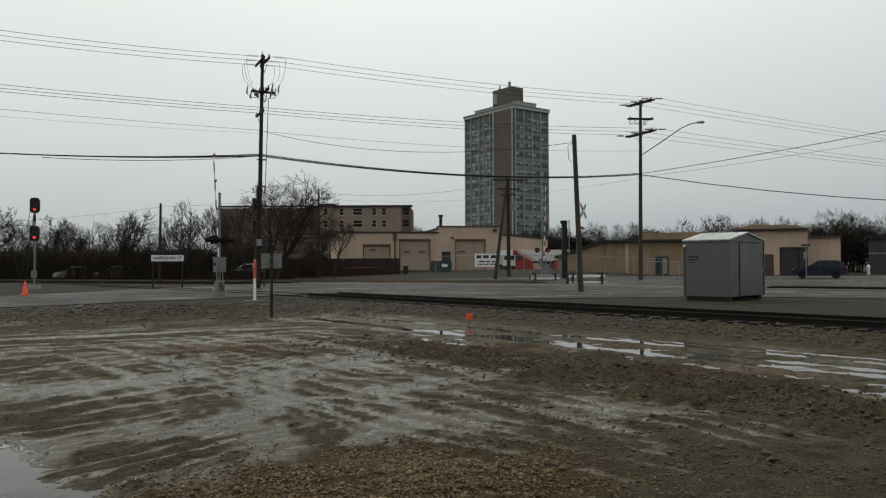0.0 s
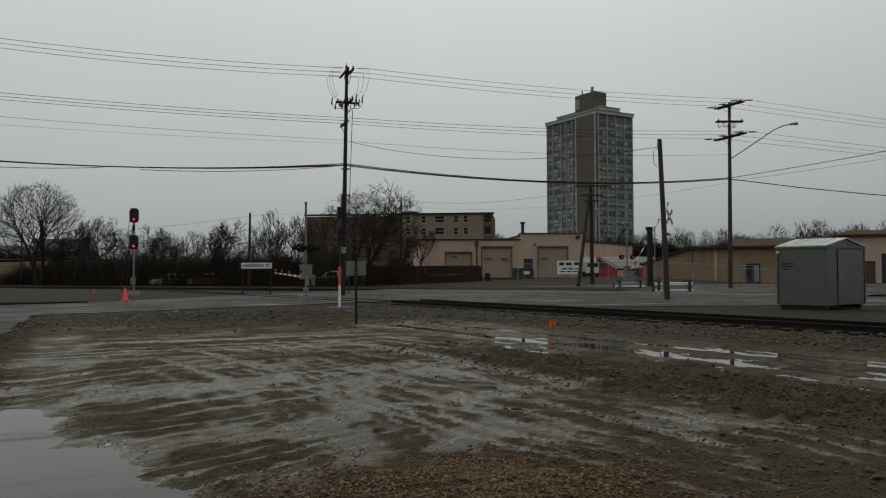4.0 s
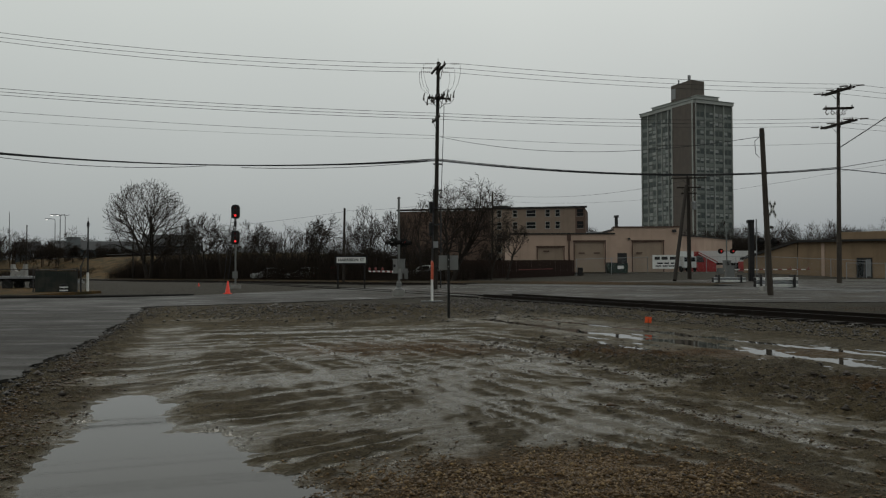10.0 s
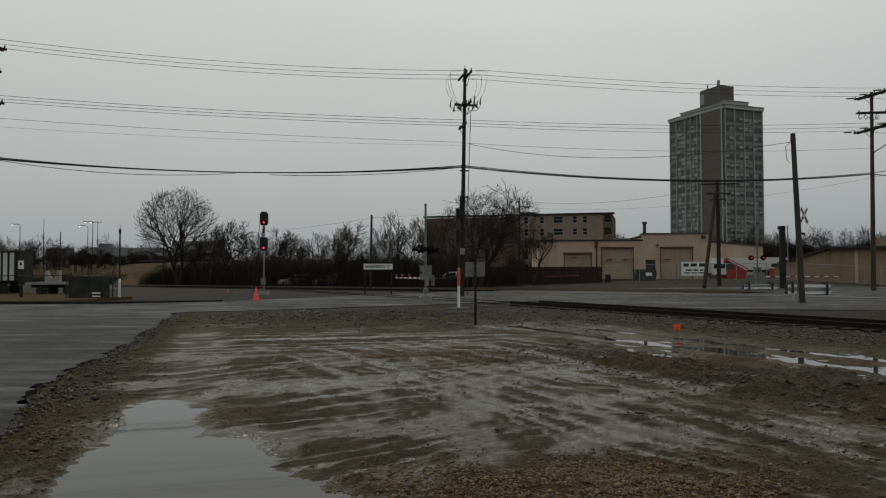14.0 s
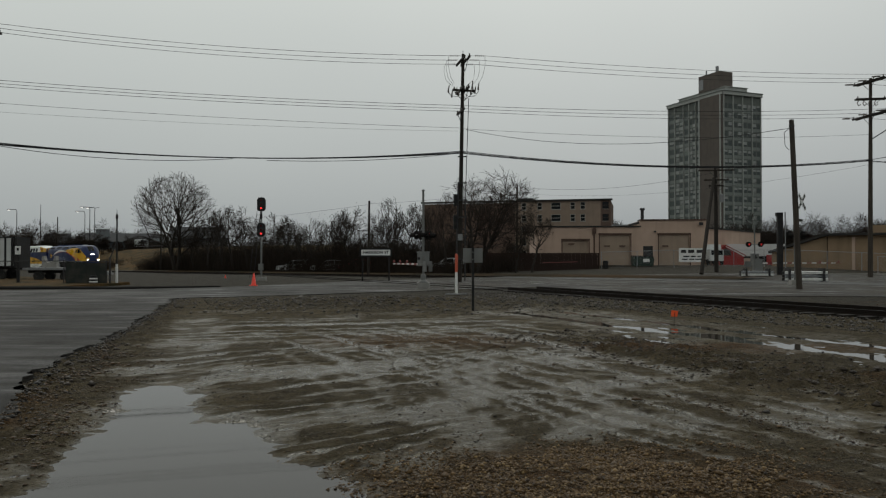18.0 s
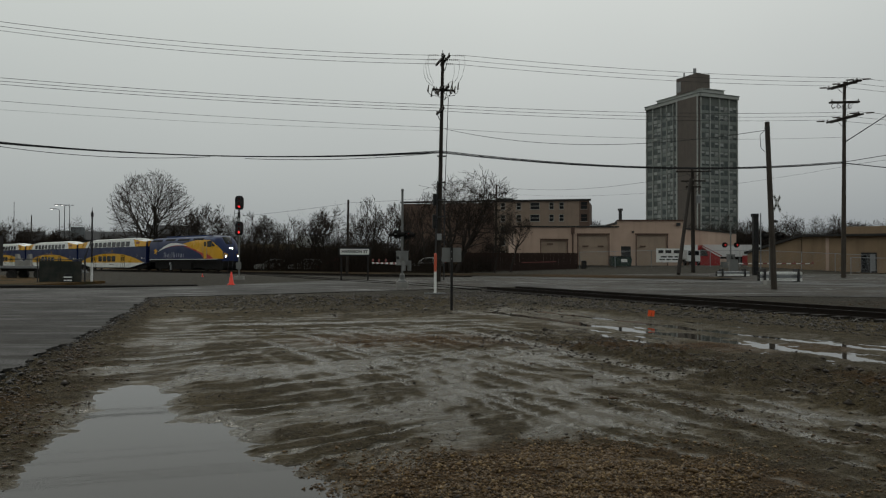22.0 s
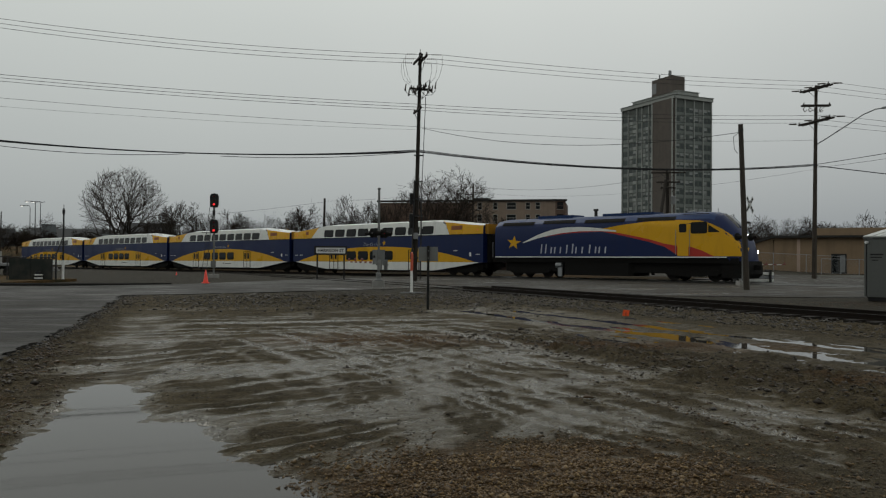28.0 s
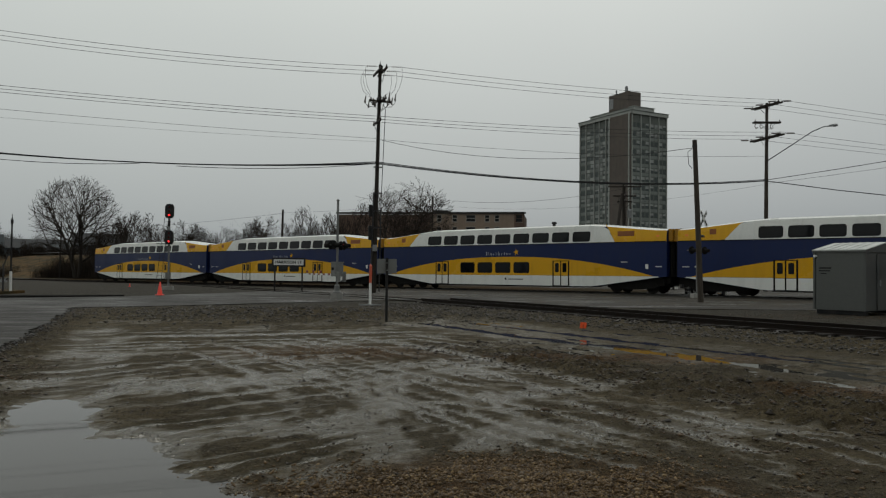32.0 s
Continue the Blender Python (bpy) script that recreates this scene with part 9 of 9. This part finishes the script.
def street_lamp(az, d, zt, label, double=False, z0=4.0):
    a = radians(az)
    x, y = math.sin(a) * d, math.cos(a) * d
    top = thing("street_lamp", pose(x, y, z0), label, "street lamp", "highway lamps")
    h = zt - z0
    part("post", Shape().tube((0, 0, 0), (0, 0, h - 0.6), 0.13, 0.08, 8), DARK_METAL, top)
    part("arm", Shape().path([(0, 0, h - 0.6), (-0.15, 0, h - 0.15), (-0.8, 0, h), (-1.7, 0, h)], 0.07, 6), DARK_METAL, top)
    hd_ = part("lamp_head", Shape().box((-2.0, 0, h - 0.05), (0.9, 0.4, 0.22), bevel=0.08), GREY_METAL, top)
    part("lens", Shape().box((-2.05, 0, h - 0.20), (0.55, 0.3, 0.12), bevel=0.06), LAMP_STREET, hd_, "lit pale lens")
    if double:
        part("arm", Shape().tube((0, 0, h - 0.3), (1.2, 0, h), 0.06), DARK_METAL, top)


street_lamp(-28.4, 230, 14.6, "tall highway street lamp")
street_lamp(-24.4, 225, 14.3, "tall highway street lamp")
street_lamp(-24.1, 215, 14.8, "tall highway street lamp", True)
street_lamp(-23.8, 240, 16.3, "tall highway street lamp", True)
solid("radio_mast", Shape().tube((-125, 245, 3), (-125, 245, 19), 0.22, 0.06, 6), DARK_METAL, "thin distant radio mast", "mast")

# far warehouses beyond the highway
WH_PALE, WH_DARK = walling("warehouse_pale", (0.075, 0.082, 0.086), (0.055, 0.06, 0.063)), walling("warehouse_dark", (0.026, 0.028, 0.030), (0.02, 0.021, 0.023))
for az, d, w, dep, h, dark in ((-21.9, 240, 20, 20, 7.0, True), (-17.3, 232, 13, 18, 8.8, True), (-26.0, 250, 6, 12, 6.8, True), (-19.9, 226, 4, 8, 5.4, False), (-23.3, 232, 2.6, 5, 7.6, False)):
    a = radians(az)
    m = pose(math.sin(a) * d, math.cos(a) * d, 2.4, 0, 0, -az)
    wh = thing("warehouse", m, "distant %s warehouse beyond the highway" % ("dark-roofed" if dark else "pale gabled"), "building")
    part("wall", holed_wall(w, h * 0.62, 0.4, [(w * 0.2, h * 0.2, w * 0.3, h * 0.45), (w * 0.6, h * 0.2, w * 0.7, h * 0.45)], x0=-w / 2), WH_PALE, wh)
    part("roof", Shape().add([(-w / 2 - 0.5, -0.6, h * 0.6), (w / 2 + 0.5, -0.6, h * 0.6), (w / 2 + 0.5, dep / 2, h), (-w / 2 - 0.5, dep / 2, h), (-w / 2 - 0.5, dep, h * 0.6), (w / 2 + 0.5, dep, h * 0.6)], [(0, 1, 2, 3), (3, 2, 5, 4), (1, 5, 2), (0, 3, 4)]), WH_DARK if dark else WH_PALE, wh)



# ---- what moves ----
# where the train's nose stands along the line, by time
NOSE = [(0.0, -430.0), (10.0, -264.0), (14.5, -191.0), (16.5, -161.0), (17.0, -153.4), (18.0, -138.5), (19.0, -123.4), (20.0, -109.0), (21.0, -95.8), (22.0, -83.7), (23.0, -72.4), (25.0, -51.1),
        (26.5, -34.7), (28.0, -18.3), (29.4, -2.7), (30.3, 7.0), (32.0, 26.3)]
RAIL_TOP = -0.06 + 0.158


def on_rails(s_rear, length, forward=True):
    """A vehicle's pose from the place of its rear end along the line."""
    ends = [sq(s_rear + a, MAIN_Q) for a in (0.12 * length, 0.88 * length)]
    z0, z1 = [float(lie(x, y)) + RAIL_TOP for x, y in ends]
    x, y = sq(s_rear, MAIN_Q)
    tilt = math.degrees(math.atan2(z1 - z0, 0.76 * length))
    return pose(x, y, z0 - (z1 - z0) / 0.76 * 0.12, 0, -tilt, 90 - 137.03)


# the gate arms come down: degrees above level, by time
ARMS = [(0.0, 80), (0.5, 76), (1.0, 70), (1.5, 56), (2.0, 46), (2.5, 38), (3.0, 24), (3.5, 10), (4.2, 1), (5.0, 0), (32.0, 0)]
ARMS_FAR = [(0.0, 88), (0.5, 86), (1.0, 82), (1.5, 79), (2.0, 76), (2.5, 72.5), (3.0, 68), (3.5, 62), (4.5, 53), (5.5, 43), (6.0, 36), (6.5, 26), (7.0, 14), (7.6, 3), (8.2, 0), (32.0, 0)]
# the van on the highway: metres along, by time
VAN = [(0.0, -420.0), (10.0, -412.0), (14.0, -345.0), (16.5, -255.0), (17.0, -234.8), (17.4, -219.0), (17.8, -202.0), (18.2, -188.0), (18.6, -176.0), (19.0, -166.7), (20.0, -146.0), (21.5, -120.0), (23.0, -102.0), (24.0, -100.0), (32.0, -100.0)]


def van_pose(s):
    x, y = sq(s, 79.0)
    return pose(x, y, float(lie(x, y)) + 4.06 * float(step01(-92, -128, s)), 0, 0, 90 - 137.03)


def motions():
    walk(arm_near, [(t, pose(0, -0.28, 1.18, 0, 0, 108) @ pose(0, 0, 0, 0, -a, 0)) for t, a in ARMS])
    walk(arm_far, [(t, pose(0, -0.28, 1.0, 0, 0, 8) @ pose(0, 0, 0, 0, -a, 0)) for t, a in ARMS_FAR])
    walk(moving_van, [(t, van_pose(s)) for t, s in VAN])
    cars = [(loco, LOCO_L, LOCO_L)]
    for i, c in enumerate((coach_front, coach_second, coach_third, cab_car)):
        cars.append((c, LOCO_L + CL * (i + 1), CL))
    for ob, back, ln in cars:
        walk(ob, [(t, on_rails(s - back, ln)) for t, s in NOSE])


motions()
